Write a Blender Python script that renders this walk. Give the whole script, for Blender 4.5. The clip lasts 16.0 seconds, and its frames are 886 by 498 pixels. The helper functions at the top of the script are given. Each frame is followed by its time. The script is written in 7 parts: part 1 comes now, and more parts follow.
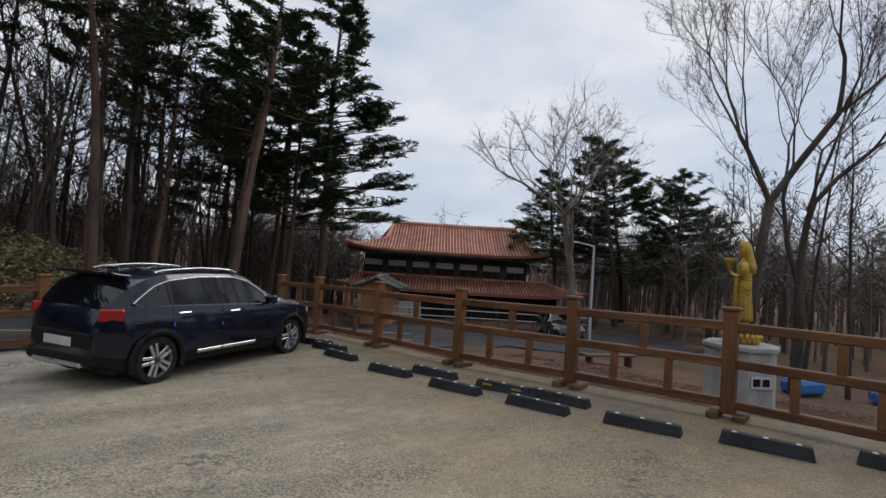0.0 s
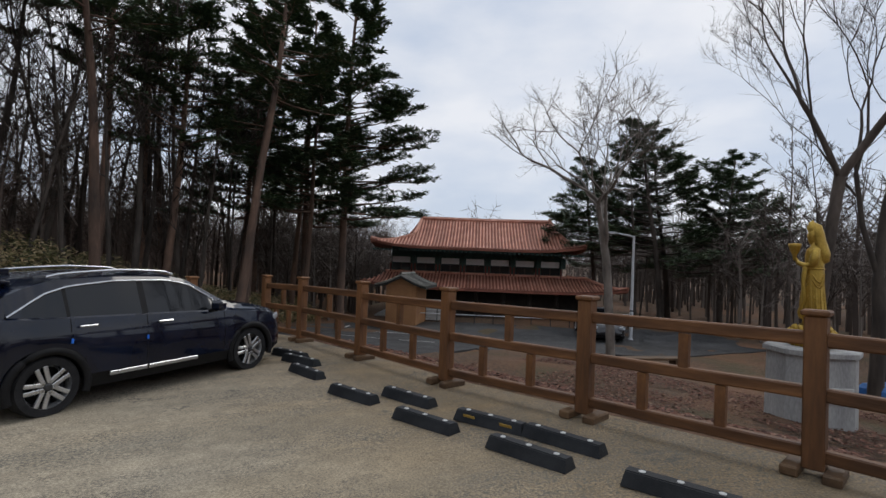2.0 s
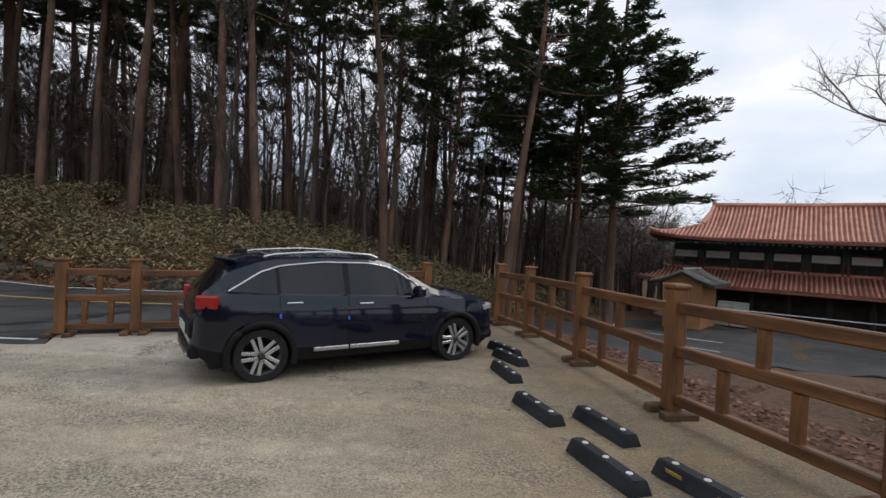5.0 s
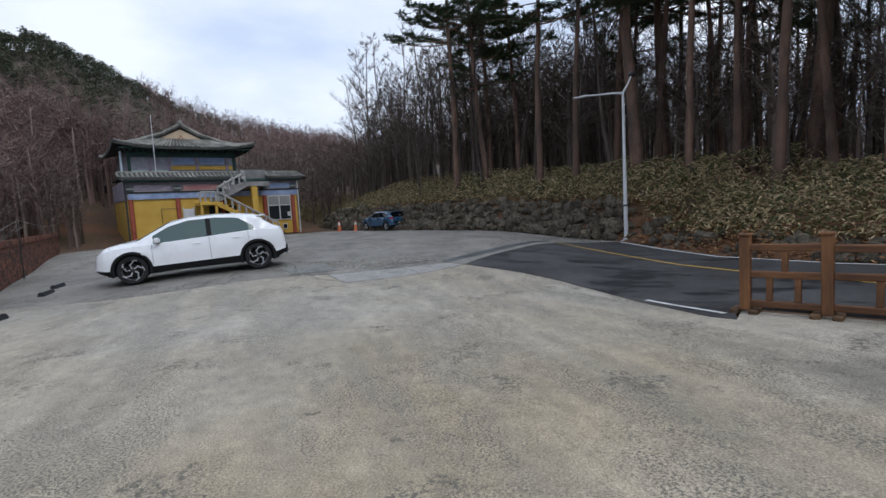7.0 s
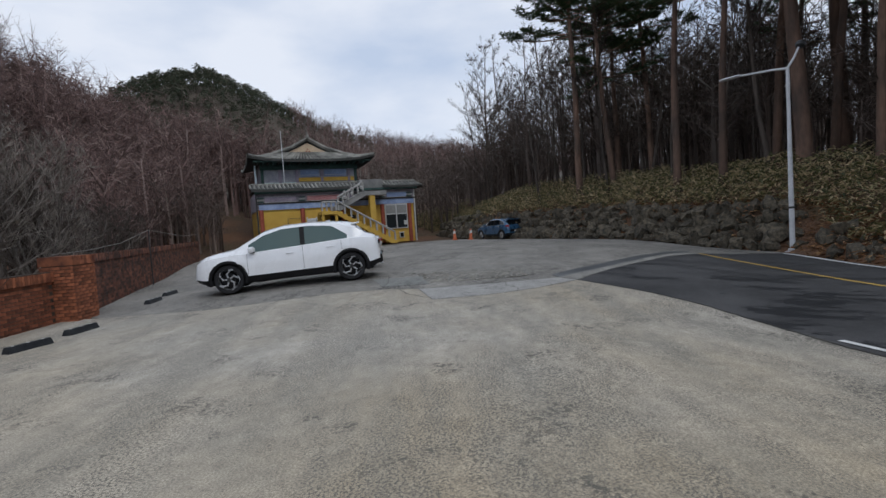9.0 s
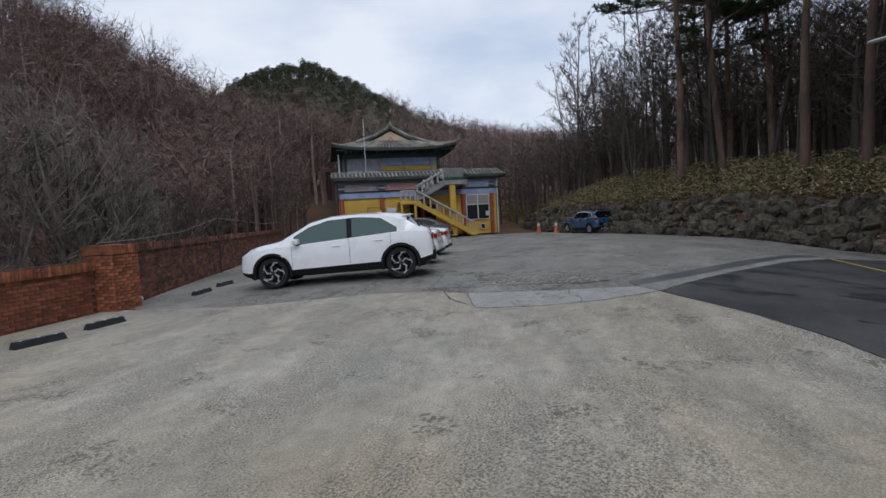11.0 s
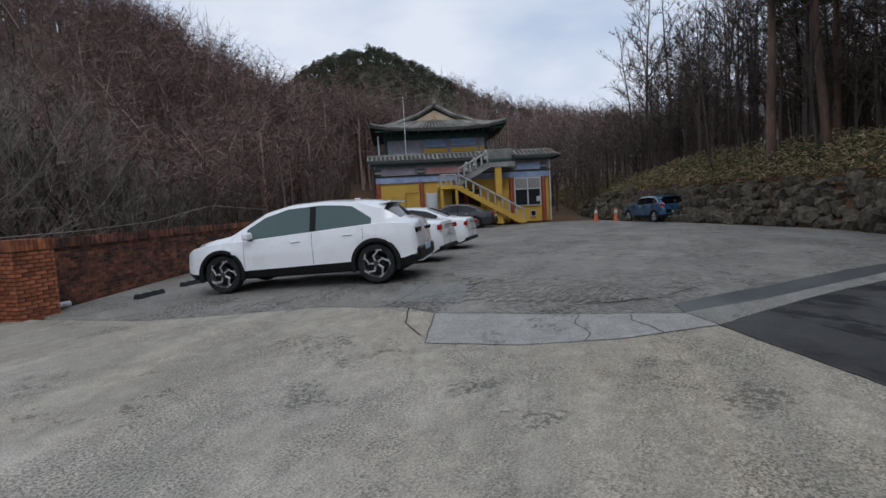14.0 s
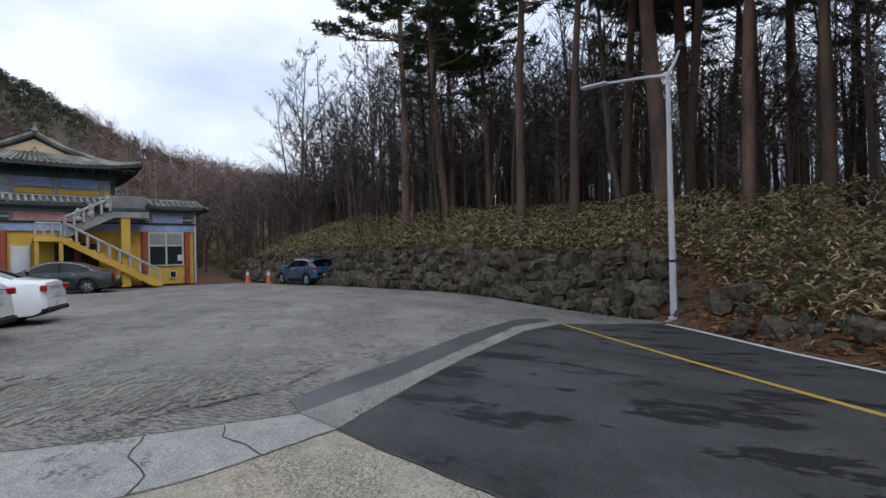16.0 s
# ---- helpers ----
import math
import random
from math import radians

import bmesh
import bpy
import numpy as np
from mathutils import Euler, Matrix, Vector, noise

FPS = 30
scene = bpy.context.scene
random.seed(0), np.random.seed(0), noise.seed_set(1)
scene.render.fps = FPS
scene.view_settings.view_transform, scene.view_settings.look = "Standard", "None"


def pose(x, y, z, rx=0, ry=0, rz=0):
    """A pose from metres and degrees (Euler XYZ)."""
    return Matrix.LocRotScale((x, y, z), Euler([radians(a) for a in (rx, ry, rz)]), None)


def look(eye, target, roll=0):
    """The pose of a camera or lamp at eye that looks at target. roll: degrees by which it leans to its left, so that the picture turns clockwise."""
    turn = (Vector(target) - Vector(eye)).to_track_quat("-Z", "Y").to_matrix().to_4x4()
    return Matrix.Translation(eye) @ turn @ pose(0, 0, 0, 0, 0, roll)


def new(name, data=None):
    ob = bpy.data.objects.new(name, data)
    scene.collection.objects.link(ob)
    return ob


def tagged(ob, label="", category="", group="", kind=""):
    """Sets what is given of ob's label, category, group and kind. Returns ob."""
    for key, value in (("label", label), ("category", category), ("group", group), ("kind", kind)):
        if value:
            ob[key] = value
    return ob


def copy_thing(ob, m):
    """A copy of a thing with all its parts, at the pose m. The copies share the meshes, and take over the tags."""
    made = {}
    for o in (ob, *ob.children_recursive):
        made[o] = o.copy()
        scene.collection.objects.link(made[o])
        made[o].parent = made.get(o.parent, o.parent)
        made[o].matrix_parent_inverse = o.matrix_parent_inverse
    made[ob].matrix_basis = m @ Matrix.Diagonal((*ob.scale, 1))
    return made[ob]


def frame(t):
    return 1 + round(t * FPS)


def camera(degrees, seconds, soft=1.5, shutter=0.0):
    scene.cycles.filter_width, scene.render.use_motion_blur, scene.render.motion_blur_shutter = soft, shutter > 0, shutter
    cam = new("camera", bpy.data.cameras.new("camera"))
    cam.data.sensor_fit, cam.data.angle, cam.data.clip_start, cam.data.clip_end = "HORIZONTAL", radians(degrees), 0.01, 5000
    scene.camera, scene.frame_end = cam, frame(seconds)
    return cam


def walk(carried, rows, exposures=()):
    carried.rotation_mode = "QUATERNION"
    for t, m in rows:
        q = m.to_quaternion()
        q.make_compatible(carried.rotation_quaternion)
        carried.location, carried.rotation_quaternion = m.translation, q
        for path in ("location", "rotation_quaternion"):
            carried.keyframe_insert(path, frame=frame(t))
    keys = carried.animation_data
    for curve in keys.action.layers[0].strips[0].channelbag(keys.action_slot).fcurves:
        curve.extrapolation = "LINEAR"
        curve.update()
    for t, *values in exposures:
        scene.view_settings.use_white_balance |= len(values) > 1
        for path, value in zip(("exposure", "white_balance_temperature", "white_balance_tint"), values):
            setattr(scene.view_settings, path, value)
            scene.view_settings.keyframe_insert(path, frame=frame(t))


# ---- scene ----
# ---- camera and walk ----
cam = camera(81.5, 16.0)
PATH = [
    (0.0, pose(-0.037, -0.053, 1.699, 91.58, -3.58, -0.23)),
    (0.5, pose(0.146, 0.424, 1.686, 92.41, -3.78, 1.08)),
    (1.0, pose(0.363, 0.865, 1.675, 92.07, -3.75, 1.06)),
    (1.5, pose(0.559, 1.269, 1.670, 91.29, -3.21, 2.33)),
    (2.0, pose(0.723, 1.627, 1.690, 91.03, -2.21, 4.34)),
    (2.5, pose(0.921, 1.944, 1.701, 91.55, -1.41, 6.08)),
    (3.0, pose(1.075, 2.295, 1.690, 91.35, -1.34, 6.94)),
    (3.2, pose(1.111, 2.478, 1.690, 91.49, -2.02, 7.18)),
    (5.3, pose(1.315, 3.004, 1.629, 88.42, -1.78, 42.85)),
    (5.5, pose(1.165, 2.799, 1.645, 88.12, -1.10, 47.95)),
    (6.0, pose(0.814, 2.515, 1.687, 86.20, 0.23, 65.35)),
    (6.5, pose(0.645, 2.547, 1.765, 84.37, 2.93, 86.16)),
    (7.0, pose(0.294, 2.595, 1.765, 85.03, 3.17, 97.95)),
    (7.5, pose(-0.034, 2.633, 1.765, 85.55, 3.17, 104.19)),
    (8.0, pose(-0.492, 2.691, 1.741, 85.84, 3.86, 108.61)),
    (8.5, pose(-1.037, 2.757, 1.693, 86.30, 3.74, 111.82)),
    (8.7, pose(-1.307, 2.740, 1.644, 86.66, 3.80, 111.51)),
    (10.8, pose(-3.372, 2.881, 1.678, 86.83, 3.12, 121.32)),
    (11.0, pose(-3.588, 2.873, 1.671, 86.32, 2.99, 122.45)),
    (11.5, pose(-4.124, 2.863, 1.659, 85.82, 2.33, 125.65)),
    (12.0, pose(-4.680, 2.798, 1.658, 85.89, 2.71, 128.92)),
    (12.5, pose(-5.231, 2.758, 1.650, 85.42, 4.02, 132.09)),
    (13.0, pose(-5.780, 2.702, 1.641, 86.10, 4.31, 133.97)),
    (13.5, pose(-6.386, 2.610, 1.637, 85.60, 3.70, 134.22)),
    (14.0, pose(-7.053, 2.526, 1.629, 85.11, 3.10, 130.22)),
    (14.5, pose(-7.658, 2.402, 1.605, 85.45, 2.54, 121.01)),
    (15.0, pose(-8.055, 2.347, 1.597, 87.01, 1.42, 110.06)),
    (15.5, pose(-8.372, 2.361, 1.622, 88.79, 1.12, 102.98)),
    (16.0, pose(-8.967, 2.447, 1.610, 90.51, 1.29, 94.23)),
]
walk(cam, PATH, [(0.0, -0.10, 6480, 10), (3.0, 0.05, 6550, 10), (4.6, 0.20, 6600, 10), (5.5, 0.50, 6600, 10), (6.0, 0.86, 6330, 10), (6.5, 0.66, 6250, 10), (7.0, 0.24, 6020, 10), (7.5, 0.15, 6030, 10), (8.5, -0.03, 6150, 10), (12.5, 0.0, 6130, 10), (14.0, -0.08, 6110, 10), (15.0, 0.17, 6060, 10), (16.0, 0.30, 6080, 10)])

# ---- overcast sky and a soft sun behind the cloud ----
SUN_EL, SUN_AZ = radians(48), radians(35)
world = bpy.data.worlds.new("overcast_sky")
scene.world = world
world.use_nodes = True
wt = world.node_tree
sky = wt.nodes.new("ShaderNodeTexSky")
sky.sky_type, sky.sun_disc = "NISHITA", False
sky.sun_elevation, sky.sun_rotation = SUN_EL, SUN_AZ
clear = wt.nodes["Background"]
clear.inputs[1].default_value = 0.09
wt.links.new(sky.outputs[0], clear.inputs[0])
where = wt.nodes.new("ShaderNodeTexCoord")
stretch = wt.nodes.new("ShaderNodeMapping")
stretch.inputs["Scale"].default_value = (1.0, 1.0, 2.4)
puffs = wt.nodes.new("ShaderNodeTexNoise")
puffs.inputs["Scale"].default_value, puffs.inputs["Detail"].default_value = 2.6, 6.0
tone = wt.nodes.new("ShaderNodeValToRGB")
tone.color_ramp.elements[0].position, tone.color_ramp.elements[1].position = 0.36, 0.62
tone.color_ramp.elements[0].color = (0.60, 0.68, 0.82, 1)
tone.color_ramp.elements[1].color = (0.90, 0.92, 0.97, 1)
cloud = wt.nodes.new("ShaderNodeBackground")
cloud.inputs[1].default_value = 0.98
both = wt.nodes.new("ShaderNodeMixShader")
both.inputs[0].default_value = 0.9
wt.links.new(where.outputs["Generated"], stretch.inputs[0])
wt.links.new(stretch.outputs[0], puffs.inputs["Vector"])
wt.links.new(puffs.outputs[0], tone.inputs[0])
wt.links.new(tone.outputs[0], cloud.inputs[0])
wt.links.new(clear.outputs[0], both.inputs[1])
wt.links.new(cloud.outputs[0], both.inputs[2])
wt.links.new(both.outputs[0], wt.nodes["World Output"].inputs[0])
sun_data = bpy.data.lights.new("sun", "SUN")
sun_data.energy, sun_data.angle, sun_data.color = 0.7, radians(25), (1.0, 0.96, 0.9)
sun = new("sun", sun_data)
sun.matrix_world = look((math.sin(SUN_AZ) * 50, math.cos(SUN_AZ) * 50, 55), (0, 0, 0))

# ---- building helpers ----
def smooth(v):
    v = np.clip(v, 0.0, 1.0)
    return v * v * (3 - 2 * v)


def mesh_of(name, verts, faces, materials, shade=False, index=None, sharp=None):
    me = bpy.data.meshes.new(name)
    me.from_pydata([tuple(v) for v in verts], [], [tuple(f) for f in faces])
    for m in materials if isinstance(materials, (list, tuple)) else [materials]:
        me.materials.append(m)
    if index is not None:
        me.polygons.foreach_set("material_index", index)
    me.polygons.foreach_set("use_smooth", [shade] * len(me.polygons))
    if sharp and shade:
        me.set_sharp_from_angle(angle=radians(sharp))
    me.update()
    return me


def fast_mesh(name, verts, tris, material, shade=False):
    """Triangles from numpy arrays."""
    me = bpy.data.meshes.new(name)
    me.vertices.add(len(verts))
    me.vertices.foreach_set("co", np.asarray(verts, np.float32).ravel())
    me.loops.add(len(tris) * 3)
    me.loops.foreach_set("vertex_index", np.asarray(tris, np.int32).ravel())
    me.polygons.add(len(tris))
    me.polygons.foreach_set("loop_start", np.arange(0, len(tris) * 3, 3, dtype=np.int32))
    me.polygons.foreach_set("use_smooth", np.full(len(tris), shade))
    me.materials.append(material)
    me.update(calc_edges=True)
    return me


def to_mesh(name, bm, material, shade=False, sharp=None):
    bmesh.ops.recalc_face_normals(bm, faces=bm.faces)
    me = bpy.data.meshes.new(name)
    bm.to_mesh(me)
    bm.free()
    me.materials.append(material)
    me.polygons.foreach_set("use_smooth", [shade] * len(me.polygons))
    if shade and sharp:
        me.set_sharp_from_angle(angle=radians(sharp))
    return me


def part(name, bm, material, parent, label="", m=None, shade=False, sharp=None):
    """Links a bmesh, or a mesh that is shared, as one object under a thing or a part."""
    me = bm if isinstance(bm, bpy.types.Mesh) else to_mesh(name, bm, material, shade, sharp)
    ob = new(name, me)
    ob.parent = parent
    if m is not None:
        ob.matrix_basis = m
    return tagged(ob, label) if label else ob


def thing(name, m, label, category, group="", kind=""):
    ob = new(name)
    ob.empty_display_size = 0.2
    ob.matrix_basis = m
    return tagged(ob, label, category, group, kind)


def add_box(bm, x, y, z, l, w, h, bevel=0.0, rz=0.0, m=None):
    """A box centred at x, y with its foot at z."""
    r = bmesh.ops.create_cube(bm, size=1)
    base = (m or Matrix()) @ pose(x, y, z + h / 2, 0, 0, rz) @ Matrix.Diagonal((l, w, h, 1))
    bmesh.ops.transform(bm, matrix=base, verts=r["verts"])
    if bevel:
        edges = list({e for v in r["verts"] for e in v.link_edges})
        bmesh.ops.bevel(bm, geom=edges, offset=bevel, segments=1, affect="EDGES")
    return bm


def box(l, w, h, bevel=0.0, x=0.0, y=0.0, z=0.0):
    return add_box(bmesh.new(), x, y, z, l, w, h, bevel)


def lathe(profile, n=20, axis="z"):
    """A turned body from (radius, height) pairs."""
    bm = bmesh.new()
    rings = []
    for r, h in profile:
        ring = []
        for i in range(n):
            a = 2 * math.pi * i / n
            c, s = r * math.cos(a), r * math.sin(a)
            ring.append(bm.verts.new((c, s, h) if axis == "z" else (c, h, s)))
        rings.append(ring)
    for a, b in zip(rings, rings[1:]):
        for i in range(n):
            bm.faces.new((a[i], a[(i + 1) % n], b[(i + 1) % n], b[i]))
    bm.faces.new(rings[0][::-1])
    bm.faces.new(rings[-1])
    return bm


def add_tube(V, F, pts, radii, n=5):
    """A tapered tube along points, as triangles, into the lists V and F."""
    base = len(V)
    pts = [Vector(p) for p in pts]
    for i, p in enumerate(pts):
        d = (pts[min(i + 1, len(pts) - 1)] - pts[max(i - 1, 0)]).normalized()
        u = d.cross(Vector((0.31, 0.95, 0.05)) if abs(d.z) > 0.6 else Vector((0, 0, 1))).normalized()
        w = d.cross(u)
        for k in range(n):
            a = 2 * math.pi * k / n
            V.append(p + (u * math.cos(a) + w * math.sin(a)) * radii[i])
    for i in range(len(pts) - 1):
        for k in range(n):
            a, b = base + i * n + k, base + i * n + (k + 1) % n
            F.append((a, b, b + n))
            F.append((a, b + n, a + n))


def tube_mesh(name, pts, radii, material, n=8):
    V, F = [], []
    add_tube(V, F, pts, radii if isinstance(radii, (list, tuple)) else [radii] * len(pts), n)
    return fast_mesh(name, V, F, material, True)


# ---- materials ----
def node(nt, kind, **inputs):
    n = nt.nodes.new(kind)
    for k, v in inputs.items():
        n.inputs[k.replace("_", " ")].default_value = v
    return n


def ramp(nt, src, stops):
    r = nt.nodes.new("ShaderNodeValToRGB")
    while len(r.color_ramp.elements) < len(stops):
        r.color_ramp.elements.new(0.5)
    for e, (p, c) in zip(r.color_ramp.elements, stops):
        e.position = p
        e.color = (*c, 1) if len(c) == 3 else c
    nt.links.new(src, r.inputs[0])
    return r.outputs[0]


def mix(nt, fac, a, b, mode="MIX"):
    m = nt.nodes.new("ShaderNodeMix")
    m.data_type, m.blend_type = "RGBA", mode
    for s, v in ((m.inputs[0], fac), (m.inputs[6], a), (m.inputs[7], b)):
        if isinstance(v, (int, float)):
            s.default_value = v
        elif isinstance(v, tuple):
            s.default_value = (*v, 1)
        else:
            nt.links.new(v, s)
    return m.outputs[2]


def blank(name, rough=0.8, metal=0.0):
    m = bpy.data.materials.new(name)
    m.use_nodes = True
    b = m.node_tree.nodes["Principled BSDF"]
    b.inputs["Roughness"].default_value, b.inputs["Metallic"].default_value = rough, metal
    return m, m.node_tree, b


def coords(nt, scale=(1, 1, 1), kind="Object"):
    t = nt.nodes.new("ShaderNodeTexCoord")
    mp = nt.nodes.new("ShaderNodeMapping")
    mp.inputs["Scale"].default_value = scale
    nt.links.new(t.outputs[kind], mp.inputs[0])
    return mp.outputs[0]


def noise_of(nt, vec, scale, detail=4.0, rough=0.55):
    n = node(nt, "ShaderNodeTexNoise", Scale=scale, Detail=detail, Roughness=rough)
    nt.links.new(vec, n.inputs["Vector"])
    return n.outputs[0]


def bump_into(nt, b, height, strength, distance=0.01):
    bp = node(nt, "ShaderNodeBump", Strength=strength, Distance=distance)
    nt.links.new(height, bp.inputs["Height"])
    nt.links.new(bp.outputs[0], b.inputs["Normal"])


def surface(name, dark, light, scale=3.0, fine=40.0, rough=0.85, metal=0.0, bump=0.3, stretch=(1, 1, 1), island=0.0, random_tint=0.0, depth=0.01):
    """Two scales of variation between two colours, with fine relief."""
    m, nt, b = blank(name, rough, metal)
    v = coords(nt, stretch)
    big, small = noise_of(nt, v, scale), noise_of(nt, v, fine, 3.0)
    col = mix(nt, ramp(nt, big, [(0.33, (0, 0, 0)), (0.67, (1, 1, 1))]), dark, light)
    grain = ramp(nt, small, [(0.3, (0.72, 0.72, 0.72)), (0.7, (1.2, 1.2, 1.2))])
    col = mix(nt, 0.6, col, grain, "MULTIPLY")
    if island or random_tint:
        src = nt.nodes.new("ShaderNodeNewGeometry").outputs["Random Per Island"] if island else nt.nodes.new("ShaderNodeObjectInfo").outputs["Random"]
        k = island or random_tint
        col = mix(nt, 1.0, col, ramp(nt, src, [(0.0, (1 - k,) * 3), (1.0, (1 + k,) * 3)]), "MULTIPLY")
    nt.links.new(col, b.inputs["Base Color"])
    r = ramp(nt, big, [(0.2, (max(rough - 0.12, 0.02),) * 3), (0.8, (min(rough + 0.08, 1.0),) * 3)])
    nt.links.new(r, b.inputs["Roughness"])
    if bump:
        bump_into(nt, b, small, bump, depth)
    return m


def leafy(name, stops, rough=0.6):
    m, nt, b = blank(name, rough)
    rnd = nt.nodes.new("ShaderNodeNewGeometry").outputs["Random Per Island"]
    nt.links.new(ramp(nt, rnd, stops), b.inputs["Base Color"])
    return m


def concrete(name, pale, tan, dark, worn=0.5, streak=(0.35, 1.0, 1.0), turn=0.0, ridges=0.0, mud=None, swept=False, relief=0.4, brushed=None):
    """Weathered concrete: broad tan stains, drawn-out tracks, mottling, worn patches with dark grit."""
    m, nt, b = blank(name, 0.85)
    v = coords(nt)
    s = coords(nt, streak)
    s.node.inputs["Rotation"].default_value = (0, 0, radians(turn))
    if swept:
        s.node.vector_type = "TEXTURE"
        s.node.inputs["Scale"].default_value = tuple(1 / c for c in streak)
    broad = noise_of(nt, v, 0.2, 4.0)
    tracks = noise_of(nt, s, 0.8, 7.0, 0.68)
    mottle = noise_of(nt, v, 4.5, 6.0, 0.72)
    grit = noise_of(nt, v, 62.0, 4.0, 0.75)
    drawn = v
    if brushed is not None:
        drawn = coords(nt, (5.0, 1.0, 1.0))
        drawn.node.vector_type = "TEXTURE"
        drawn.node.inputs["Rotation"].default_value = (0, 0, radians(brushed))
    pits = noise_of(nt, drawn, 42.0, 4.0, 0.72)
    col = mix(nt, ramp(nt, broad, [(0.36, (0, 0, 0)), (0.64, (1, 1, 1))]), pale, tan)
    col = mix(nt, ramp(nt, tracks, [(0.40, (0, 0, 0)), (0.60, (0.65,) * 3)]), col, dark)
    col = mix(nt, 0.9, col, ramp(nt, mottle, [(0.28, (0.74,) * 3), (0.72, (1.24,) * 3)]), "MULTIPLY")
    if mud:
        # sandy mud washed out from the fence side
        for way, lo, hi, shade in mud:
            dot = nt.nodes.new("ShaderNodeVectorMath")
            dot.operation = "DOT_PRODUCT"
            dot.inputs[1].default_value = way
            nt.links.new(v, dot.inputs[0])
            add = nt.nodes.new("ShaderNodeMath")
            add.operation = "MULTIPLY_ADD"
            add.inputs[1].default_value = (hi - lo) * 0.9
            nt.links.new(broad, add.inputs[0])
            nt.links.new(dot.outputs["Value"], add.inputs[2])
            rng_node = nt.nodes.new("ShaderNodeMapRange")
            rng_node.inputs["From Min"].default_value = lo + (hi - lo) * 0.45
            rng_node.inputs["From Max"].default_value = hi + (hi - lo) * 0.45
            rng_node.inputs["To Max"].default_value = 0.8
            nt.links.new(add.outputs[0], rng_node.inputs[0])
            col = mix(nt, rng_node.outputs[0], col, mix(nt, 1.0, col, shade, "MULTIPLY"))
    lanes = coords(nt, (2.2, 0.9, 1.0))
    lanes.node.vector_type = "TEXTURE"
    lanes.node.inputs["Rotation"].default_value = (0, 0, radians(turn))
    patch = ramp(nt, noise_of(nt, lanes, 0.7, 7.0, 0.72), [(0.42, (0.05,) * 3), (0.56, (1, 1, 1))])
    pit = ramp(nt, pits, [(0.49, (0, 0, 0)), (0.55, (worn,) * 3)])
    col = mix(nt, mix(nt, 1.0, pit, patch, "MULTIPLY"), col, tuple(c * 0.42 for c in dark))
    spot = mix(nt, 1.0, ramp(nt, noise_of(nt, v, 0.9, 5.0, 0.7), [(0.57, (0, 0, 0)), (0.62, (1, 1, 1))]), ramp(nt, noise_of(nt, v, 17.0, 3.0, 0.7), [(0.49, (0, 0, 0)), (0.525, (0.82,) * 3)]), "MULTIPLY")
    col = mix(nt, spot, col, tuple(c * 0.36 for c in dark))
    col = mix(nt, 0.9, col, ramp(nt, grit, [(0.32, (0.44,) * 3), (0.68, (1.54,) * 3)]), "MULTIPLY")
    high = mix(nt, 0.5, grit, pits)
    if ridges:
        wv = node(nt, "ShaderNodeTexWave", Scale=ridges, Distortion=7.0, Detail=4.0)
        wv.inputs["Detail Scale"].default_value = 1.5
        nt.links.new(s, wv.inputs["Vector"])
        col = mix(nt, 0.55, col, ramp(nt, wv.outputs[1], [(0.2, (0.66,) * 3), (0.8, (1.28,) * 3)]), "MULTIPLY")
        high = mix(nt, 0.5, high, wv.outputs[1])
    nt.links.new(col, b.inputs["Base Color"])
    nt.links.new(ramp(nt, tracks, [(0.4, (0.92,) * 3), (0.7, (0.6,) * 3)]), b.inputs["Roughness"])
    bump_into(nt, b, high, relief, 0.015 if relief < 0.6 else 0.05)
    return m


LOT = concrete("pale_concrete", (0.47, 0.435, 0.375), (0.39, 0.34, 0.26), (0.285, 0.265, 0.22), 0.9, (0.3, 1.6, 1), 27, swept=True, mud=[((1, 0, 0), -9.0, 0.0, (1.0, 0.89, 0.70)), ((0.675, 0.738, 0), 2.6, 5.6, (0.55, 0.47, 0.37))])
OLD_LOT = concrete("old_grey_concrete", (0.35, 0.33, 0.295), (0.275, 0.258, 0.228), (0.18, 0.17, 0.153), 0.95, (1.6, 0.35, 1), 18, relief=0.7, brushed=75)
PATCH = concrete("grey_concrete_patch", (0.40, 0.395, 0.375), (0.35, 0.34, 0.315), (0.27, 0.262, 0.245), 0.35)
RAKED_BASE = concrete("raked_bed_concrete", (0.34, 0.325, 0.29), (0.29, 0.275, 0.245), (0.20, 0.19, 0.17), 0.95, (1.6, 0.35, 1), 18, relief=0.9, brushed=75)
RAKED = concrete("raked_concrete", (0.46, 0.44, 0.395), (0.40, 0.38, 0.335), (0.30, 0.285, 0.25), 0.6, (0.8, 1.4, 1), 60, 0.0, relief=1.0)
SMOOTH = concrete("smooth_dark_patch", (0.245, 0.248, 0.23), (0.215, 0.215, 0.198), (0.175, 0.175, 0.16), 0.4)
KERB = concrete("kerb_concrete", (0.31, 0.30, 0.275), (0.25, 0.24, 0.215), (0.17, 0.165, 0.15), 0.7)


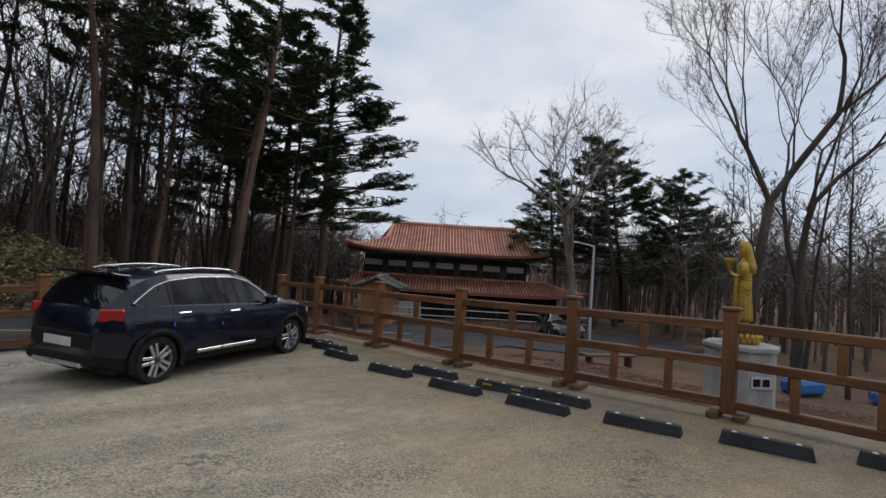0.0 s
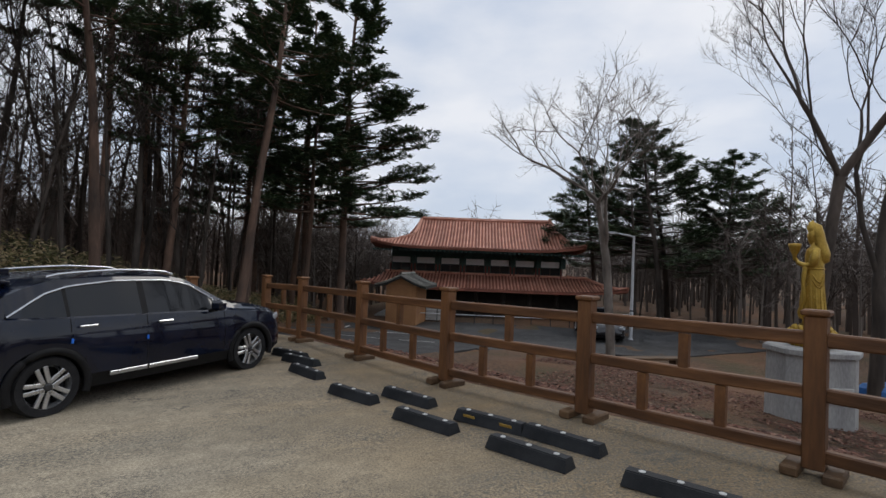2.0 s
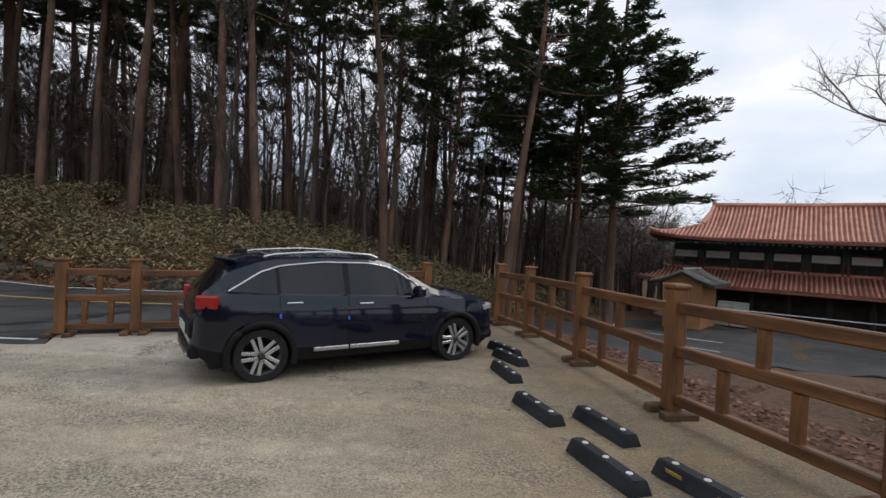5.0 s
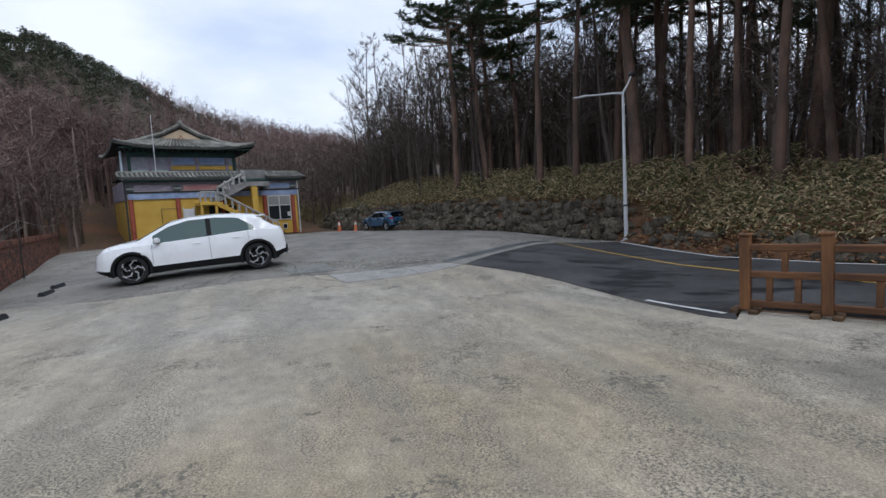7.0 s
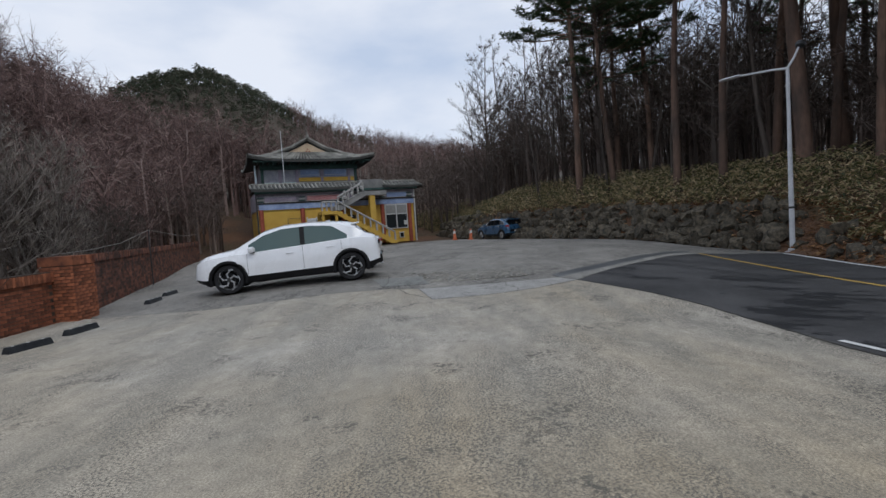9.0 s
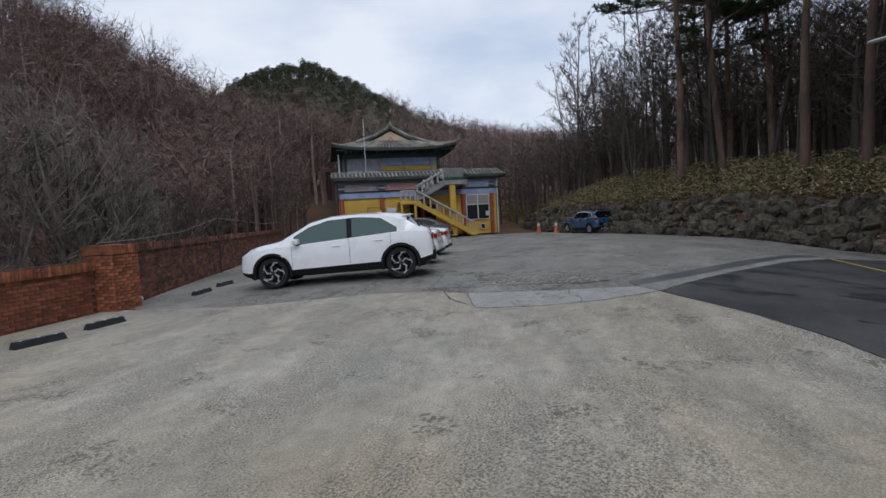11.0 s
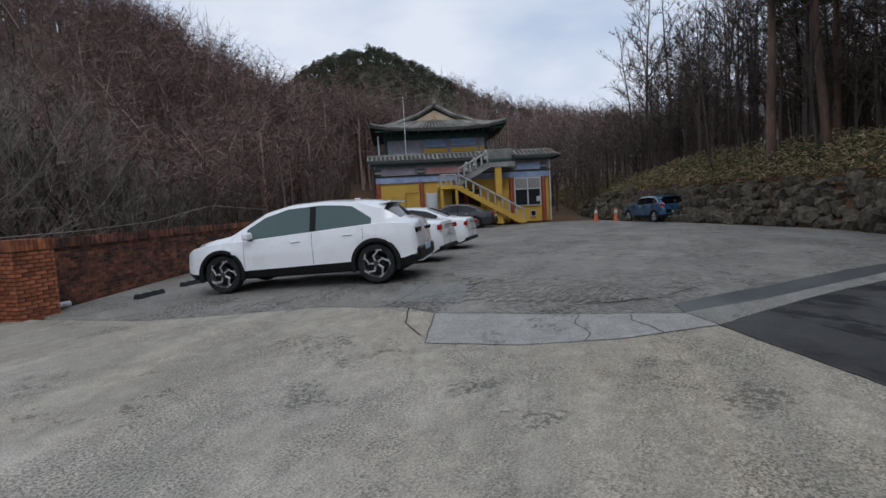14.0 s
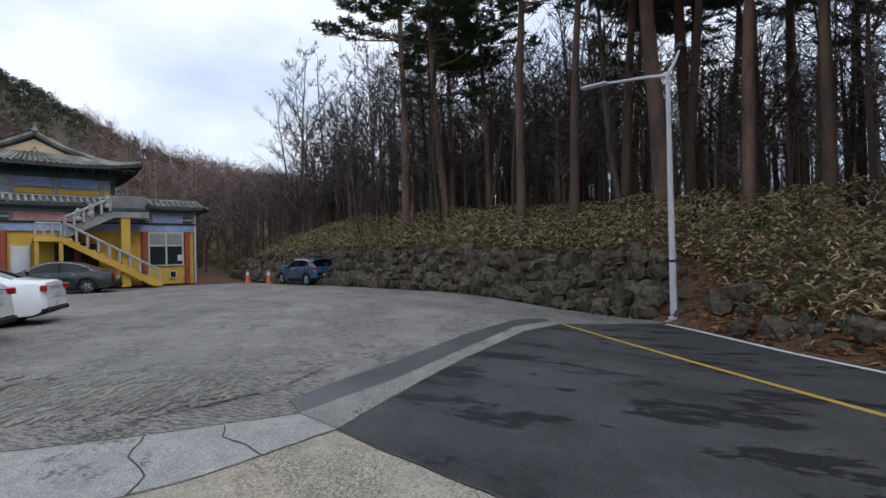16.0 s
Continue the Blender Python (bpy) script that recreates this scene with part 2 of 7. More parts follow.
def wet_asphalt():
    m, nt, b = blank("wet_asphalt", 0.6)
    v = coords(nt)
    s = coords(nt, (2.0, 0.85, 1.0))
    s.node.vector_type = "TEXTURE"
    s.node.inputs["Rotation"].default_value = (0, 0, radians(80))
    wet = noise_of(nt, s, 1.0, 12.0, 0.74)
    grit = noise_of(nt, v, 60.0, 3.0, 0.7)
    mask = ramp(nt, wet, [(0.448, (1, 1, 1)), (0.458, (0, 0, 0))])
    dry = mix(nt, ramp(nt, noise_of(nt, v, 0.45, 7.0, 0.7), [(0.36, (0, 0, 0)), (0.62, (1, 1, 1))]), (0.020, 0.020, 0.021), (0.060, 0.059, 0.060))
    col = mix(nt, mask, dry, (0.007, 0.0075, 0.009))
    col = mix(nt, 0.85, col, ramp(nt, grit, [(0.32, (0.4,) * 3), (0.68, (1.7,) * 3)]), "MULTIPLY")
    nt.links.new(col, b.inputs["Base Color"])
    nt.links.new(ramp(nt, mask, [(0.0, (0.85,) * 3), (1.0, (0.62,) * 3)]), b.inputs["Roughness"])
    bump_into(nt, b, grit, 0.5, 0.012)
    return m


ASPHALT = wet_asphalt()


def ground_cover():
    """Leaf litter, moss and bare orange soil."""
    m, nt, b = blank("leaf_litter_soil", 0.95)
    v = coords(nt)
    lit = noise_of(nt, v, 9.0, 6.0, 0.75)
    col = ramp(nt, lit, [(0.30, (0.03, 0.022, 0.015)), (0.48, (0.10, 0.062, 0.038)), (0.62, (0.17, 0.095, 0.05)), (0.75, (0.26, 0.19, 0.11))])
    soil = ramp(nt, noise_of(nt, v, 0.16, 3.0), [(0.46, (0, 0, 0)), (0.60, (0.7,) * 3)])
    col = mix(nt, soil, col, mix(nt, lit, (0.11, 0.052, 0.026), (0.26, 0.125, 0.06)))
    moss = ramp(nt, noise_of(nt, v, 0.35, 4.0), [(0.56, (0, 0, 0)), (0.68, (0.5,) * 3)])
    col = mix(nt, moss, col, (0.05, 0.06, 0.022))
    high = nt.nodes.new("ShaderNodeSeparateXYZ")
    nt.links.new(v, high.inputs[0])
    upland = nt.nodes.new("ShaderNodeMapRange")
    upland.inputs["From Min"].default_value, upland.inputs["From Max"].default_value = 2.5, 6.0
    nt.links.new(high.outputs[2], upland.inputs[0])
    col = mix(nt, upland.outputs[0], col, mix(nt, noise_of(nt, v, 0.12, 6.0, 0.7), (0.055, 0.052, 0.036), (0.125, 0.095, 0.075)))
    nt.links.new(col, b.inputs["Base Color"])
    bump_into(nt, b, lit, 0.9, 0.06)
    return m


SOIL = ground_cover()
PAINT_WHITE = surface("road_paint_white", (0.55, 0.55, 0.53), (0.75, 0.75, 0.73), 6, 60, 0.7, bump=0.2)
PAINT_YELLOW = surface("road_paint_yellow", (0.42, 0.27, 0.05), (0.55, 0.36, 0.08), 6, 60, 0.7, bump=0.2)
JOINT = surface("dark_joint", (0.03, 0.03, 0.028), (0.07, 0.065, 0.055), 5, 60, 0.95)
DRAIN = surface("dark_drain_strip", (0.055, 0.06, 0.065), (0.10, 0.105, 0.105), 2, 40, 0.55, bump=0.4)
WOOD = surface("stained_fence_wood", (0.075, 0.030, 0.011), (0.32, 0.142, 0.050), 3.2, 40, 0.62, bump=0.5, stretch=(1, 1, 0.16), random_tint=0.16)
WOOD_RAIL = surface("stained_rail_wood", (0.075, 0.030, 0.011), (0.33, 0.147, 0.052), 3.2, 40, 0.62, bump=0.5, stretch=(0.16, 1, 1), random_tint=0.16)
WOOD_DARK = surface("wet_block_wood", (0.07, 0.04, 0.02), (0.15, 0.085, 0.04), 4, 30, 0.7, bump=0.5, random_tint=0.2)
RUBBER = surface("black_rubber", (0.018, 0.020, 0.023), (0.035, 0.038, 0.042), 6, 90, 0.55, bump=0.25)
TYRE = surface("tyre_rubber", (0.014, 0.014, 0.015), (0.028, 0.028, 0.03), 8, 80, 0.8, bump=0.25)
BRICK = surface("red_brick", (0.12, 0.038, 0.02), (0.36, 0.128, 0.06), 5.0, 60, 0.9, bump=0.4, random_tint=0.42)
BRICK_ISLAND = surface("red_brick_rest", (0.12, 0.038, 0.02), (0.36, 0.128, 0.06), 5.0, 60, 0.9, bump=0.4, island=0.42)
BRICK_DARK = surface("sooty_brick", (0.04, 0.02, 0.015), (0.23, 0.088, 0.05), 3.5, 60, 0.9, bump=0.4, island=0.6)
MORTAR = surface("grey_brown_mortar", (0.03, 0.023, 0.018), (0.085, 0.065, 0.05), 3, 50, 0.95, bump=0.4)
MORTAR_DARK = surface("dark_mortar", (0.05, 0.042, 0.035), (0.13, 0.11, 0.092), 3, 50, 0.95, bump=0.4)
ROCK = surface("mossy_rock", (0.018, 0.018, 0.012), (0.15, 0.122, 0.085), 5.0, 18, 0.92, bump=0.8, random_tint=0.3, depth=0.03)
BARK_PINE = surface("red_pine_bark", (0.070, 0.050, 0.040), (0.235, 0.14, 0.097), 1.4, 9, 0.95, bump=0.9, stretch=(1, 1, 0.3), random_tint=0.3, depth=0.03)
BARK_DARK = surface("dark_bark", (0.038, 0.03, 0.024), (0.115, 0.092, 0.077), 2, 12, 0.95, bump=0.6, stretch=(1, 1, 0.3), random_tint=0.3, depth=0.02)
BARK_GREY = surface("grey_bark", (0.115, 0.099, 0.085), (0.26, 0.228, 0.198), 2, 12, 0.95, bump=0.6, stretch=(1, 1, 0.4), depth=0.02)
BARK_FAR = leafy("brown_twigs", [(0.0, (0.085, 0.055, 0.047)), (0.5, (0.155, 0.102, 0.090)), (0.85, (0.215, 0.136, 0.120)), (1.0, (0.34, 0.26, 0.23))], 0.95)
GREY_TWIGS = leafy("grey_twigs", [(0.0, (0.07, 0.055, 0.047)), (0.6, (0.13, 0.105, 0.09)), (1.0, (0.24, 0.21, 0.185))], 0.95)
NEEDLES = leafy("pine_needles", [(0.0, (0.030, 0.058, 0.028)), (0.6, (0.058, 0.105, 0.046)), (1.0, (0.11, 0.145, 0.06))], 0.6)
UNDER = leafy("dark_undergrowth_twigs", [(0.0, (0.05, 0.037, 0.03)), (0.7, (0.125, 0.092, 0.076)), (1.0, (0.21, 0.165, 0.14))], 0.95)
NEEDLES_FAR = leafy("far_evergreen", [(0.0, (0.035, 0.05, 0.03)), (0.7, (0.075, 0.088, 0.05)), (1.0, (0.13, 0.105, 0.075))], 0.9)
SASA = leafy("dwarf_bamboo_leaf", [(0.0, (0.045, 0.060, 0.022)), (0.30, (0.13, 0.138, 0.050)), (0.52, (0.29, 0.25, 0.115)), (0.75, (0.50, 0.40, 0.23)), (1.0, (0.60, 0.45, 0.27))], 0.5)
RED_LEAF = leafy("red_brown_leaf", [(0.0, (0.05, 0.022, 0.014)), (0.5, (0.12, 0.05, 0.032)), (0.85, (0.19, 0.085, 0.055)), (1.0, (0.30, 0.19, 0.13))], 0.9)
DRY_LEAF = leafy("dry_leaf", [(0.0, (0.13, 0.055, 0.02)), (0.6, (0.24, 0.11, 0.04)), (1.0, (0.36, 0.22, 0.10))], 0.9)
GALV = surface("white_painted_steel", (0.56, 0.57, 0.59), (0.70, 0.71, 0.73), 1.5, 50, 0.45, bump=0.05)
DARK_METAL = surface("dark_metal", (0.03, 0.03, 0.032), (0.06, 0.06, 0.062), 4, 50, 0.5, 0.3, bump=0.05)
CHROME = surface("bright_metal", (0.62, 0.63, 0.65), (0.72, 0.73, 0.75), 3, 60, 0.22, 1.0, bump=0.02)
ALLOY = surface("machined_alloy", (0.50, 0.51, 0.53), (0.62, 0.63, 0.65), 3, 60, 0.32, 0.9, bump=0.02)
PLASTIC = surface("black_trim", (0.007, 0.007, 0.008), (0.013, 0.013, 0.014), 6, 90, 0.6, bump=0.1)
for dull in (PLASTIC, TYRE, RUBBER):
    dull.node_tree.nodes["Principled BSDF"].inputs["Specular IOR Level"].default_value = 0.2
GOLD = surface("worn_gold_paint", (0.36, 0.22, 0.035), (0.62, 0.42, 0.085), 3.0, 25, 0.42, 0.55, bump=0.25)
GREY_CEMENT = surface("weathered_cement", (0.27, 0.27, 0.265), (0.46, 0.455, 0.44), 1.3, 30, 0.9, bump=0.4, stretch=(1, 1, 0.35))
ROOF_RED = surface("red_clay_tile", (0.50, 0.215, 0.145), (0.70, 0.37, 0.275), 1.5, 14, 0.75, bump=0.4, island=0.2)
# bed darker than its tiles: shade between the rolls is in the colour
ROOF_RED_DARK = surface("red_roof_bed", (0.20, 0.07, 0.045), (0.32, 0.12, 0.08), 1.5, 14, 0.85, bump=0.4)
ROOF_GREY = surface("grey_clay_tile", (0.11, 0.11, 0.098), (0.31, 0.30, 0.265), 1.2, 14, 0.85, bump=0.4, island=0.25)
# grey bed likewise carries the shaded gaps between rolls in its colour
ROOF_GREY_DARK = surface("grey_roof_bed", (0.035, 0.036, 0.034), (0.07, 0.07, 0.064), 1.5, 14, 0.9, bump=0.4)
YELLOW = surface("yellow_wall_paint", (0.50, 0.30, 0.045), (0.62, 0.40, 0.075), 0.9, 30, 0.8, bump=0.2)
OCHRE = surface("ochre_plaster", (0.36, 0.17, 0.075), (0.48, 0.25, 0.115), 1.2, 30, 0.9, bump=0.3)
TEAL = surface("dark_teal_woodwork", (0.02, 0.048, 0.043), (0.05, 0.105, 0.092), 2, 20, 0.8, bump=0.2)
BLUE_BAND = surface("faded_blue_paint", (0.20, 0.27, 0.44), (0.34, 0.42, 0.60), 2, 25, 0.8, bump=0.2)
PURPLE_BAND = surface("faded_violet_paint", (0.22, 0.19, 0.25), (0.38, 0.32, 0.37), 2.5, 12, 0.8, bump=0.2)
PINK_BAND = surface("faded_pink_paint", (0.38, 0.16, 0.17), (0.50, 0.26, 0.25), 2.5, 12, 0.8, bump=0.2)
RED_POST = surface("red_painted_post", (0.24, 0.05, 0.03), (0.36, 0.09, 0.05), 2, 20, 0.75, bump=0.2)
DARK_POST = surface("dark_red_post", (0.11, 0.03, 0.025), (0.18, 0.06, 0.045), 2, 20, 0.8, bump=0.2)
PALE_STONE = surface("pale_granite", (0.30, 0.295, 0.28), (0.46, 0.45, 0.43), 3, 40, 0.9, bump=0.4)
WHITE_WALL = surface("off_white_wall", (0.45, 0.45, 0.44), (0.62, 0.62, 0.60), 1.5, 25, 0.9, bump=0.2)
PALE_PANEL = surface("pale_plaster_panel", (0.60, 0.62, 0.62), (0.78, 0.79, 0.78), 1.5, 25, 0.9, bump=0.2)
# timber colour that also holds the shade of a lower wall and a doorway
DARK_ROOM = surface("dark_timber_and_shade", (0.018, 0.016, 0.014), (0.05, 0.042, 0.035), 2, 20, 0.9, bump=0.3)
ORANGE = surface("orange_plastic", (0.55, 0.13, 0.05), (0.68, 0.19, 0.08), 3, 40, 0.5, bump=0.05)
BLUE_SHEET = surface("blue_plastic_sheet", (0.02, 0.10, 0.32), (0.04, 0.18, 0.48), 3, 30, 0.5, bump=0.2)
ROPE = surface("pale_rope", (0.18, 0.17, 0.155), (0.30, 0.285, 0.255), 8, 80, 0.9, bump=0.3)


def car_paint(name, dark, light, metal, rough=0.32):
    m = surface(name, dark, light, 2.0, 180.0, rough, metal, bump=0.0)
    b = m.node_tree.nodes["Principled BSDF"]
    b.inputs["Coat Weight"].default_value, b.inputs["Coat Roughness"].default_value = 0.9, 0.06
    return m


def glass_like(name, colour, rough=0.04):
    m, nt, b = blank(name, rough)
    b.inputs["Base Color"].default_value = (*colour, 1)
    b.inputs["Specular IOR Level"].default_value = 0.5
    return m


NAVY = car_paint("navy_car_paint", (0.0018, 0.0038, 0.012), (0.0038, 0.0078, 0.024), 0.0, 0.28)
NAVY.node_tree.nodes["Principled BSDF"].inputs["Specular IOR Level"].default_value = 0.12
WHITE_PAINT = car_paint("white_car_paint", (0.80, 0.81, 0.83), (0.84, 0.85, 0.87), 0.0)
BLACK_PAINT = car_paint("black_car_paint", (0.014, 0.014, 0.017), (0.026, 0.026, 0.03), 0.2)
BLUE_PAINT = car_paint("blue_car_paint", (0.025, 0.085, 0.17), (0.04, 0.12, 0.23), 0.3)
TINT = glass_like("tinted_glass", (0.006, 0.007, 0.009))
GREEN_TINT = glass_like("green_tinted_glass", (0.07, 0.11, 0.105))
PANE = glass_like("dark_window_pane", (0.02, 0.025, 0.028))
RED_LENS = glass_like("red_lamp_lens", (0.34, 0.010, 0.010), 0.12)
CLEAR_LENS = glass_like("clear_lamp_lens", (0.38, 0.40, 0.43), 0.1)
BLUE_TAPE = blank("blue_foam_guard", 0.7)[0]
BLUE_TAPE.node_tree.nodes["Principled BSDF"].inputs["Base Color"].default_value = (0.02, 0.17, 0.75, 1)

# ---- lie of the land ----
def side_of(x, y, px, py, dx, dy):
    """Distance to the left of a line through p along d, and the way along it."""
    return dx * (y - py) - dy * (x - px), dx * (x - px) + dy * (y - py)


BANK = [(-52, -24), (-40, -13), (-35.2, -8.2), (-32.9, -4.6), (-31, -2.3), (-27.2, 1.7), (-24, 4.5), (-21.9, 6.9),
        (-17.9, 7.9), (-15.4, 8.7), (-12.9, 10.8), (-11.2, 14), (-9.8, 18), (-8.5, 23), (-8, 30), (-8, 45), (-8, 80)]
BRICK_LINE = [(14, 1.2), (4, -3.7), (-9.0, -9.35), (-25, -22.6), (-34, -31), (-60, -58)]


def along_line(x, y, line):
    """Signed distance (positive on the left) to a polyline, and the way along it."""
    best, sign, way = np.full(np.shape(x), 1e9), np.ones(np.shape(x)), np.zeros(np.shape(x))
    done = 0.0
    for (ax, ay), (bx, by) in zip(line, line[1:]):
        l = math.hypot(bx - ax, by - ay)
        ux, uy = (bx - ax) / l, (by - ay) / l
        t = np.clip((x - ax) * ux + (y - ay) * uy, 0, l)
        ex, ey = x - ax - ux * t, y - ay - uy * t
        d = np.hypot(ex, ey)
        near = d < best
        best = np.where(near, d, best)
        sign = np.where(near, np.where(ux * ey - uy * ex > 0, 1.0, -1.0), sign)
        way = np.where(near, done + t, way)
        done += l
    return best * sign, way


def paved(x, y):
    """Height of the car park, the road and the lower ground."""
    x, y = np.asarray(x, float), np.asarray(y, float)
    z = 0.03 * (np.clip(x, -9, 4) + 3) * smooth((y - 1) / 4)
    z = z + 0.2 * smooth((-10 - x) / 5) * (1 - smooth((y - 3) / 4)) * (1 - smooth((-7.0 - y) / 3) * (1 - smooth((-16 - x) / 6)))
    out_f = (x + 1.16) * 0.675 + (y - 9.65) * 0.738 - 0.35
    out_s, way = -side_of(x, y, -8.1, 6.05, 0.584, 0.812)[0] * -1, side_of(x, y, -8.1, 6.05, 0.584, 0.812)[1]
    q = 1.25 * smooth(out_f / 5) + 0.95 * smooth((out_f - 4) / 13)
    r = 2.2 * smooth(way / 22) * smooth(out_s / 1.2)
    return z - np.maximum(q, r)


def bump_hill(x, y, cx, cy, h, sx, sy=None):
    return h * np.exp(-0.5 * (((x - cx) / sx) ** 2 + ((y - cy) / (sy or sx)) ** 2))


def land(x, y):
    """Height of the natural ground."""
    x, y = np.asarray(x, float), np.asarray(y, float)
    z = paved(x, y) - 0.06
    d, way = along_line(x, y, BANK)
    wall = 1.5 * smooth((way - 12) / 10) * (1 - 0.72 * smooth((way - 42.5) / 3)) + 0.15
    rise = wall * smooth((d - 0.15) / 1.3) + 0.95 * smooth((d - 1.2) / 5) + 0.075 * np.maximum(d - 4, 0) * (1 - 0.5 * smooth((d - 60) / 100))
    rise = rise * (1 - 0.75 * smooth((y - 16) / 14)) * (1 - smooth((np.hypot(x + 10, y) - 80) / 50))
    z = z + np.where(d > 0, rise, 0)
    w, _ = along_line(x, y, BRICK_LINE)
    z = z - 1.6 * smooth((w - 0.6) / 5)
    hills = (bump_hill(x, y, -24, -72, 18.5, 18.5) + bump_hill(x, y, 14, -78, 11, 34, 30) + bump_hill(x, y, -55, -66, 3, 16)
             + bump_hill(x, y, -117, -131, 36, 28, 30) + bump_hill(x, y, -160, -140, 9, 60) + bump_hill(x, y, -190, -90, 20, 55, 60)
             + bump_hill(x, y, -120, -30, 3, 45, 40))
    far = np.hypot(x + 10, y)
    return z + hills * smooth((far - 26) / 25)


def grid_axis(lo, hi, step):
    mid = list(np.arange(lo, hi + 0.01, step))
    s, a, b = step, lo, hi
    low, high = [], []
    while a > -1500:
        s *= 1.16
        a -= s
        low.append(a)
    s = step
    while b < 1500:
        s *= 1.16
        b += s
        high.append(b)
    return np.array(low[::-1] + mid + high)


gx, gy = grid_axis(-60, 22, 0.9), grid_axis(-50, 45, 0.9)
GX, GY = np.meshgrid(gx, gy)
GZ = land(GX, GY)
rough_land = np.array([noise.noise(Vector((a * 0.45, b * 0.45, 0.0))) for a, b in zip(GX.ravel(), GY.ravel())]).reshape(GX.shape)
off_road = smooth((along_line(GX, GY, BANK)[0] - 0.2) / 2) + smooth(((GX + 1.16) * 0.675 + (GY - 9.65) * 0.738 - 1.5) / 3)
GZ = GZ + rough_land * 0.16 * np.clip(off_road, 0, 1)
nx, ny = len(gx), len(gy)
idx = np.arange(nx * ny).reshape(ny, nx)
a, b, c, d = idx[:-1, :-1].ravel(), idx[:-1, 1:].ravel(), idx[1:, 1:].ravel(), idx[1:, :-1].ravel()
ground = new("ground", fast_mesh("ground", np.stack([GX.ravel(), GY.ravel(), GZ.ravel()], 1), np.concatenate([np.stack([a, b, c], 1), np.stack([a, c, d], 1)]), SOIL, True))
tagged(ground, "brown leaf-littered forest soil with mossy patches", "ground", kind="structure")


def slab(name, outline, material, lift, label, category, step=1.0, thick=0.12):
    """A paved sheet with that outline which follows the fall of the ground."""
    bm = bmesh.new()
    bm.faces.new([bm.verts.new((x, y, 0)) for x, y in outline])
    xs, ys = [p[0] for p in outline], [p[1] for p in outline]
    for ax, lo, hi in ((0, min(xs), max(xs)), (1, min(ys), max(ys))):
        for v in np.arange(math.ceil(lo / step) * step, hi, step):
            co, no = ((v, 0, 0), (1, 0, 0)) if ax == 0 else ((0, v, 0), (0, 1, 0))
            bmesh.ops.bisect_plane(bm, geom=bm.verts[:] + bm.edges[:] + bm.faces[:], plane_co=co, plane_no=no, dist=1e-5)
    bmesh.ops.triangulate(bm, faces=bm.faces)
    bmesh.ops.recalc_face_normals(bm, faces=bm.faces)
    if sum(f.normal.z * f.calc_area() for f in bm.faces) < 0:
        bmesh.ops.reverse_faces(bm, faces=bm.faces)
    for v in bm.verts:
        v.co.z = float(paved(v.co.x, v.co.y)) + lift
    rim = [e for e in bm.edges if len(e.link_faces) == 1]
    down = bmesh.ops.extrude_edge_only(bm, edges=rim)
    for v in (g for g in down["geom"] if isinstance(g, bmesh.types.BMVert)):
        v.co.z -= thick
    me = bpy.data.meshes.new(name)
    bm.to_mesh(me)
    bm.free()
    me.materials.append(material)
    return tagged(new(name, me), label, category, kind="structure")


EDGE = [(-13.25, 1.2), (-12.82, 1.75), (-12.5, 2.22), (-12.22, 2.65), (-11.85, 3.06), (-11.3, 3.6), (-10.4, 4.15), (-9.3, 4.72), (-8.4, 5.15), (-7.8, 5.42), (-7.55, 5.7), (-8.2, 5.95)]
FAR_EDGE = [(-9.25, -8.6), (-10.2, -6.6), (-11.35, -5.3), (-12.0, -4.5), (-12.55, -3.0), (-12.45, -2.3)]
STRIP = [(-12.45, -2.3), (-11.35, -1.5), (-11.75, -0.45), (-12.35, 0.4), (-13.25, 1.2), (-13.6, 0.75), (-13.1, -0.4)]
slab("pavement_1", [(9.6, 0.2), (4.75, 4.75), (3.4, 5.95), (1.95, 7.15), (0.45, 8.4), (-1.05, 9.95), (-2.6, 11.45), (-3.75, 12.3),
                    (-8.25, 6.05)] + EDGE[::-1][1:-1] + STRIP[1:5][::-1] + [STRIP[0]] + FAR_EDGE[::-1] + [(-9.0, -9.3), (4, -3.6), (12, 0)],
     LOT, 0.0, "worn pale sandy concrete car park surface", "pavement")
slab("pavement_2", STRIP, PATCH, 0.004, "smooth grey concrete repair strip with cracks", "pavement")
slab("pavement_3", FAR_EDGE + [(-13.1, -0.4), (-13.6, 0.75), (-13.9, 0.75), (-16.3, 1.6), (-19.0, 2.75), (-20.6, 3.9), (-21.3, 5.4), (-21.9, 6.9), (-24, 4.5), (-27.2, 1.7), (-31, -2.3), (-32.9, -4.6),
                   (-35.2, -8.2), (-38.5, -11.5), (-38, -22), (-25, -22.8), (-16, -15.3), (-9.4, -9.4)],
     OLD_LOT, 0.0, "old dark grey broom-finished concrete yard", "pavement", 1.5)
slab("pavement_4", [(-13.45, -1.9), (-14.1, -2.9), (-16.0, -2.7), (-15.3, -0.4), (-14.2, 0.1)], RAKED_BASE, 0.006, "rough raked concrete patch in the yard", "pavement")
slab("pavement_7", [(-12.75, -3.4), (-13.05, -2.3), (-14.2, -3.0), (-13.8, -4.3)], SMOOTH, 0.007, "smooth dark greenish grey concrete patch", "pavement")
slab("pavement_5", [(-13.6, 0.75), (-14.0, 0.5), (-15.86, 1.36), (-18.0, 2.1), (-20.6, 3.2), (-21.2, 3.9), (-20.8, 4.0), (-19.4, 3.1), (-16.65, 2.13), (-14.72, 1.44)], DRAIN, 0.010, "dark grated drain strip between road and yard", "drain")
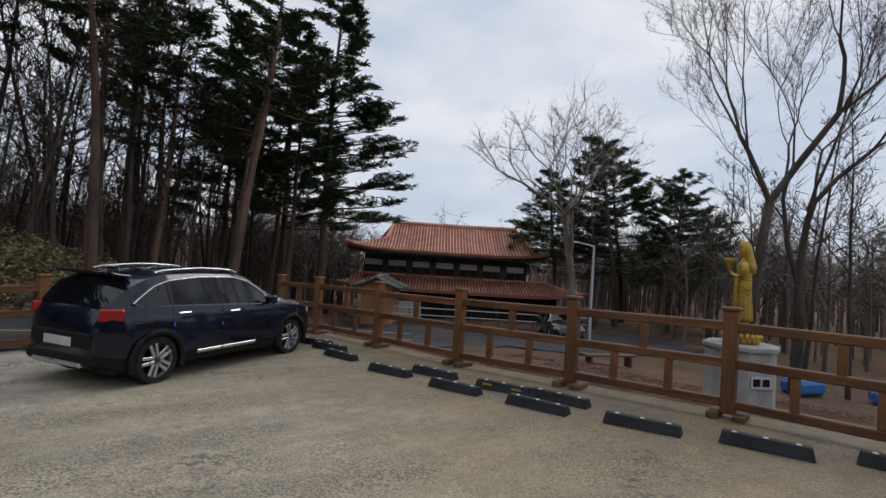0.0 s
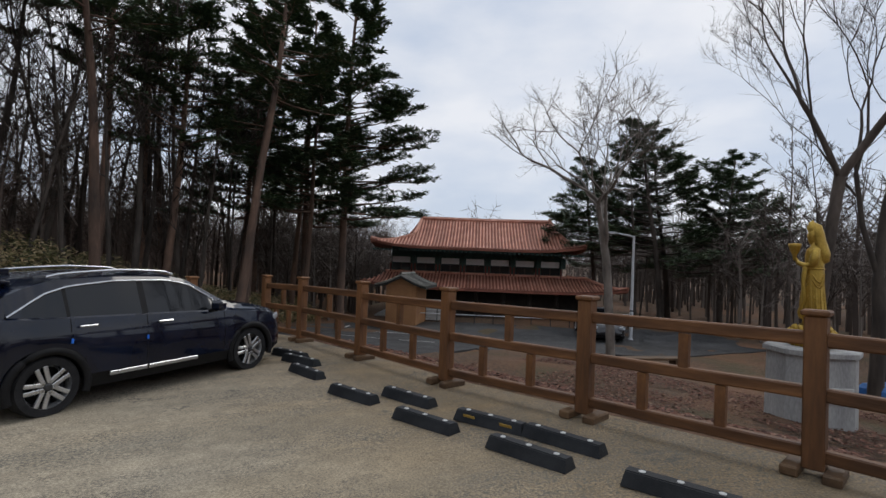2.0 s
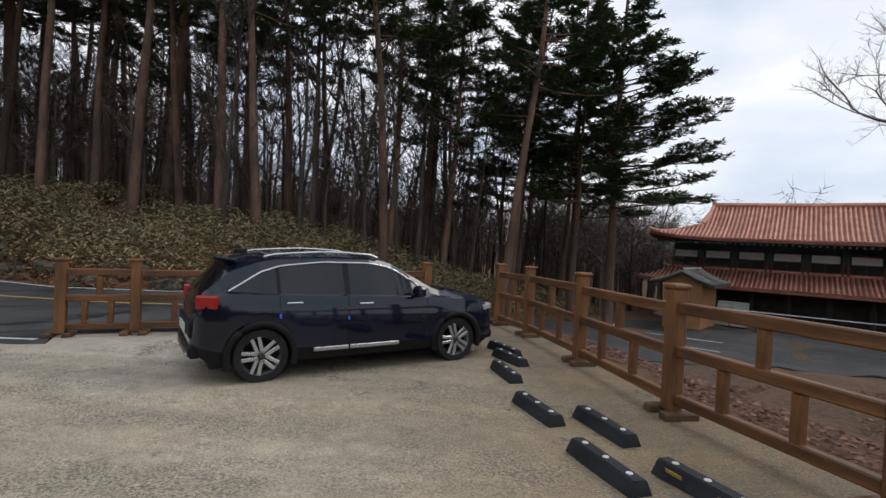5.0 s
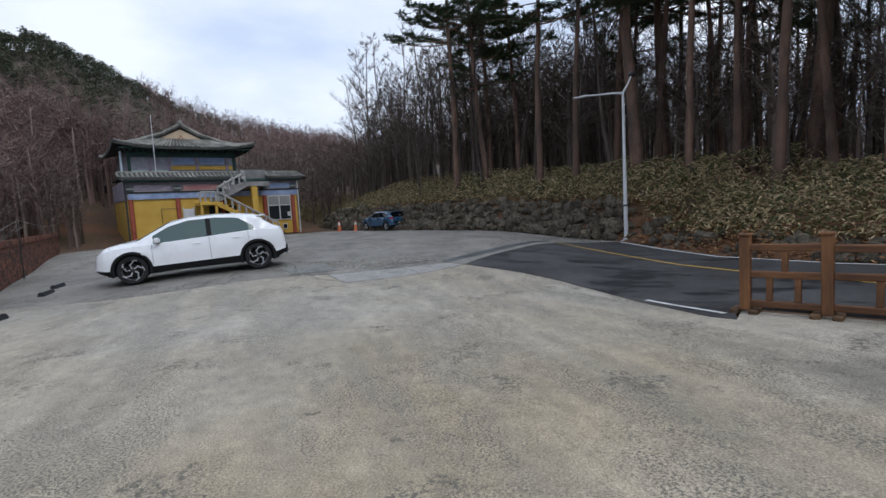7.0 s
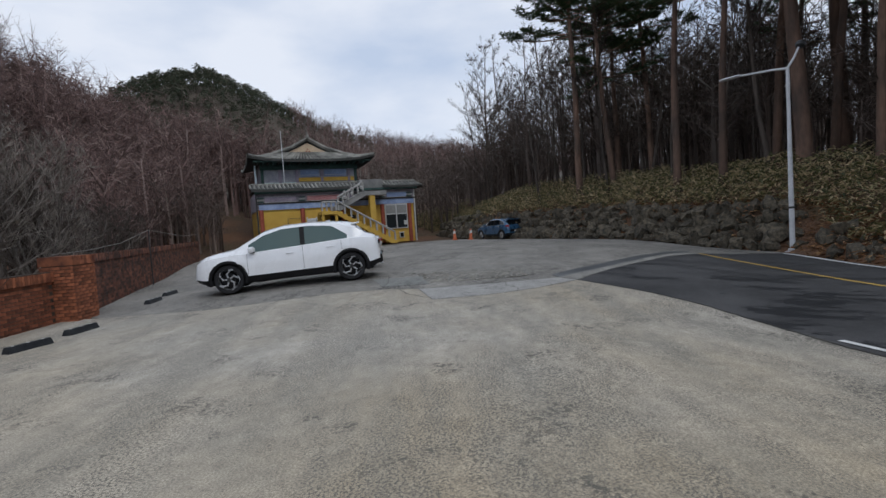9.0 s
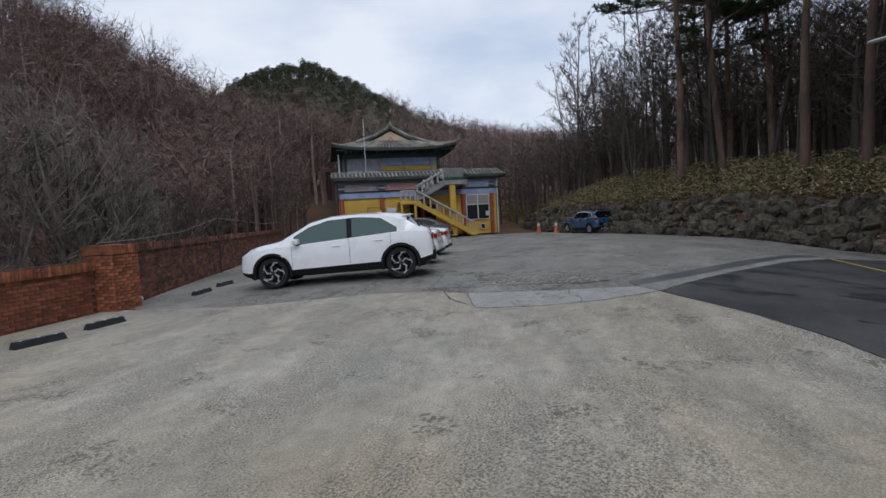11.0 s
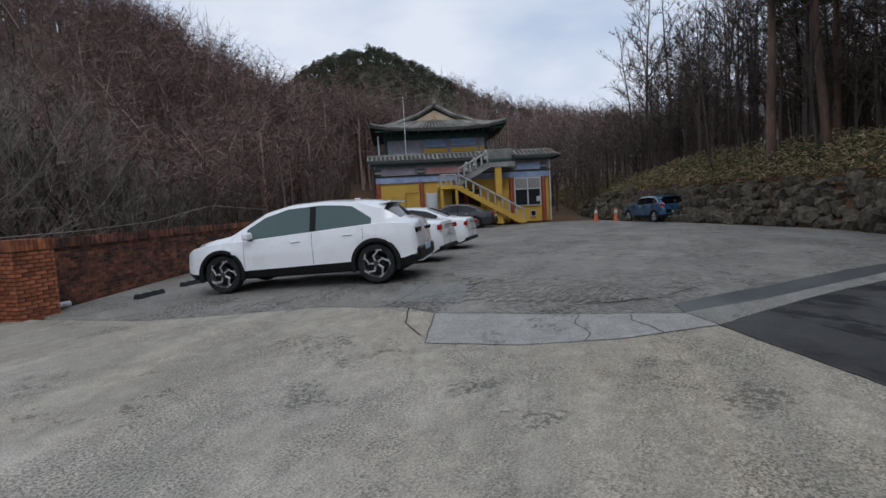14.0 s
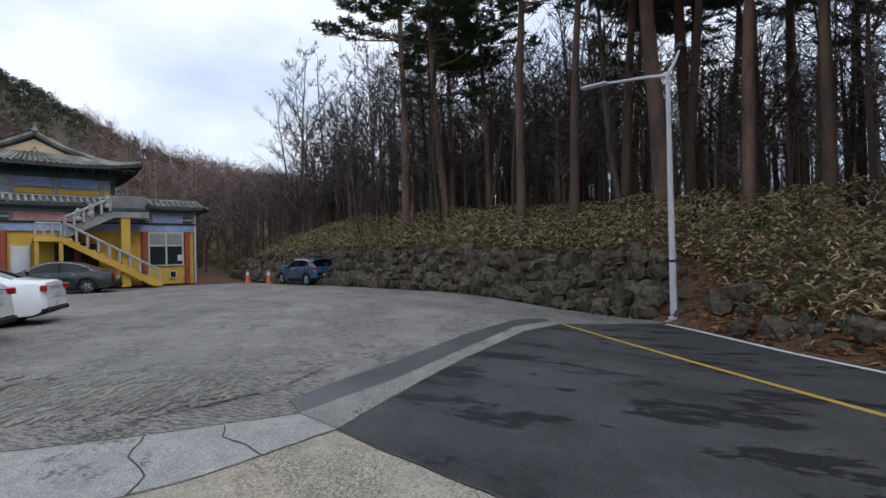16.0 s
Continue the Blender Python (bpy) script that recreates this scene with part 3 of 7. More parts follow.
slab("pavement_6", [(-13.25, 1.2), (-13.6, 0.75), (-14.72, 1.44), (-16.65, 2.13), (-19.4, 3.1), (-20.8, 4.0), (-21.5, 5.6), (-21.2, 5.7), (-20.5, 4.2), (-18.9, 3.25), (-15.95, 2.16), (-14.3, 1.6)], KERB, 0.012, "pale concrete kerb strip along the asphalt", "kerb")
slab("road", [(-13.25, 1.2), (-14.3, 1.6), (-15.95, 2.16), (-18.9, 3.25), (-20.5, 4.2), (-21.2, 5.7), (-21.6, 6.9), (-20.6, 7.15), (-17.9, 7.75), (-15.4, 8.5), (-13.0, 10.6), (-11.3, 14), (-9.9, 18),
              (-8.8, 23), (-8.6, 30), (-6, 32.5), (0, 32.6), (6, 31.2), (13, 33), (15, 27), (9, 23.6), (4.2, 22.0), (0.6, 22.9), (-1.0, 19.4), (-2.8, 15.5), (-4.4, 12.7), (-8.6, 6.4), (-8.2, 5.95)] + EDGE[::-1][1:-1],
     ASPHALT, 0.002, "dark asphalt road with drying wet patches", "road", 1.0)


def ribbon(name, pts, width, material, lift, label, category, kind="structure"):
    """A painted or cut line on the ground."""
    V, F = [], []
    fine = []
    for (ax, ay), (bx, by) in zip(pts, pts[1:]):
        n = max(1, int(math.hypot(bx - ax, by - ay) / (0.12 if material is JOINT else 0.4)))
        fine += [(ax + (bx - ax) * i / n, ay + (by - ay) * i / n) for i in range(n)]
    fine.append(pts[-1])
    if material is JOINT:
        fine = [(x + 0.025 * noise.noise(Vector((x * 2.3, y * 2.3, 1.0))) + 0.02 * noise.noise(Vector((x * 9, y * 9, 4.0))), y + 0.025 * noise.noise(Vector((x * 2.3, y * 2.3, 7.0))) + 0.02 * noise.noise(Vector((x * 9, y * 9, 9.0)))) for x, y in fine]
    for i, (x, y) in enumerate(fine):
        p, q = fine[max(i - 1, 0)], fine[min(i + 1, len(fine) - 1)]
        l = math.hypot(q[0] - p[0], q[1] - p[1])
        ox, oy = -(q[1] - p[1]) / l * width / 2, (q[0] - p[0]) / l * width / 2
        for s in (1, -1):
            V.append((x + s * ox, y + s * oy, float(paved(x + s * ox, y + s * oy)) + lift))
    for i in range(len(fine) - 1):
        F.append((2 * i + 1, 2 * i + 3, 2 * i + 2, 2 * i))
    return tagged(new(name, mesh_of(name, V, F, material)), label, category, kind=kind)


ribbon("road_marking_1", [(-20.4, 4.2), (-18, 5.2), (-15.8, 6.1), (-13.9, 6.85), (-11.5, 8.3), (-9, 11.2), (-7.5, 14.5), (-6, 19)], 0.12, PAINT_YELLOW, 0.012, "yellow centre line painted on asphalt", "road marking")
ribbon("road_marking_2", [(-21.4, 6.75), (-20.6, 6.98), (-17.9, 7.55), (-15.4, 8.3), (-13.2, 10.2), (-11.6, 13.6), (-10.2, 18)], 0.12, PAINT_WHITE, 0.012, "white edge line painted on asphalt", "road marking")
ribbon("road_marking_3", [(-9.35, 4.88), (-8.0, 5.72)], 0.10, PAINT_WHITE, 0.012, "short white stop line beside the fence", "road marking")
for i, (p, q) in enumerate([((-6.5, 27.3), (-1.5, 27.3)), ((-5.5, 24.2), (-3.6, 24.2)), ((-2.8, 24.2), (-1.2, 24.2)), ((-6.5, 30), (-6.5, 27.3))]):
    ribbon("parking_line_%d" % (i + 1), [p, q], 0.12, PAINT_WHITE, 0.012, "white parking bay line on the lower lot", "road marking")
ribbon("joint_12", EDGE[:10], 0.03, JOINT, 0.010, "dark gap between concrete and asphalt", "joint")
CRACK = "dark crack in the concrete"
ribbon("joint_1", FAR_EDGE[:], 0.012, JOINT, 0.009, "dark joint between two concrete surfaces", "joint")
ribbon("joint_2", STRIP[:5], 0.012, JOINT, 0.010, "dark joint along the repair strip", "joint")
ribbon("joint_3", [STRIP[0], STRIP[6], STRIP[5]], 0.012, JOINT, 0.010, "dark joint along the repair strip", "joint")
ribbon("joint_4", [(-12.75, 0.75), (-12.95, 0.55), (-13.05, 0.3), (-13.3, 0.2)], 0.012, JOINT, 0.010, CRACK, "crack")
ribbon("joint_5", [(-12.15, 0.12), (-12.4, 0.05), (-12.7, -0.25), (-13.1, -0.4)], 0.012, JOINT, 0.010, CRACK, "crack")
ribbon("joint_6", [(-12.55, -2.9), (-12.2, -2.6), (-11.9, -2.35), (-11.75, -2.1), (-11.55, -1.75)], 0.02, JOINT, 0.010, CRACK, "crack")
ribbon("joint_7", [(-12.4, -3.3), (-13.2, -3.5), (-14.4, -4.1)], 0.012, JOINT, 0.010, CRACK, "crack")
ribbon("joint_9", [(-13.35, -0.75), (-14.3, 0.2), (-15.2, 0.45)], 0.02, JOINT, 0.011, CRACK, "crack")
ribbon("joint_10", [(-17, -3.5), (-19.5, -1.2), (-22.5, 1.0)], 0.012, JOINT, 0.009, CRACK, "crack")
ribbon("joint_11", [(-15.5, -5), (-18.5, -4.2), (-22, -4.5)], 0.012, JOINT, 0.009, CRACK, "crack")

# short ridges of mortar left by a rake, fading away from the joint
rake = random.Random(17)
RV, RF = [], []
for depth in range(7):
    for i in range(34):
        u, v = (i + rake.random()) / 34, (depth + rake.uniform(-0.3, 0.3)) / 7
        ax, ay = -13.25 - 0.75 * u, -2.3 + 2.2 * u
        bx, by = -15.0 - 0.5 * u, -3.7 + 2.9 * u
        x, y = ax + (bx - ax) * v, ay + (by - ay) * v
        if rake.random() < v * 0.55:
            continue
        way = radians(170 + rake.uniform(-14, 14))
        l, r = rake.uniform(0.10, 0.30), rake.uniform(0.016, 0.034) * (1 - 0.5 * v)
        pts = [(x + math.cos(way) * l * (k / 3 - 0.5) + rake.uniform(-0.012, 0.012), y + math.sin(way) * l * (k / 3 - 0.5) + rake.uniform(-0.012, 0.012), float(paved(x, y)) + 0.006) for k in range(4)]
        add_tube(RV, RF, pts, [r * 0.3, r * rake.uniform(0.8, 1.2), r * rake.uniform(0.7, 1.1), r * 0.25], 6)
tagged(new("mortar_ridges", fast_mesh("mortar_ridges", RV, RF, RAKED, True)), "rough ridges of raked mortar on the yard", "concrete", kind="stuff")

# ---- timber fence ----
def lot_z(x, y):
    return float(paved(x, y))


POST_MESH = to_mesh("post", add_box(add_box(bmesh.new(), 0, 0, 0, 0.145, 0.145, 1.13, 0.012), 0, 0, 1.13, 0.185, 0.185, 0.045, 0.012), WOOD)
BLOCK_MESH = to_mesh("foot_block", add_box(add_box(bmesh.new(), -0.0, 0.13, 0, 0.34, 0.12, 0.075, 0.012), 0, -0.13, 0, 0.34, 0.12, 0.075, 0.012), WOOD_DARK)
BAL_MESH = to_mesh("baluster", box(0.085, 0.07, 1.0, 0.006), WOOD)


def fence_run(name, points, label):
    run = thing(name, pose(0, 0, 0), label, "fence", kind="structure")
    rails = {}
    for i, (x, y) in enumerate(points):
        x2, y2 = points[i + 1] if i + 1 < len(points) else points[i - 1]
        ang = math.degrees(math.atan2(y2 - y, x2 - x))
        z = lot_z(x, y)
        lean = random.uniform(-0.7, 0.7)
        part("post", POST_MESH, None, run, m=pose(x, y, z + 0.05, lean, lean * 0.6, ang))
        part("foot_block", BLOCK_MESH, None, run, "dark wet timber foot block", m=pose(x, y, z - 0.005, 0, 0, ang + 90))
        if i + 1 == len(points):
            break
        l = math.hypot(x2 - x, y2 - y)
        z2 = lot_z(x2, y2)
        tilt = math.degrees(math.atan2(z2 - z, l))
        for h, tall, sag in ((1.0, 0.105, 0.0), (0.60, 0.10, 0.0), (0.16, 0.095, 0.0)):
            key = (round(l, 1), tall)
            if key not in rails:
                bm = box(l - 0.13, 0.085, tall, 0.012)
                rails[key] = to_mesh("rail", bm, WOOD_RAIL)
            part("rail", rails[key], None, run, m=pose((x + x2) / 2, (y + y2) / 2, (z + z2) / 2 + h - tall / 2 + random.uniform(-0.012, 0.012), 0, -tilt, ang))
        for f, lo, hi in ((0.5, 0.65, 0.95), (0.34, 0.205, 0.55), (0.69, 0.205, 0.55)):
            px, py, pz = x + (x2 - x) * f, y + (y2 - y) * f, z + (z2 - z) * f
            part("baluster", BAL_MESH, None, run, m=pose(px, py, pz + lo, 0, 0, ang) @ Matrix.Diagonal((1, 1, hi - lo, 1)))
    return run


FENCE_A = [(9.1, 0.3), (7.65, 1.65), (6.15, 3.0), (4.68, 4.33), (3.24, 5.68), (1.80, 6.92), (0.32, 8.15), (-1.15, 9.68), (-2.65, 11.2), (-3.75, 12.1)]
FENCE_B = [(-3.75, 12.1), (-4.65, 10.85), (-5.55, 9.6), (-6.45, 8.35), (-7.5, 6.88), (-8.1, 6.05)]
fence_run("fence", FENCE_A, "brown stained timber post-and-rail fence on foot blocks")
fence_run("fence", FENCE_B[1:], "brown stained timber fence beside the asphalt road")


# ---- rubber wheel stops ----
def wheel_stop(m, label, group, dirty=False):
    st = thing("wheel_stop", m, label, "wheel stop", group)
    bm = bmesh.new()
    V = [bm.verts.new((x, y, z)) for x in (-0.375, 0.375) for y, z in ((-0.085, 0), (-0.075, 0.03), (-0.05, 0.105), (0.05, 0.105), (0.075, 0.03), (0.085, 0))]
    for v in V:
        v.co.x *= 1.0 - 0.06 * (v.co.z / 0.105)
    for i in range(5):
        bm.faces.new((V[i], V[i + 6], V[i + 7], V[i + 1]))
    bm.faces.new(V[:6])
    bm.faces.new(V[6:][::-1])
    bm.faces.new((V[0], V[5], V[11], V[6]))
    bmesh.ops.bevel(bm, geom=[e for e in bm.edges if e.calc_length() > 0.5 and e.verts[0].co.z > 0.09], offset=0.008, segments=2, affect="EDGES")
    part("body", bm, RUBBER, st)
    for x in (-0.25, 0.0, 0.25):
        part("stud", lathe([(0.024, 0.100), (0.024, 0.108), (0.014, 0.112)], 10), PAINT_WHITE, st, "white bolt cap", m=pose(x, 0, 0))
    for x in (-0.2, 0.2) if dirty else ():
        part("reflector", box(0.13, 0.006, 0.03, 0.002), PAINT_YELLOW, st, "dirty yellow reflector strip", m=pose(x, -0.066, 0.05, 20, 0, 0))
    return st


STOP = wheel_stop(pose(-0.67, 7.38, lot_z(-0.67, 7.38), 0, 0, -37), "black rubber wheel stop lying loose on concrete", "loose wheel stops by the fence")
for x, y, a in ((-2.28, 9.68, -30), (-1.93, 9.2, -32), (-1.58, 8.45, -42), (-0.03, 7.32, -38), (0.24, 6.52, -37), (1.47, 6.12, -39), (1.15, 5.80, -38), (2.10, 5.20, -33), (3.04, 4.70, -34), (4.0, 4.25, -40)):
    copy_thing(STOP, pose(x, y, lot_z(x, y), 0, 0, a))
wheel_stop(pose(0.86, 6.56, lot_z(0.86, 6.56), 0, 0, -32), "black rubber wheel stop with yellow reflector strips", "loose wheel stops by the fence", True)
STOP_W = wheel_stop(pose(-6.85, -6.82, lot_z(-6.85, -6.82), 0, 0, 10), "worn black rubber wheel stop beside the brick wall", "wheel stops by the wall")
for x, y, a in ((-8.05, -7.36, 19), (-5.6, -6.25, 22), (-11.3, -9.5, 28), (-12.65, -10.5, 28), (-4.4, -5.75, 22), (-3.1, -5.2, 22)):
    copy_thing(STOP_W, pose(x, y, lot_z(x, y), 0, 0, a))


# ---- street lamps ----
def street_lamp(m, h, arm, label, double):
    l = thing("street_lamp", m, label, "street lamp")
    part("base_plate", add_box(add_box(bmesh.new(), 0, 0, 0, 0.34, 0.34, 0.03, 0.005), 0, 0, 0.03, 0.22, 0.22, 0.10, 0.03), GALV, l)
    part("pole", tube_mesh("pole", [(0, 0, 0.03), (0, 0, h * 0.3), (0, 0, h * 0.6), (0, 0, h)], [0.085, 0.078, 0.066, 0.05], GALV, 14), None, l, "white tapered steel pole")
    part("band", lathe([(0.087, 1.45), (0.087, 1.52)], 14), DARK_METAL, l, "thin dark metal band")
    part("arm", tube_mesh("arm", [(0, 0, h - 0.06), (arm * 0.3, 0, h + 0.02), (arm, 0, h + 0.12)], [0.045, 0.038, 0.03], GALV, 8), None, l)
    head = bmesh.new()
    add_box(head, arm + 0.35, 0, h + 0.10, 0.75, 0.22, 0.07, 0.03)
    part("lamp_head", head, GALV, l, "slim white lamp head")
    if double:
        part("arm", tube_mesh("arm", [(0, 0, h - 0.05), (-0.10, -0.25, h + 0.32), (-0.16, -0.4, h + 0.62)], [0.04, 0.035, 0.028], GALV, 8), None, l)
        part("lamp_head", lathe([(0.02, 0), (0.13, 0.05), (0.15, 0.16), (0.09, 0.24), (0.02, 0.27)], 14), DARK_METAL, l, "round dark lamp head", m=pose(-0.18, -0.45, h + 0.62, 30, 10, 0))
    return l


street_lamp(pose(-21.95, 7.12, lot_z(-21.95, 7.12), 0, 0, 232), 6.1, 1.55, "tall white steel street lamp beside the road", True)
street_lamp(pose(8.2, 27.8, float(land(8.2, 27.8)), 0, 0, 180), 5.2, 0.9, "slim white street lamp on the lower lot", False)

# ---- golden statue on a cement plinth ----
ST = (7.37, 12.5)
plinth = thing("plinth", pose(*ST, float(land(*ST)) - 0.15, 0, 0, 28), "grey weathered cement octagonal plinth with streaks", "plinth")
plinth_h = 0.22 - float(land(*ST)) + 0.15
part("body", lathe([(0.80, 0), (0.78, plinth_h - 0.12)], 8), GREY_CEMENT, plinth)
part("slab", lathe([(0.85, plinth_h - 0.12), (0.85, plinth_h - 0.03), (0.8, plinth_h)], 8), GREY_CEMENT, plinth, "thin projecting cement top slab")
vent = part("vent_frame", add_box(add_box(add_box(add_box(add_box(bmesh.new(), 0, 0, 0, 0.52, 0.05, 0.05), 0, 0, 0.23, 0.52, 0.05, 0.05), -0.235, 0, 0.05, 0.05, 0.05, 0.18), 0.235, 0, 0.05, 0.05, 0.05, 0.18), 0, 0, 0.05, 0.04, 0.05, 0.18), WHITE_WALL, plinth, "white plastic vent frame", m=pose(-0.28, -0.685, plinth_h - 0.95, 0, 0, -22.5))
for x in (-0.115, 0.115):
    part("vent_opening", box(0.19, 0.012, 0.18), PLASTIC, vent, "dark vent opening", m=pose(x, 0.01, 0.05))


def statue():
    """A robed standing figure as one plain shape."""
    V, F = [], []
    add_tube(V, F, [(0, 0, 0.40), (0, 0, 0.58), (0, 0, 0.60), (0, 0, 0.72), (0, 0, 1.1), (0.01, 0, 1.5), (0.02, 0, 1.78), (0.02, 0, 2.0), (0.03, 0, 2.14), (0.02, 0, 2.24), (0.0, 0, 2.34)],
             [0.215, 0.20, 0.275, 0.262, 0.232, 0.215, 0.19, 0.20, 0.185, 0.10, 0.075], 16)
    add_tube(V, F, [(-0.02, 0, 2.28), (-0.03, 0, 2.36), (-0.03, 0, 2.46), (-0.01, 0, 2.56), (0, 0, 2.64)], [0.075, 0.10, 0.115, 0.10, 0.05], 12)
    # crown and veil
    add_tube(V, F, [(-0.04, 0, 2.56), (-0.06, 0, 2.64), (-0.05, 0, 2.74), (-0.03, 0, 2.80)], [0.09, 0.10, 0.07, 0.015], 10)
    add_tube(V, F, [(0.0, 0, 2.74), (0.04, 0, 2.66), (0.07, 0, 2.5), (0.10, 0, 2.34), (0.13, 0, 2.2), (0.16, 0, 2.05), (0.16, 0, 1.9), (0.14, 0, 1.84)], [0.03, 0.11, 0.135, 0.135, 0.15, 0.17, 0.15, 0.06], 12)
    for s in (-1, 1):
        # upper arm and sleeve, forearm, hanging scarf
        add_tube(V, F, [(0.05, 0.16 * s, 2.16), (0.02, 0.23 * s, 2.0), (-0.01, 0.24 * s, 1.84), (-0.02, 0.22 * s, 1.76)], [0.075, 0.095, 0.10, 0.06], 9)
        add_tube(V, F, [(0.0, 0.22 * s, 1.84), (-0.16, 0.20 * s, 1.78), (-0.30, 0.11 * s, 1.84), (-0.36, 0.05 * s, 1.95)], [0.07, 0.06, 0.05, 0.035], 8)
        add_tube(V, F, [(-0.16, 0.20 * s, 1.80), (-0.20, 0.24 * s, 1.45), (-0.18, 0.25 * s, 1.0), (-0.26, 0.24 * s, 0.72), (-0.2, 0.2 * s, 0.6)], [0.055, 0.045, 0.04, 0.05, 0.02], 6)
    add_tube(V, F, [(-0.37, 0, 1.90), (-0.38, 0, 2.02), (-0.38, 0, 2.10), (-0.38, 0, 2.20), (-0.38, 0, 2.27), (-0.38, 0, 2.28)], [0.04, 0.05, 0.10, 0.13, 0.15, 0.12], 10)
    # folds, sash swags and hem
    for k in range(14):
        a = k * 0.4488
        c, s = math.cos(a), math.sin(a)
        add_tube(V, F, [(0.19 * c, 0.19 * s, 1.6), (0.222 * c, 0.222 * s, 1.15), (0.262 * math.cos(a + 0.08), 0.262 * math.sin(a + 0.08), 0.64)], [0.012, 0.024, 0.028], 5)
    for z in (1.42, 1.30, 0.98, 0.9, 0.82):
        for a0 in (1.6, 3.1, 4.6):
            add_tube(V, F, [(0.228 * math.cos(a0 + f * 1.3), 0.228 * math.sin(a0 + f * 1.3), z + 0.18 * (2 * f - 1) ** 2) for f in (0, 0.25, 0.5, 0.75, 1.0)], [0.012, 0.02, 0.024, 0.02, 0.012], 5)
    add_tube(V, F, [(0.215 * math.cos(0.5 * k), 0.215 * math.sin(0.5 * k), 1.72) for k in range(14)], [0.025] * 14, 5)
    for r0, z0 in ((0.10, 2.2), (0.14, 2.12), (0.17, 2.03)):
        add_tube(V, F, [(0.02 - r0 * math.cos(0.4 * k - 1.2), r0 * math.sin(0.4 * k - 1.2), z0 - 0.05 * math.cos(0.4 * k - 1.2)) for k in range(7)], [0.014] * 7, 5)
    for ring, (r, z, n, size) in enumerate(((0.33, 0.32, 14, 0.075), (0.41, 0.24, 18, 0.085), (0.44, 0.14, 20, 0.085), (0.40, 0.04, 20, 0.08))):
        for k in range(n):
            a = 2 * math.pi * (k + ring * 0.5) / n
            c, s = math.cos(a), math.sin(a)
            add_tube(V, F, [(r * 0.7 * c, r * 0.7 * s, z - 0.06), (r * c, r * s, z + 0.02), (r * 1.12 * c, r * 1.12 * s, z + 0.09), (r * 1.05 * c, r * 1.05 * s, z + 0.14)], [size * 0.5, size, size * 0.75, 0.02], 6)
    add_tube(V, F, [(0, 0, 0), (0, 0, 0.2), (0, 0, 0.46)], [0.38, 0.40, 0.26], 16)
    return fast_mesh("statue", V, F, GOLD, True)


gold = new("statue", statue())
gold.matrix_basis = pose(*ST, 0.216, 0, 0, -30) @ Matrix.Diagonal((0.84, 0.84, 0.90, 1))
tagged(gold, "golden robed standing figure on a lotus base", "statue")

# ---- parked cars ----
WHEELS = {}


def wheel_parts(car, m, radius, style, side):
    w = part("wheel", lathe([(radius * 0.40, -0.085), (radius * 0.40, 0.06)], 20, "y"), PLASTIC, car, m=m)
    key = (radius, style)
    if key not in WHEELS:
        ty = lathe([(radius * 0.70, -0.10), (radius * 0.93, -0.108), (radius * 0.985, -0.085), (radius, -0.05), (radius, 0.05), (radius * 0.985, 0.085), (radius * 0.93, 0.108), (radius * 0.70, 0.10), (radius * 0.68, 0.07), (radius * 0.68, -0.08)], 40, "y")
        tyre = to_mesh("tyre", ty, TYRE, True, 50)
        rim = lathe([(radius * 0.64, 0.055), (radius * 0.70, 0.10), (radius * 0.715, 0.092), (radius * 0.69, -0.09), (radius * 0.66, -0.09), (radius * 0.655, 0.05)], 36, "y")
        rim.faces.ensure_lookup_table()
        bmesh.ops.delete(rim, geom=[f for f in rim.faces if len(f.verts) > 4], context="FACES_ONLY")
        rim_me = to_mesh("rim", rim, ALLOY, True, 40)
        sp = bmesh.new()
        n = 5
        R = radius
        for k in range(n):
            turn = pose(0, 0, 0, 0, 360 * k / n, 0)
            if style == "twin":
                for off in (-0.034, 0.034):
                    add_box(sp, R * 0.40 + 0.0, off, 0, R * 0.58, 0.044, 0.03, 0.006, rz=math.degrees(off) * 2.2, m=turn @ pose(0, 0.105, 0, 90, 0, 0))
            elif style == "swirl":
                mm = turn @ pose(0, 0.105, 0, 90, 0, 0)
                add_box(sp, R * 0.26, 0, 0, R * 0.40, 0.034, 0.026, 0.006, m=mm)
                add_box(sp, R * 0.47, 0.055, 0, 0.13, 0.032, 0.026, 0.006, rz=62, m=mm)
                add_box(sp, R * 0.57, 0.135, 0, 0.115, 0.032, 0.026, 0.006, rz=105, m=mm)
            else:
                add_box(sp, R * 0.36, 0, 0, R * 0.60, 0.042, 0.028, 0.006, m=turn @ pose(0, 0.1, 0, 90, 0, 0))
                add_box(sp, R * 0.42, 0, 0, R * 0.48, 0.022, 0.024, 0.004, m=turn @ pose(0, 0, 0, 0, 36, 0) @ pose(0, 0.098, 0, 90, 0, 0))
        spokes = to_mesh("spokes", sp, ALLOY)
        hub = to_mesh("hub_cap", lathe([(R * 0.13, 0.05), (R * 0.13, 0.105), (R * 0.08, 0.115)], 16, "y"), DARK_METAL)
        WHEELS[key] = (tyre, rim_me, spokes, hub)
    for nm, me in zip(("tyre", "rim", "spokes", "hub_cap"), WHEELS[key]):
        part(nm, me, None, w)
    return w


def curve_of(pairs):
    xs, ys = [p[0] for p in pairs], [p[1] for p in pairs]
    return lambda x: float(np.interp(x, xs, ys))


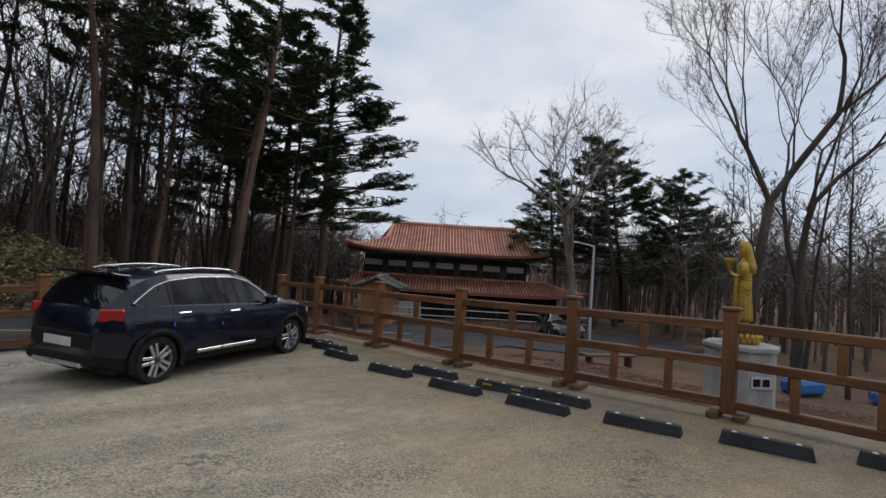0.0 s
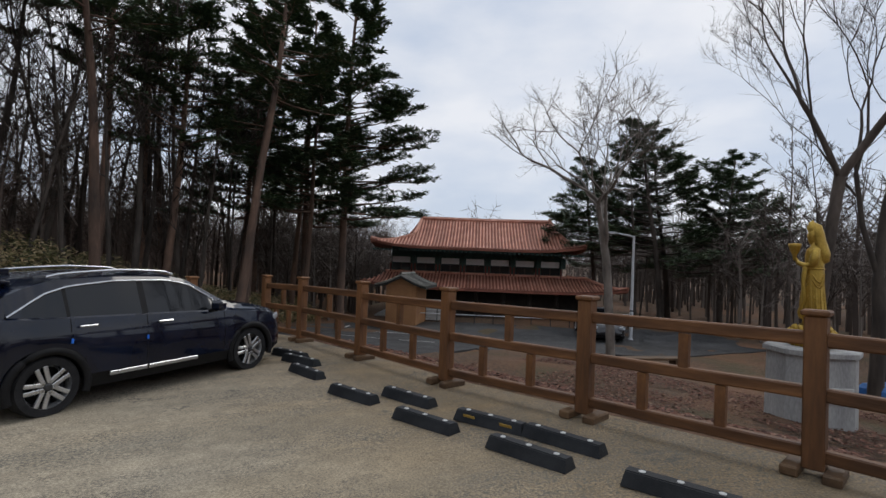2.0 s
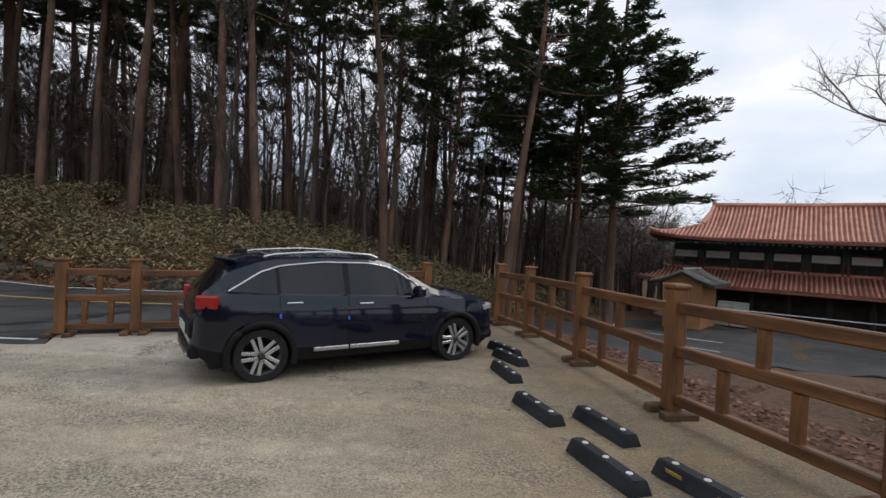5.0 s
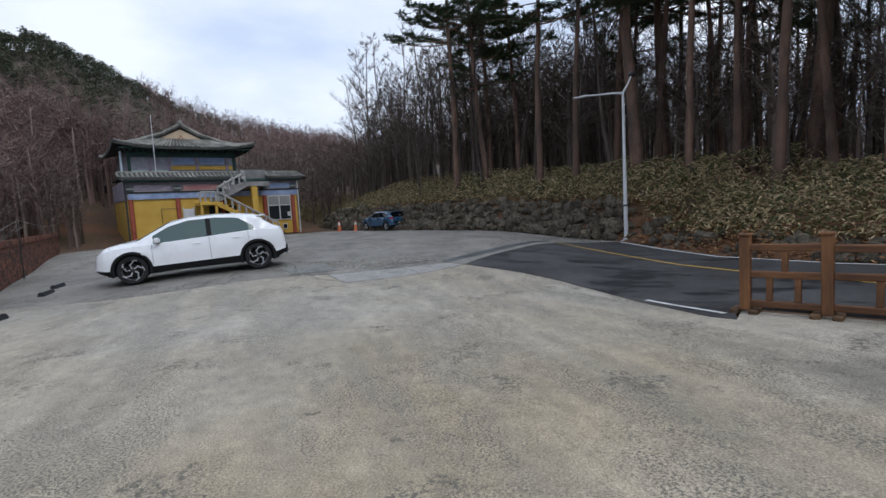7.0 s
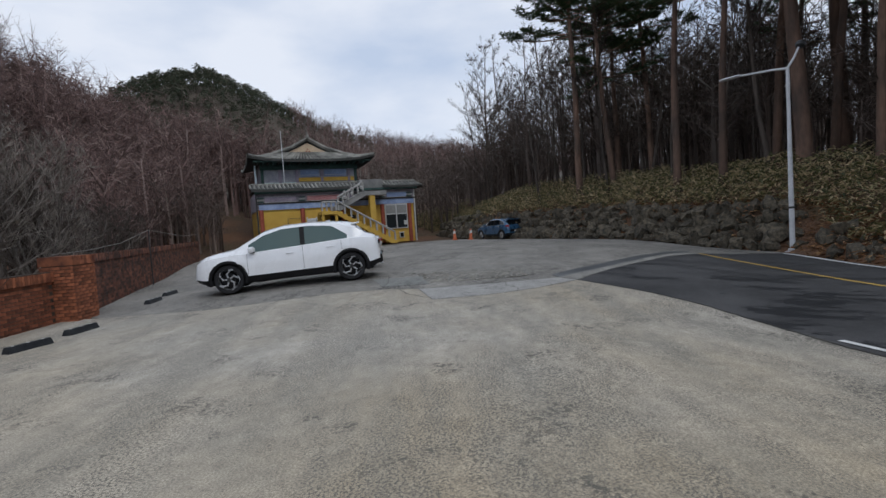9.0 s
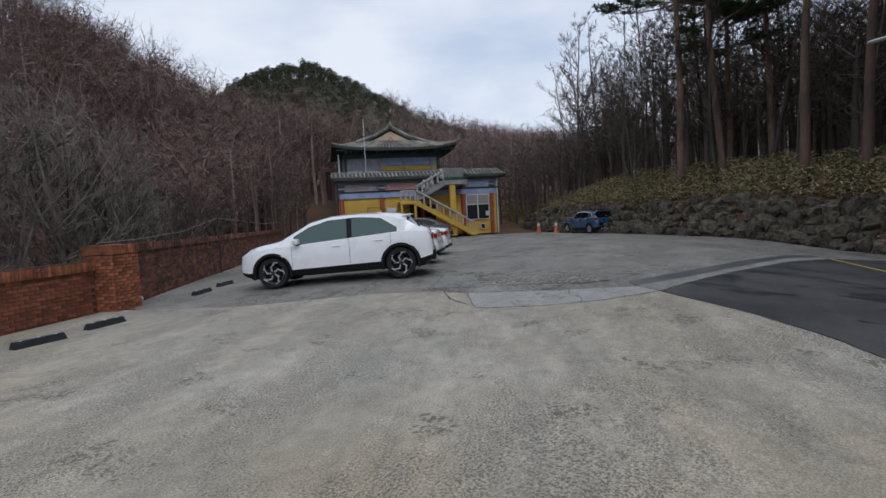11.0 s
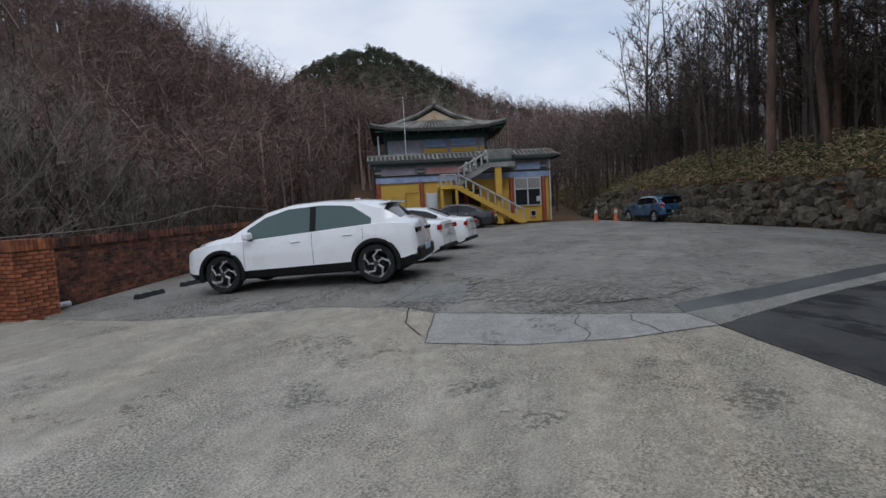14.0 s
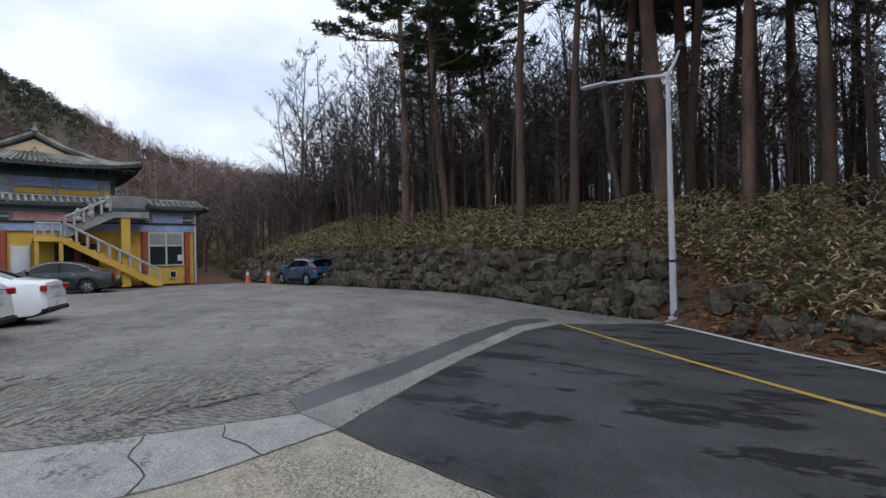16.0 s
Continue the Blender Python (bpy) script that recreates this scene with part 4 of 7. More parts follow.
def build_car(m, spec, paint, label, glass):
    """A car body lofted through its cross-sections; x forward, y to its left."""
    car = thing("car", m, label, "car", spec.get("group", ""))
    wb, rad, arch = spec["wheelbase"], spec["wheel"], spec["arch"]
    f_roof, f_belt, f_rail, f_half, f_top = (curve_of(spec[k]) for k in ("roof", "belt", "rail", "half", "tophalf"))
    lo, hi = spec["roof"][0][0], spec["roof"][-1][0]
    xs = set(np.round(np.linspace(lo, hi, 96), 3))
    for a in (-wb / 2, wb / 2):
        xs |= {round(a + arch * math.cos(t), 3) for t in np.linspace(0, math.pi, 15)}
    for w in spec["windows"]:
        xs |= {w[0], w[1]}
    xs = sorted(xs)
    sill = spec["sill"]

    def ring(x):
        zb = sill
        end = min(x - lo, hi - x)
        zb += 0.16 * max(0.0, 1 - end / 0.35) ** 2
        for a in (-wb / 2, wb / 2):
            if abs(x - a) < arch:
                zb = max(zb, rad + math.sqrt(max(arch * arch - (x - a) ** 2, 0)) * 0.98)
        half, belt, rail, roof = f_half(x), f_belt(x), f_rail(x), f_roof(x)
        top = f_top(x)
        belt = max(belt, zb + 0.03)
        rail = max(rail, belt + 0.005)
        roof = max(roof, rail + 0.004)
        mid = zb + (belt - zb) * 0.5
        bulge = half + 0.0
        z_c = belt - 0.16
        z_c = max(z_c, zb + 0.02)
        gl = belt + 0.015
        return [(half - 0.045, zb), (bulge - 0.005, zb + (z_c - zb) * 0.25), (bulge, zb + (z_c - zb) * 0.62), (bulge - 0.008, z_c), (half - 0.045, belt), (half - 0.075, min(gl, rail)),
                (top, rail), (top - 0.07, rail + (roof - rail) * 0.62), (top * 0.55, roof - (roof - rail) * 0.10), (0.0, roof)]

    rings = [ring(x) for x in xs]
    n = len(rings[0])
    groups = {}

    def put(key, quad):
        groups.setdefault(key, []).append(quad)

    for i in range(len(xs) - 1):
        x = (xs[i] + xs[i + 1]) / 2
        for k in range(n - 1):
            key = "body"
            tall = f_rail(x) - f_belt(x)
            if k == 5 and tall > 0.10:
                for j, w in enumerate(spec["windows"]):
                    if w[0] <= x <= w[1]:
                        key = "side_window.%d" % j
                if key == "body" and spec["black_pillars"] and spec["windows"][0][0] < x < spec["windows"][-1][1]:
                    key = "pillar.%d" % sum(1 for w in spec["windows"] if w[1] < x)
            if k >= 7:
                if spec["screen"][0] < x < spec["screen"][1]:
                    key = "windscreen"
                if spec["rear"][0] < x < spec["rear"][1]:
                    key = "rear_window"
            if k == 0 and spec.get("cladding"):
                key = "cladding"
            if k == 1 and spec.get("cladding") == "deep" and abs(x) < wb / 2 - arch:
                key = "cladding"
            for s in (1, -1):
                (ya, za), (yb, zb) = rings[i][k], rings[i][k + 1]
                (yc, zc), (yd, zd) = rings[i + 1][k + 1], rings[i + 1][k]
                q = [(xs[i], s * ya, za), (xs[i], s * yb, zb), (xs[i + 1], s * yc, zc), (xs[i + 1], s * yd, zd)]
                q = q[::-1] if s > 0 else q
                put(key + (".l" if s > 0 else ".r") if key.startswith(("side", "pillar", "clad")) else key, q)
    for x, r, flip in ((xs[0], rings[0], False), (xs[-1], rings[-1], True)):
        for k in range(n - 1):
            q = [(x, r[k][0], r[k][1]), (x, -r[k][0], r[k][1]), (x, -r[k + 1][0], r[k + 1][1]), (x, r[k + 1][0], r[k + 1][1])]
            put("body", q[::-1] if flip else q)
    mats = {"body": paint, "side_window": glass, "windscreen": glass, "rear_window": TINT, "pillar": PLASTIC, "cladding": PLASTIC}
    for key, quads in groups.items():
        kind = key.split(".")[0]
        bm = bmesh.new()
        for q in quads:
            bm.faces.new([bm.verts.new(v) for v in q])
        bmesh.ops.remove_doubles(bm, verts=bm.verts, dist=0.0008)
        bmesh.ops.dissolve_degenerate(bm, edges=bm.edges, dist=0.0005)
        me = bpy.data.meshes.new(kind)
        bm.to_mesh(me)
        bm.free()
        me.materials.append(mats[kind])
        me.polygons.foreach_set("use_smooth", [True] * len(me.polygons))
        me.set_sharp_from_angle(angle=radians(32))
        part(kind, me, None, car)
    part("underbody", box(hi - lo - 0.5, f_half(0) * 1.7, 0.16, 0.02, z=sill - 0.04), PLASTIC, car)
    for a in (-wb / 2, wb / 2):
        for s in (1, -1):
            V, F = [], []
            pts = [(a + (arch + 0.01) * math.cos(t), s * (f_half(a) - 0.012), rad + (arch + 0.01) * math.sin(t) * 0.98) for t in np.linspace(-0.32, math.pi + 0.32, 20)]
            add_tube(V, F, pts, [spec.get("flare", 0.03)] * 20, 6)
            for v in V:
                v.y = s * (f_half(a) - 0.012 + (abs(v.y) - f_half(a) + 0.012) * 0.6)
            part("arch_trim", fast_mesh("arch_trim", V, F, PLASTIC if spec.get("cladding") else paint, True), None, car)
            liner = [(a + (arch - 0.005) * math.cos(t), 0, rad + (arch - 0.005) * math.sin(t) * 0.98) for t in np.linspace(0, math.pi, 14)]
            LV, LF = [], []
            for (x, _, z) in liner:
                LV += [(x, s * (f_half(a) - 0.03), z), (x, s * (f_half(a) - 0.34), z)]
            LF = [(2 * j, 2 * j + 1, 2 * j + 3, 2 * j + 2) for j in range(13)] + [tuple(2 * j + 1 for j in range(14))]
            part("wheel_well", mesh_of("wheel_well", LV, LF, PLASTIC), None, car)
            wheel_parts(car, pose(a, s * (f_half(a) - 0.125), rad, 0, 0, 0 if s > 0 else 180), rad, spec["rim"], s)
    for s in (1, -1):
        belt_x = spec["windows"][-1][1] - 0.10
        mir = bmesh.new()
        add_box(mir, 0, 0, 0, 0.13, 0.21, 0.14, 0.035)
        mo = part("mirror", mir, paint, car, m=pose(belt_x, s * (f_half(belt_x) + 0.06), f_belt(belt_x) + 0.02, 0, 0, -8 * s))
        part("mirror_foot", box(0.08, 0.14, 0.035, 0.01), PLASTIC, mo, m=pose(0.0, -0.11 * s, -0.02))
        for hx in spec["handles"]:
            z = f_belt(hx) - spec.get("handle_drop", 0.115)
            hb = bmesh.new()
            add_box(hb, 0, 0, 0, 0.20, 0.028, 0.026, 0.010)
            part("door_handle", hb, CHROME if spec.get("chrome") else paint, car, "chrome handle" if spec.get("chrome") else "", m=pose(hx, s * (f_half(hx) + 0.004), z))
        for jx in spec["gaps"]:
            z0, z1 = sill + 0.10, f_belt(jx)
            V, F = [], []
            pts = []
            for t in np.linspace(0, 1, 7):
                rr = ring(jx)
                zz = z0 + (z1 - z0) * t
                yy = float(np.interp(zz, [p[1] for p in rr[:6]], [p[0] for p in rr[:6]]))
                pts.append((jx, s * (yy + 0.0005), zz))
            add_tube(V, F, pts, [0.0045] * 7, 4)
            part("door_gap", fast_mesh("door_gap", V, F, PLASTIC, True), None, car)
        for hx, hy, z, l, w, h, yaw in spec["headlights"]:
            part("headlight", box(l, w, h, 0.02), CLEAR_LENS, car, "clear headlight lens", m=pose(hx, s * hy, z, 0, 0, -yaw * s))
        for tx, ty, z, l, w, h, yaw in spec["taillights"]:
            part("taillight", box(l, w, h, 0.02), spec.get("lens", RED_LENS), car, "red taillight lens" if not spec.get("lens") else "dark taillight bar", m=pose(tx, s * ty, z, 0, 0, yaw * s))
        if spec.get("rails"):
            x0, x1 = spec["rails"]
            pts = [(x, s * (f_top(x) - 0.055), f_roof(x) - 0.015 + 0.03 * math.sin(math.pi * (x - x0) / (x1 - x0)) ** 0.5) for x in np.linspace(x0, x1, 14)]
            part("roof_rail", tube_mesh("roof_rail", pts, 0.015, CHROME, 6), None, car, "silver roof rail")
        if spec.get("trim"):
            x0, x1 = spec["windows"][0][0] - 0.02, spec["windows"][-1][1] + 0.02
            pts = [(x, s * (f_top(x) + 0.004), f_rail(x) + 0.006) for x in np.linspace(x0 + 0.06, x1 - 0.05, 22)]
            pts = [(x0 - 0.10, s * (f_half(x0) - 0.058), f_belt(x0) + 0.03)] + pts + [(x1, s * (f_half(x1) - 0.07), f_belt(x1) + 0.02)]
            part("window_trim", tube_mesh("window_trim", pts, 0.014, CHROME, 5), None, car, "chrome window trim")
        if spec.get("strip"):
            for x0, x1 in spec["strip"]:
                part("side_strip", box(x1 - x0, 0.025, 0.05, 0.008), ALLOY, car, "silver door strip", m=pose((x0 + x1) / 2, s * (f_half(0) + 0.0), 0.335))
    for p in spec["extras"]:
        nm, x, y, z, l, w, h, mt, lab, ang = p
        part(nm, box(l, w, h, min(l, w, h) * 0.25), mt, car, lab, m=pose(x, y, z, 0, ang, 0))
    return car


SUV = dict(wheelbase=2.70, wheel=0.325, arch=0.375, sill=0.24, cladding=True, flare=0.045, black_pillars=True, rim="twin", chrome=True, trim=True, rails=(-1.3, 0.2),
           roof=[(-2.08, 0.60), (-2.07, 0.86), (-2.02, 1.0), (-1.97, 1.06), (-1.70, 1.42), (-1.58, 1.455), (-1.2, 1.50), (-0.5, 1.525), (0.1, 1.51), (0.42, 1.43), (1.12, 1.06), (1.6, 0.99), (1.95, 0.90), (2.12, 0.78), (2.2, 0.66), (2.22, 0.52)],
           belt=[(-2.08, 0.52), (-2.05, 0.85), (-1.95, 1.0), (-1.7, 1.06), (-1.2, 1.03), (0.0, 0.985), (0.95, 0.94), (1.12, 0.93), (1.6, 0.88), (1.95, 0.80), (2.12, 0.70), (2.22, 0.46)],
           rail=[(-2.08, 0.55), (-2.05, 0.88), (-1.95, 1.02), (-1.72, 1.09), (-1.6, 1.14), (-1.35, 1.285), (-1.1, 1.36), (-0.6, 1.405), (0.05, 1.395), (0.38, 1.33), (0.98, 0.98), (1.12, 0.955), (1.6, 0.93), (1.95, 0.84), (2.12, 0.73), (2.22, 0.48)],
           half=[(-2.08, 0.50), (-2.04, 0.66), (-1.95, 0.775), (-1.8, 0.845), (-1.5, 0.885), (-0.5, 0.90), (1.0, 0.90), (1.5, 0.89), (1.9, 0.82), (2.1, 0.70), (2.22, 0.50)],
           tophalf=[(-2.08, 0.46), (-1.95, 0.70), (-1.7, 0.79), (-1.4, 0.70), (-1.2, 0.67), (-0.5, 0.66), (0.3, 0.66), (1.0, 0.74), (1.2, 0.78), (1.9, 0.70), (2.22, 0.44)],
           windows=[(-1.6, -1.17), (-1.13, -0.33), (-0.25, 0.78)], screen=(0.44, 1.1), rear=(-1.97, -1.72), handles=(-0.98, -0.06), gaps=(-1.15, -0.29, 0.86), handle_drop=0.10,
           headlights=[(1.98, 0.685, 0.70, 0.30, 0.10, 0.10, 34)], taillights=[(-1.905, 0.70, 0.87, 0.27, 0.13, 0.16, 36)], strip=[(-0.74, -0.29), (-0.27, 0.42)],
           extras=[("spoiler", -1.72, 0, 1.415, 0.26, 1.15, 0.04, NAVY, "", 8), ("tailgate_trim", -2.05, 0, 0.52, 0.08, 1.15, 0.20, PLASTIC, "", 0), ("bumper", -2.03, 0, 0.30, 0.14, 1.30, 0.16, PLASTIC, "", 0),
                   ("skid_plate", -2.08, 0, 0.29, 0.08, 0.95, 0.06, ALLOY, "silver lower bumper trim", 0), ("number_plate", -2.105, 0, 0.54, 0.02, 0.52, 0.11, WHITE_WALL, "white number plate", 0),
                   ("reflector", -2.02, 0.58, 0.46, 0.06, 0.07, 0.17, RED_LENS, "red bumper reflector", 0), ("reflector", -2.02, -0.58, 0.46, 0.06, 0.07, 0.17, RED_LENS, "red bumper reflector", 0),
                   ("antenna", -1.45, 0, 1.48, 0.16, 0.03, 0.06, NAVY, "", 0), ("foam_guard", -1.15, -0.905, 0.76, 0.025, 0.02, 0.055, BLUE_TAPE, "blue foam door guard", 0), ("foam_guard", -0.30, -0.91, 0.70, 0.022, 0.02, 0.05, BLUE_TAPE, "blue foam door guard", 0),
                   ("front_grille", 2.17, 0, 0.42, 0.1, 0.9, 0.16, PLASTIC, "", 0), ("front_bumper", 2.12, 0, 0.24, 0.2, 1.2, 0.14, PLASTIC, "", 0)])
EV = dict(wheelbase=3.0, wheel=0.36, arch=0.42, sill=0.27, cladding=True, flare=0.05, black_pillars=True, rim="swirl", lens=TINT,
          roof=[(-2.29, 0.62), (-2.27, 0.95), (-2.2, 1.10), (-2.02, 1.16), (-1.70, 1.47), (-1.5, 1.52), (-1.2, 1.56), (-0.6, 1.60), (0.1, 1.585), (0.6, 1.49), (1.36, 1.10), (1.7, 1.04), (2.05, 0.97), (2.22, 0.89), (2.30, 0.74), (2.33, 0.55)],
          belt=[(-2.29, 0.5), (-2.26, 0.9), (-2.15, 1.04), (-1.6, 1.08), (-0.5, 1.02), (0.9, 0.95), (1.42, 0.94), (1.8, 0.91), (2.1, 0.86), (2.24, 0.78), (2.33, 0.5)],
          rail=[(-2.29, 0.53), (-2.26, 0.92), (-2.1, 1.08), (-1.75, 1.12), (-1.5, 1.16), (-1.1, 1.43), (-0.9, 1.46), (-0.5, 1.495), (0.15, 1.475), (0.6, 1.36), (1.3, 0.99), (1.42, 0.97), (1.8, 0.95), (2.1, 0.89), (2.24, 0.80), (2.33, 0.52)],
          half=[(-2.29, 0.78), (-2.2, 0.86), (-1.9, 0.92), (-1.0, 0.94), (1.0, 0.94), (1.7, 0.93), (2.1, 0.88), (2.25, 0.80), (2.33, 0.68)],
          tophalf=[(-2.29, 0.72), (-2.0, 0.80), (-1.6, 0.84), (-1.1, 0.73), (-0.5, 0.70), (0.4, 0.70), (1.3, 0.80), (1.9, 0.74), (2.33, 0.5)],
          windows=[(-1.5, -0.40), (-0.28, 0.98)], screen=(0.58, 1.36), rear=(-2.0, -1.72), handles=(-1.02, -0.02), gaps=(-1.3, -0.33, 1.02), handle_drop=0.14,
          headlights=[(2.10, 0.66, 0.74, 0.20, 0.20, 0.07, 30)], taillights=[(-2.225, 0.46, 0.85, 0.09, 0.60, 0.10, 3)],
          extras=[("spoiler", -1.70, 0, 1.43, 0.24, 1.22, 0.04, WHITE_PAINT, "", 8), ("lower_bumper", -2.24, 0, 0.36, 0.16, 1.62, 0.24, PLASTIC, "black lower bumper", 0), ("number_plate", -2.325, 0, 0.50, 0.02, 0.5, 0.11, surface("pale_blue_plate", (0.35, 0.5, 0.62), (0.45, 0.6, 0.7), 3, 40, 0.5), "pale blue number plate", 0),
                  ("skid_plate", -2.29, 0, 0.33, 0.10, 1.5, 0.03, ALLOY, "thin silver bumper strip", 0), ("fin", -1.0, 0, 1.555, 0.12, 0.03, 0.035, WHITE_PAINT, "", 0)])
SEDAN = dict(wheelbase=2.82, wheel=0.33, arch=0.375, sill=0.22, black_pillars=True, rim="ten", chrome=True, trim=True, flare=0.02,
             roof=[(-2.45, 0.55), (-2.43, 0.92), (-2.35, 1.0), (-1.85, 1.06), (-1.05, 1.40), (-0.6, 1.455), (-0.1, 1.47), (0.3, 1.43), (1.15, 1.02), (1.7, 0.95), (2.15, 0.84), (2.35, 0.72), (2.43, 0.5)],
             belt=[(-2.45, 0.5), (-2.42, 0.85), (-2.3, 0.93), (-1.5, 0.95), (0, 0.93), (1.0, 0.90), (1.7, 0.86), (2.15, 0.76), (2.43, 0.44)],
             rail=[(-2.45, 0.52), (-2.42, 0.88), (-2.3, 0.96), (-1.75, 0.99), (-1.1, 1.27), (-0.6, 1.36), (-0.1, 1.37), (0.3, 1.31), (1.05, 0.94), (1.7, 0.90), (2.15, 0.80), (2.43, 0.46)],
             half=[(-2.45, 0.70), (-2.38, 0.80), (-2.0, 0.87), (-1.0, 0.92), (1.0, 0.92), (1.7, 0.90), (2.1, 0.80), (2.43, 0.55)],
             tophalf=[(-2.45, 0.62), (-1.9, 0.72), (-1.0, 0.62), (-0.3, 0.63), (0.3, 0.63), (1.0, 0.76), (1.8, 0.72), (2.43, 0.45)],
             windows=[(-1.48, -0.42), (-0.34, 0.82)], screen=(0.32, 1.1), rear=(-1.8, -1.08), handles=(-0.95, 0.05), gaps=(-1.1, -0.38, 0.9),
             headlights=[(2.22, 0.66, 0.62, 0.34, 0.2, 0.12, 36)], taillights=[(-2.375, 0.62, 0.76, 0.12, 0.40, 0.13, 12)],
             extras=[("number_plate", -2.46, 0, 0.62, 0.02, 0.5, 0.12, WHITE_WALL, "white number plate", 0), ("bumper", -2.40, 0, 0.26, 0.14, 1.55, 0.1, PLASTIC, "", 0), ("boot_strip", -2.445, 0, 0.86, 0.03, 0.7, 0.03, CHROME, "chrome boot strip", 0)])


def park(rear, front, right_side, spec, paint, label, glass=TINT, z=None, size=1.0):
    """Stands a car so that the hubs of its visible side are at those two places."""
    r, f = Vector(rear), Vector(front)
    d = (f - r).normalized()
    nrm = Vector((-d.y, d.x)) * (1 if right_side else -1)
    c = (r + f) / 2 + nrm * (curve_of(spec["half"])(0) - 0.02)
    zr, zf = lot_z(*(c - d * 1.4)), lot_z(*(c + d * 1.4))
    base = (zr + zf) / 2 if z is None else z
    return build_car(pose(c.x, c.y, base + 0.003, 0, 0, 0) @ Matrix.Rotation(math.atan2(d.y, d.x), 4, "Z") @ pose(0, 0, 0, 0, -math.degrees(math.atan2(zf - zr, 2.8)), 0) @ Matrix.Scale(size, 4), spec, paint, label, glass)


park((-3.42, 6.40), (-2.46, 8.71), True, SUV, NAVY, "glossy dark navy compact crossover parked on concrete", size=0.935)
park((-13.69, -4.93), (-12.07, -7.47), False, EV, WHITE_PAINT, "white angular electric hatchback with black wheel arches", GREEN_TINT, size=1.06)
DRV = Vector((1.28, -2.71)).normalized()


def beside(px, py, spec, paint, label, turn=0.0):
    r = Vector((px, py))
    d = Matrix.Rotation(radians(turn), 2) @ DRV
    return park(r, r + d * spec["wheelbase"], False, spec, paint, label)


beside(-16.15, -6.55, SEDAN, WHITE_PAINT, "white saloon parked facing the brick wall")
beside(-19.35, -8.25, SEDAN, WHITE_PAINT, "pearl white saloon parked beside another")
park((-30.4, -14.9), (-29.2, -17.45), False, SEDAN, BLACK_PAINT, "dark grey saloon parked below the temple stairs")
SMALL = dict(SUV, rails=None, strip=None, extras=[e for e in SUV["extras"] if e[0] not in ("foam_guard", "spoiler", "antenna")] + [("spoiler", -1.72, 0, 1.415, 0.26, 1.15, 0.04, BLUE_PAINT, "", 8)])
park((-33.35, -6.1), (-34.95, -8.05), False, SMALL, BLUE_PAINT, "teal blue crossover parked against the rock wall", size=0.88)
park((5.9, 30.2), (5.9, 27.4), True, SEDAN, BLACK_PAINT, "black saloon parked on the lower lot", z=lot_z(6.8, 28.8))

# ---- temple buildings ----
def slope_point(quad, s, t, sag, lift):
    """A point of a roof slope: s across, t down from ridge to eave."""
    a, b, c, d = (Vector(p) for p in quad)
    top, low = a.lerp(b, s), d.lerp(c, s)
    p = top.lerp(low, t)
    p.z += -sag * math.sin(math.pi * t) + lift * t * t * abs(2 * s - 1) ** 3
    return p


def roof_slope(parent, quad, tile, bed, step=0.3, radius=0.075, sag=0.12, lift=0.0, rows=6):
    """A curved slope with its bed and rounded tile rolls. quad: ridge left, ridge right, eave right, eave left."""
    width = (Vector(quad[2]) - Vector(quad[3])).length
    n = max(4, int(width / step))
    V, F = [], []
    for i in range(n + 1):
        for k in range(rows + 1):
            V.append(slope_point(quad, i / n, k / rows, sag, lift))
    m = len(V)
    V += [v - Vector((0, 0, 0.14)) for v in V]
    r1 = rows + 1
    for i in range(n):
        for k in range(rows):
            a = i * r1 + k
            F.append((a, a + 1, a + r1 + 1, a + r1))
            F.append((m + a, m + a + r1, m + a + r1 + 1, m + a + 1))
        a = i * r1 + rows
        F.append((a, m + a, m + a + r1, a + r1))
    for k in range(rows):
        F.append((k, m + k, m + k + 1, k + 1))
        a = n * r1 + k
        F.append((a, a + 1, m + a + 1, m + a))
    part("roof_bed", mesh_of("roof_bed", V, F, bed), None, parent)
    TV, TF = [], []
    for i in range(n + 1):
        pts = [slope_point(quad, i / n, k / rows, sag, lift) + Vector((0, 0, 0.02)) for k in range(rows + 1)]
        add_tube(TV, TF, pts, [radius] * len(pts), 5)
    rolls = part("tile_roll", fast_mesh("tile_roll", TV, TF, tile), None, parent)
    tagged(rolls, kind="stuff")
    return rolls


def ridge_bar(parent, pts, r, material, name="ridge"):
    V, F = [], []
    add_tube(V, F, pts, [r] * len(pts), 6)
    part(name, fast_mesh(name, V, F, material), None, parent)


def bar(name, parent, x0, x1, y, z0, z1, material, deep=0.06, label="", bevel=0.0):
    return part(name, box(x1 - x0, deep, z1 - z0, bevel), material, parent, label, m=pose((x0 + x1) / 2, y, z0))


# two-storey yellow hall; x along its front, y into it
HALL = pose(-28.4, -21.8, 0.3) @ Matrix.Rotation(math.atan2(0.6986, -0.7155), 4, "Z")
hall = thing("temple_hall", HALL, "yellow two-storey temple hall with grey tiled roofs", "temple", kind="")
part("wall", box(10.9, 8.0, 2.85, 0, 6.2, 4.0, 0), YELLOW, hall, "yellow painted lower wall")
part("wall", box(11.0, 8.1, 1.25, 0, 6.2, 4.0, 2.85), surface("violet_grey_band", (0.20, 0.18, 0.21), (0.32, 0.28, 0.31), 2, 15, 0.85), hall, "faded violet painted upper wall")
bar("painted_band", hall, 0.75, 11.65, -0.09, 2.82, 3.2, BLUE_BAND, 0.06, "faded blue painted beam")
bar("painted_band", hall, 0.65, 11.8, -0.12, 3.2, 3.27, DARK_ROOM, 0.12, "dark timber moulding")
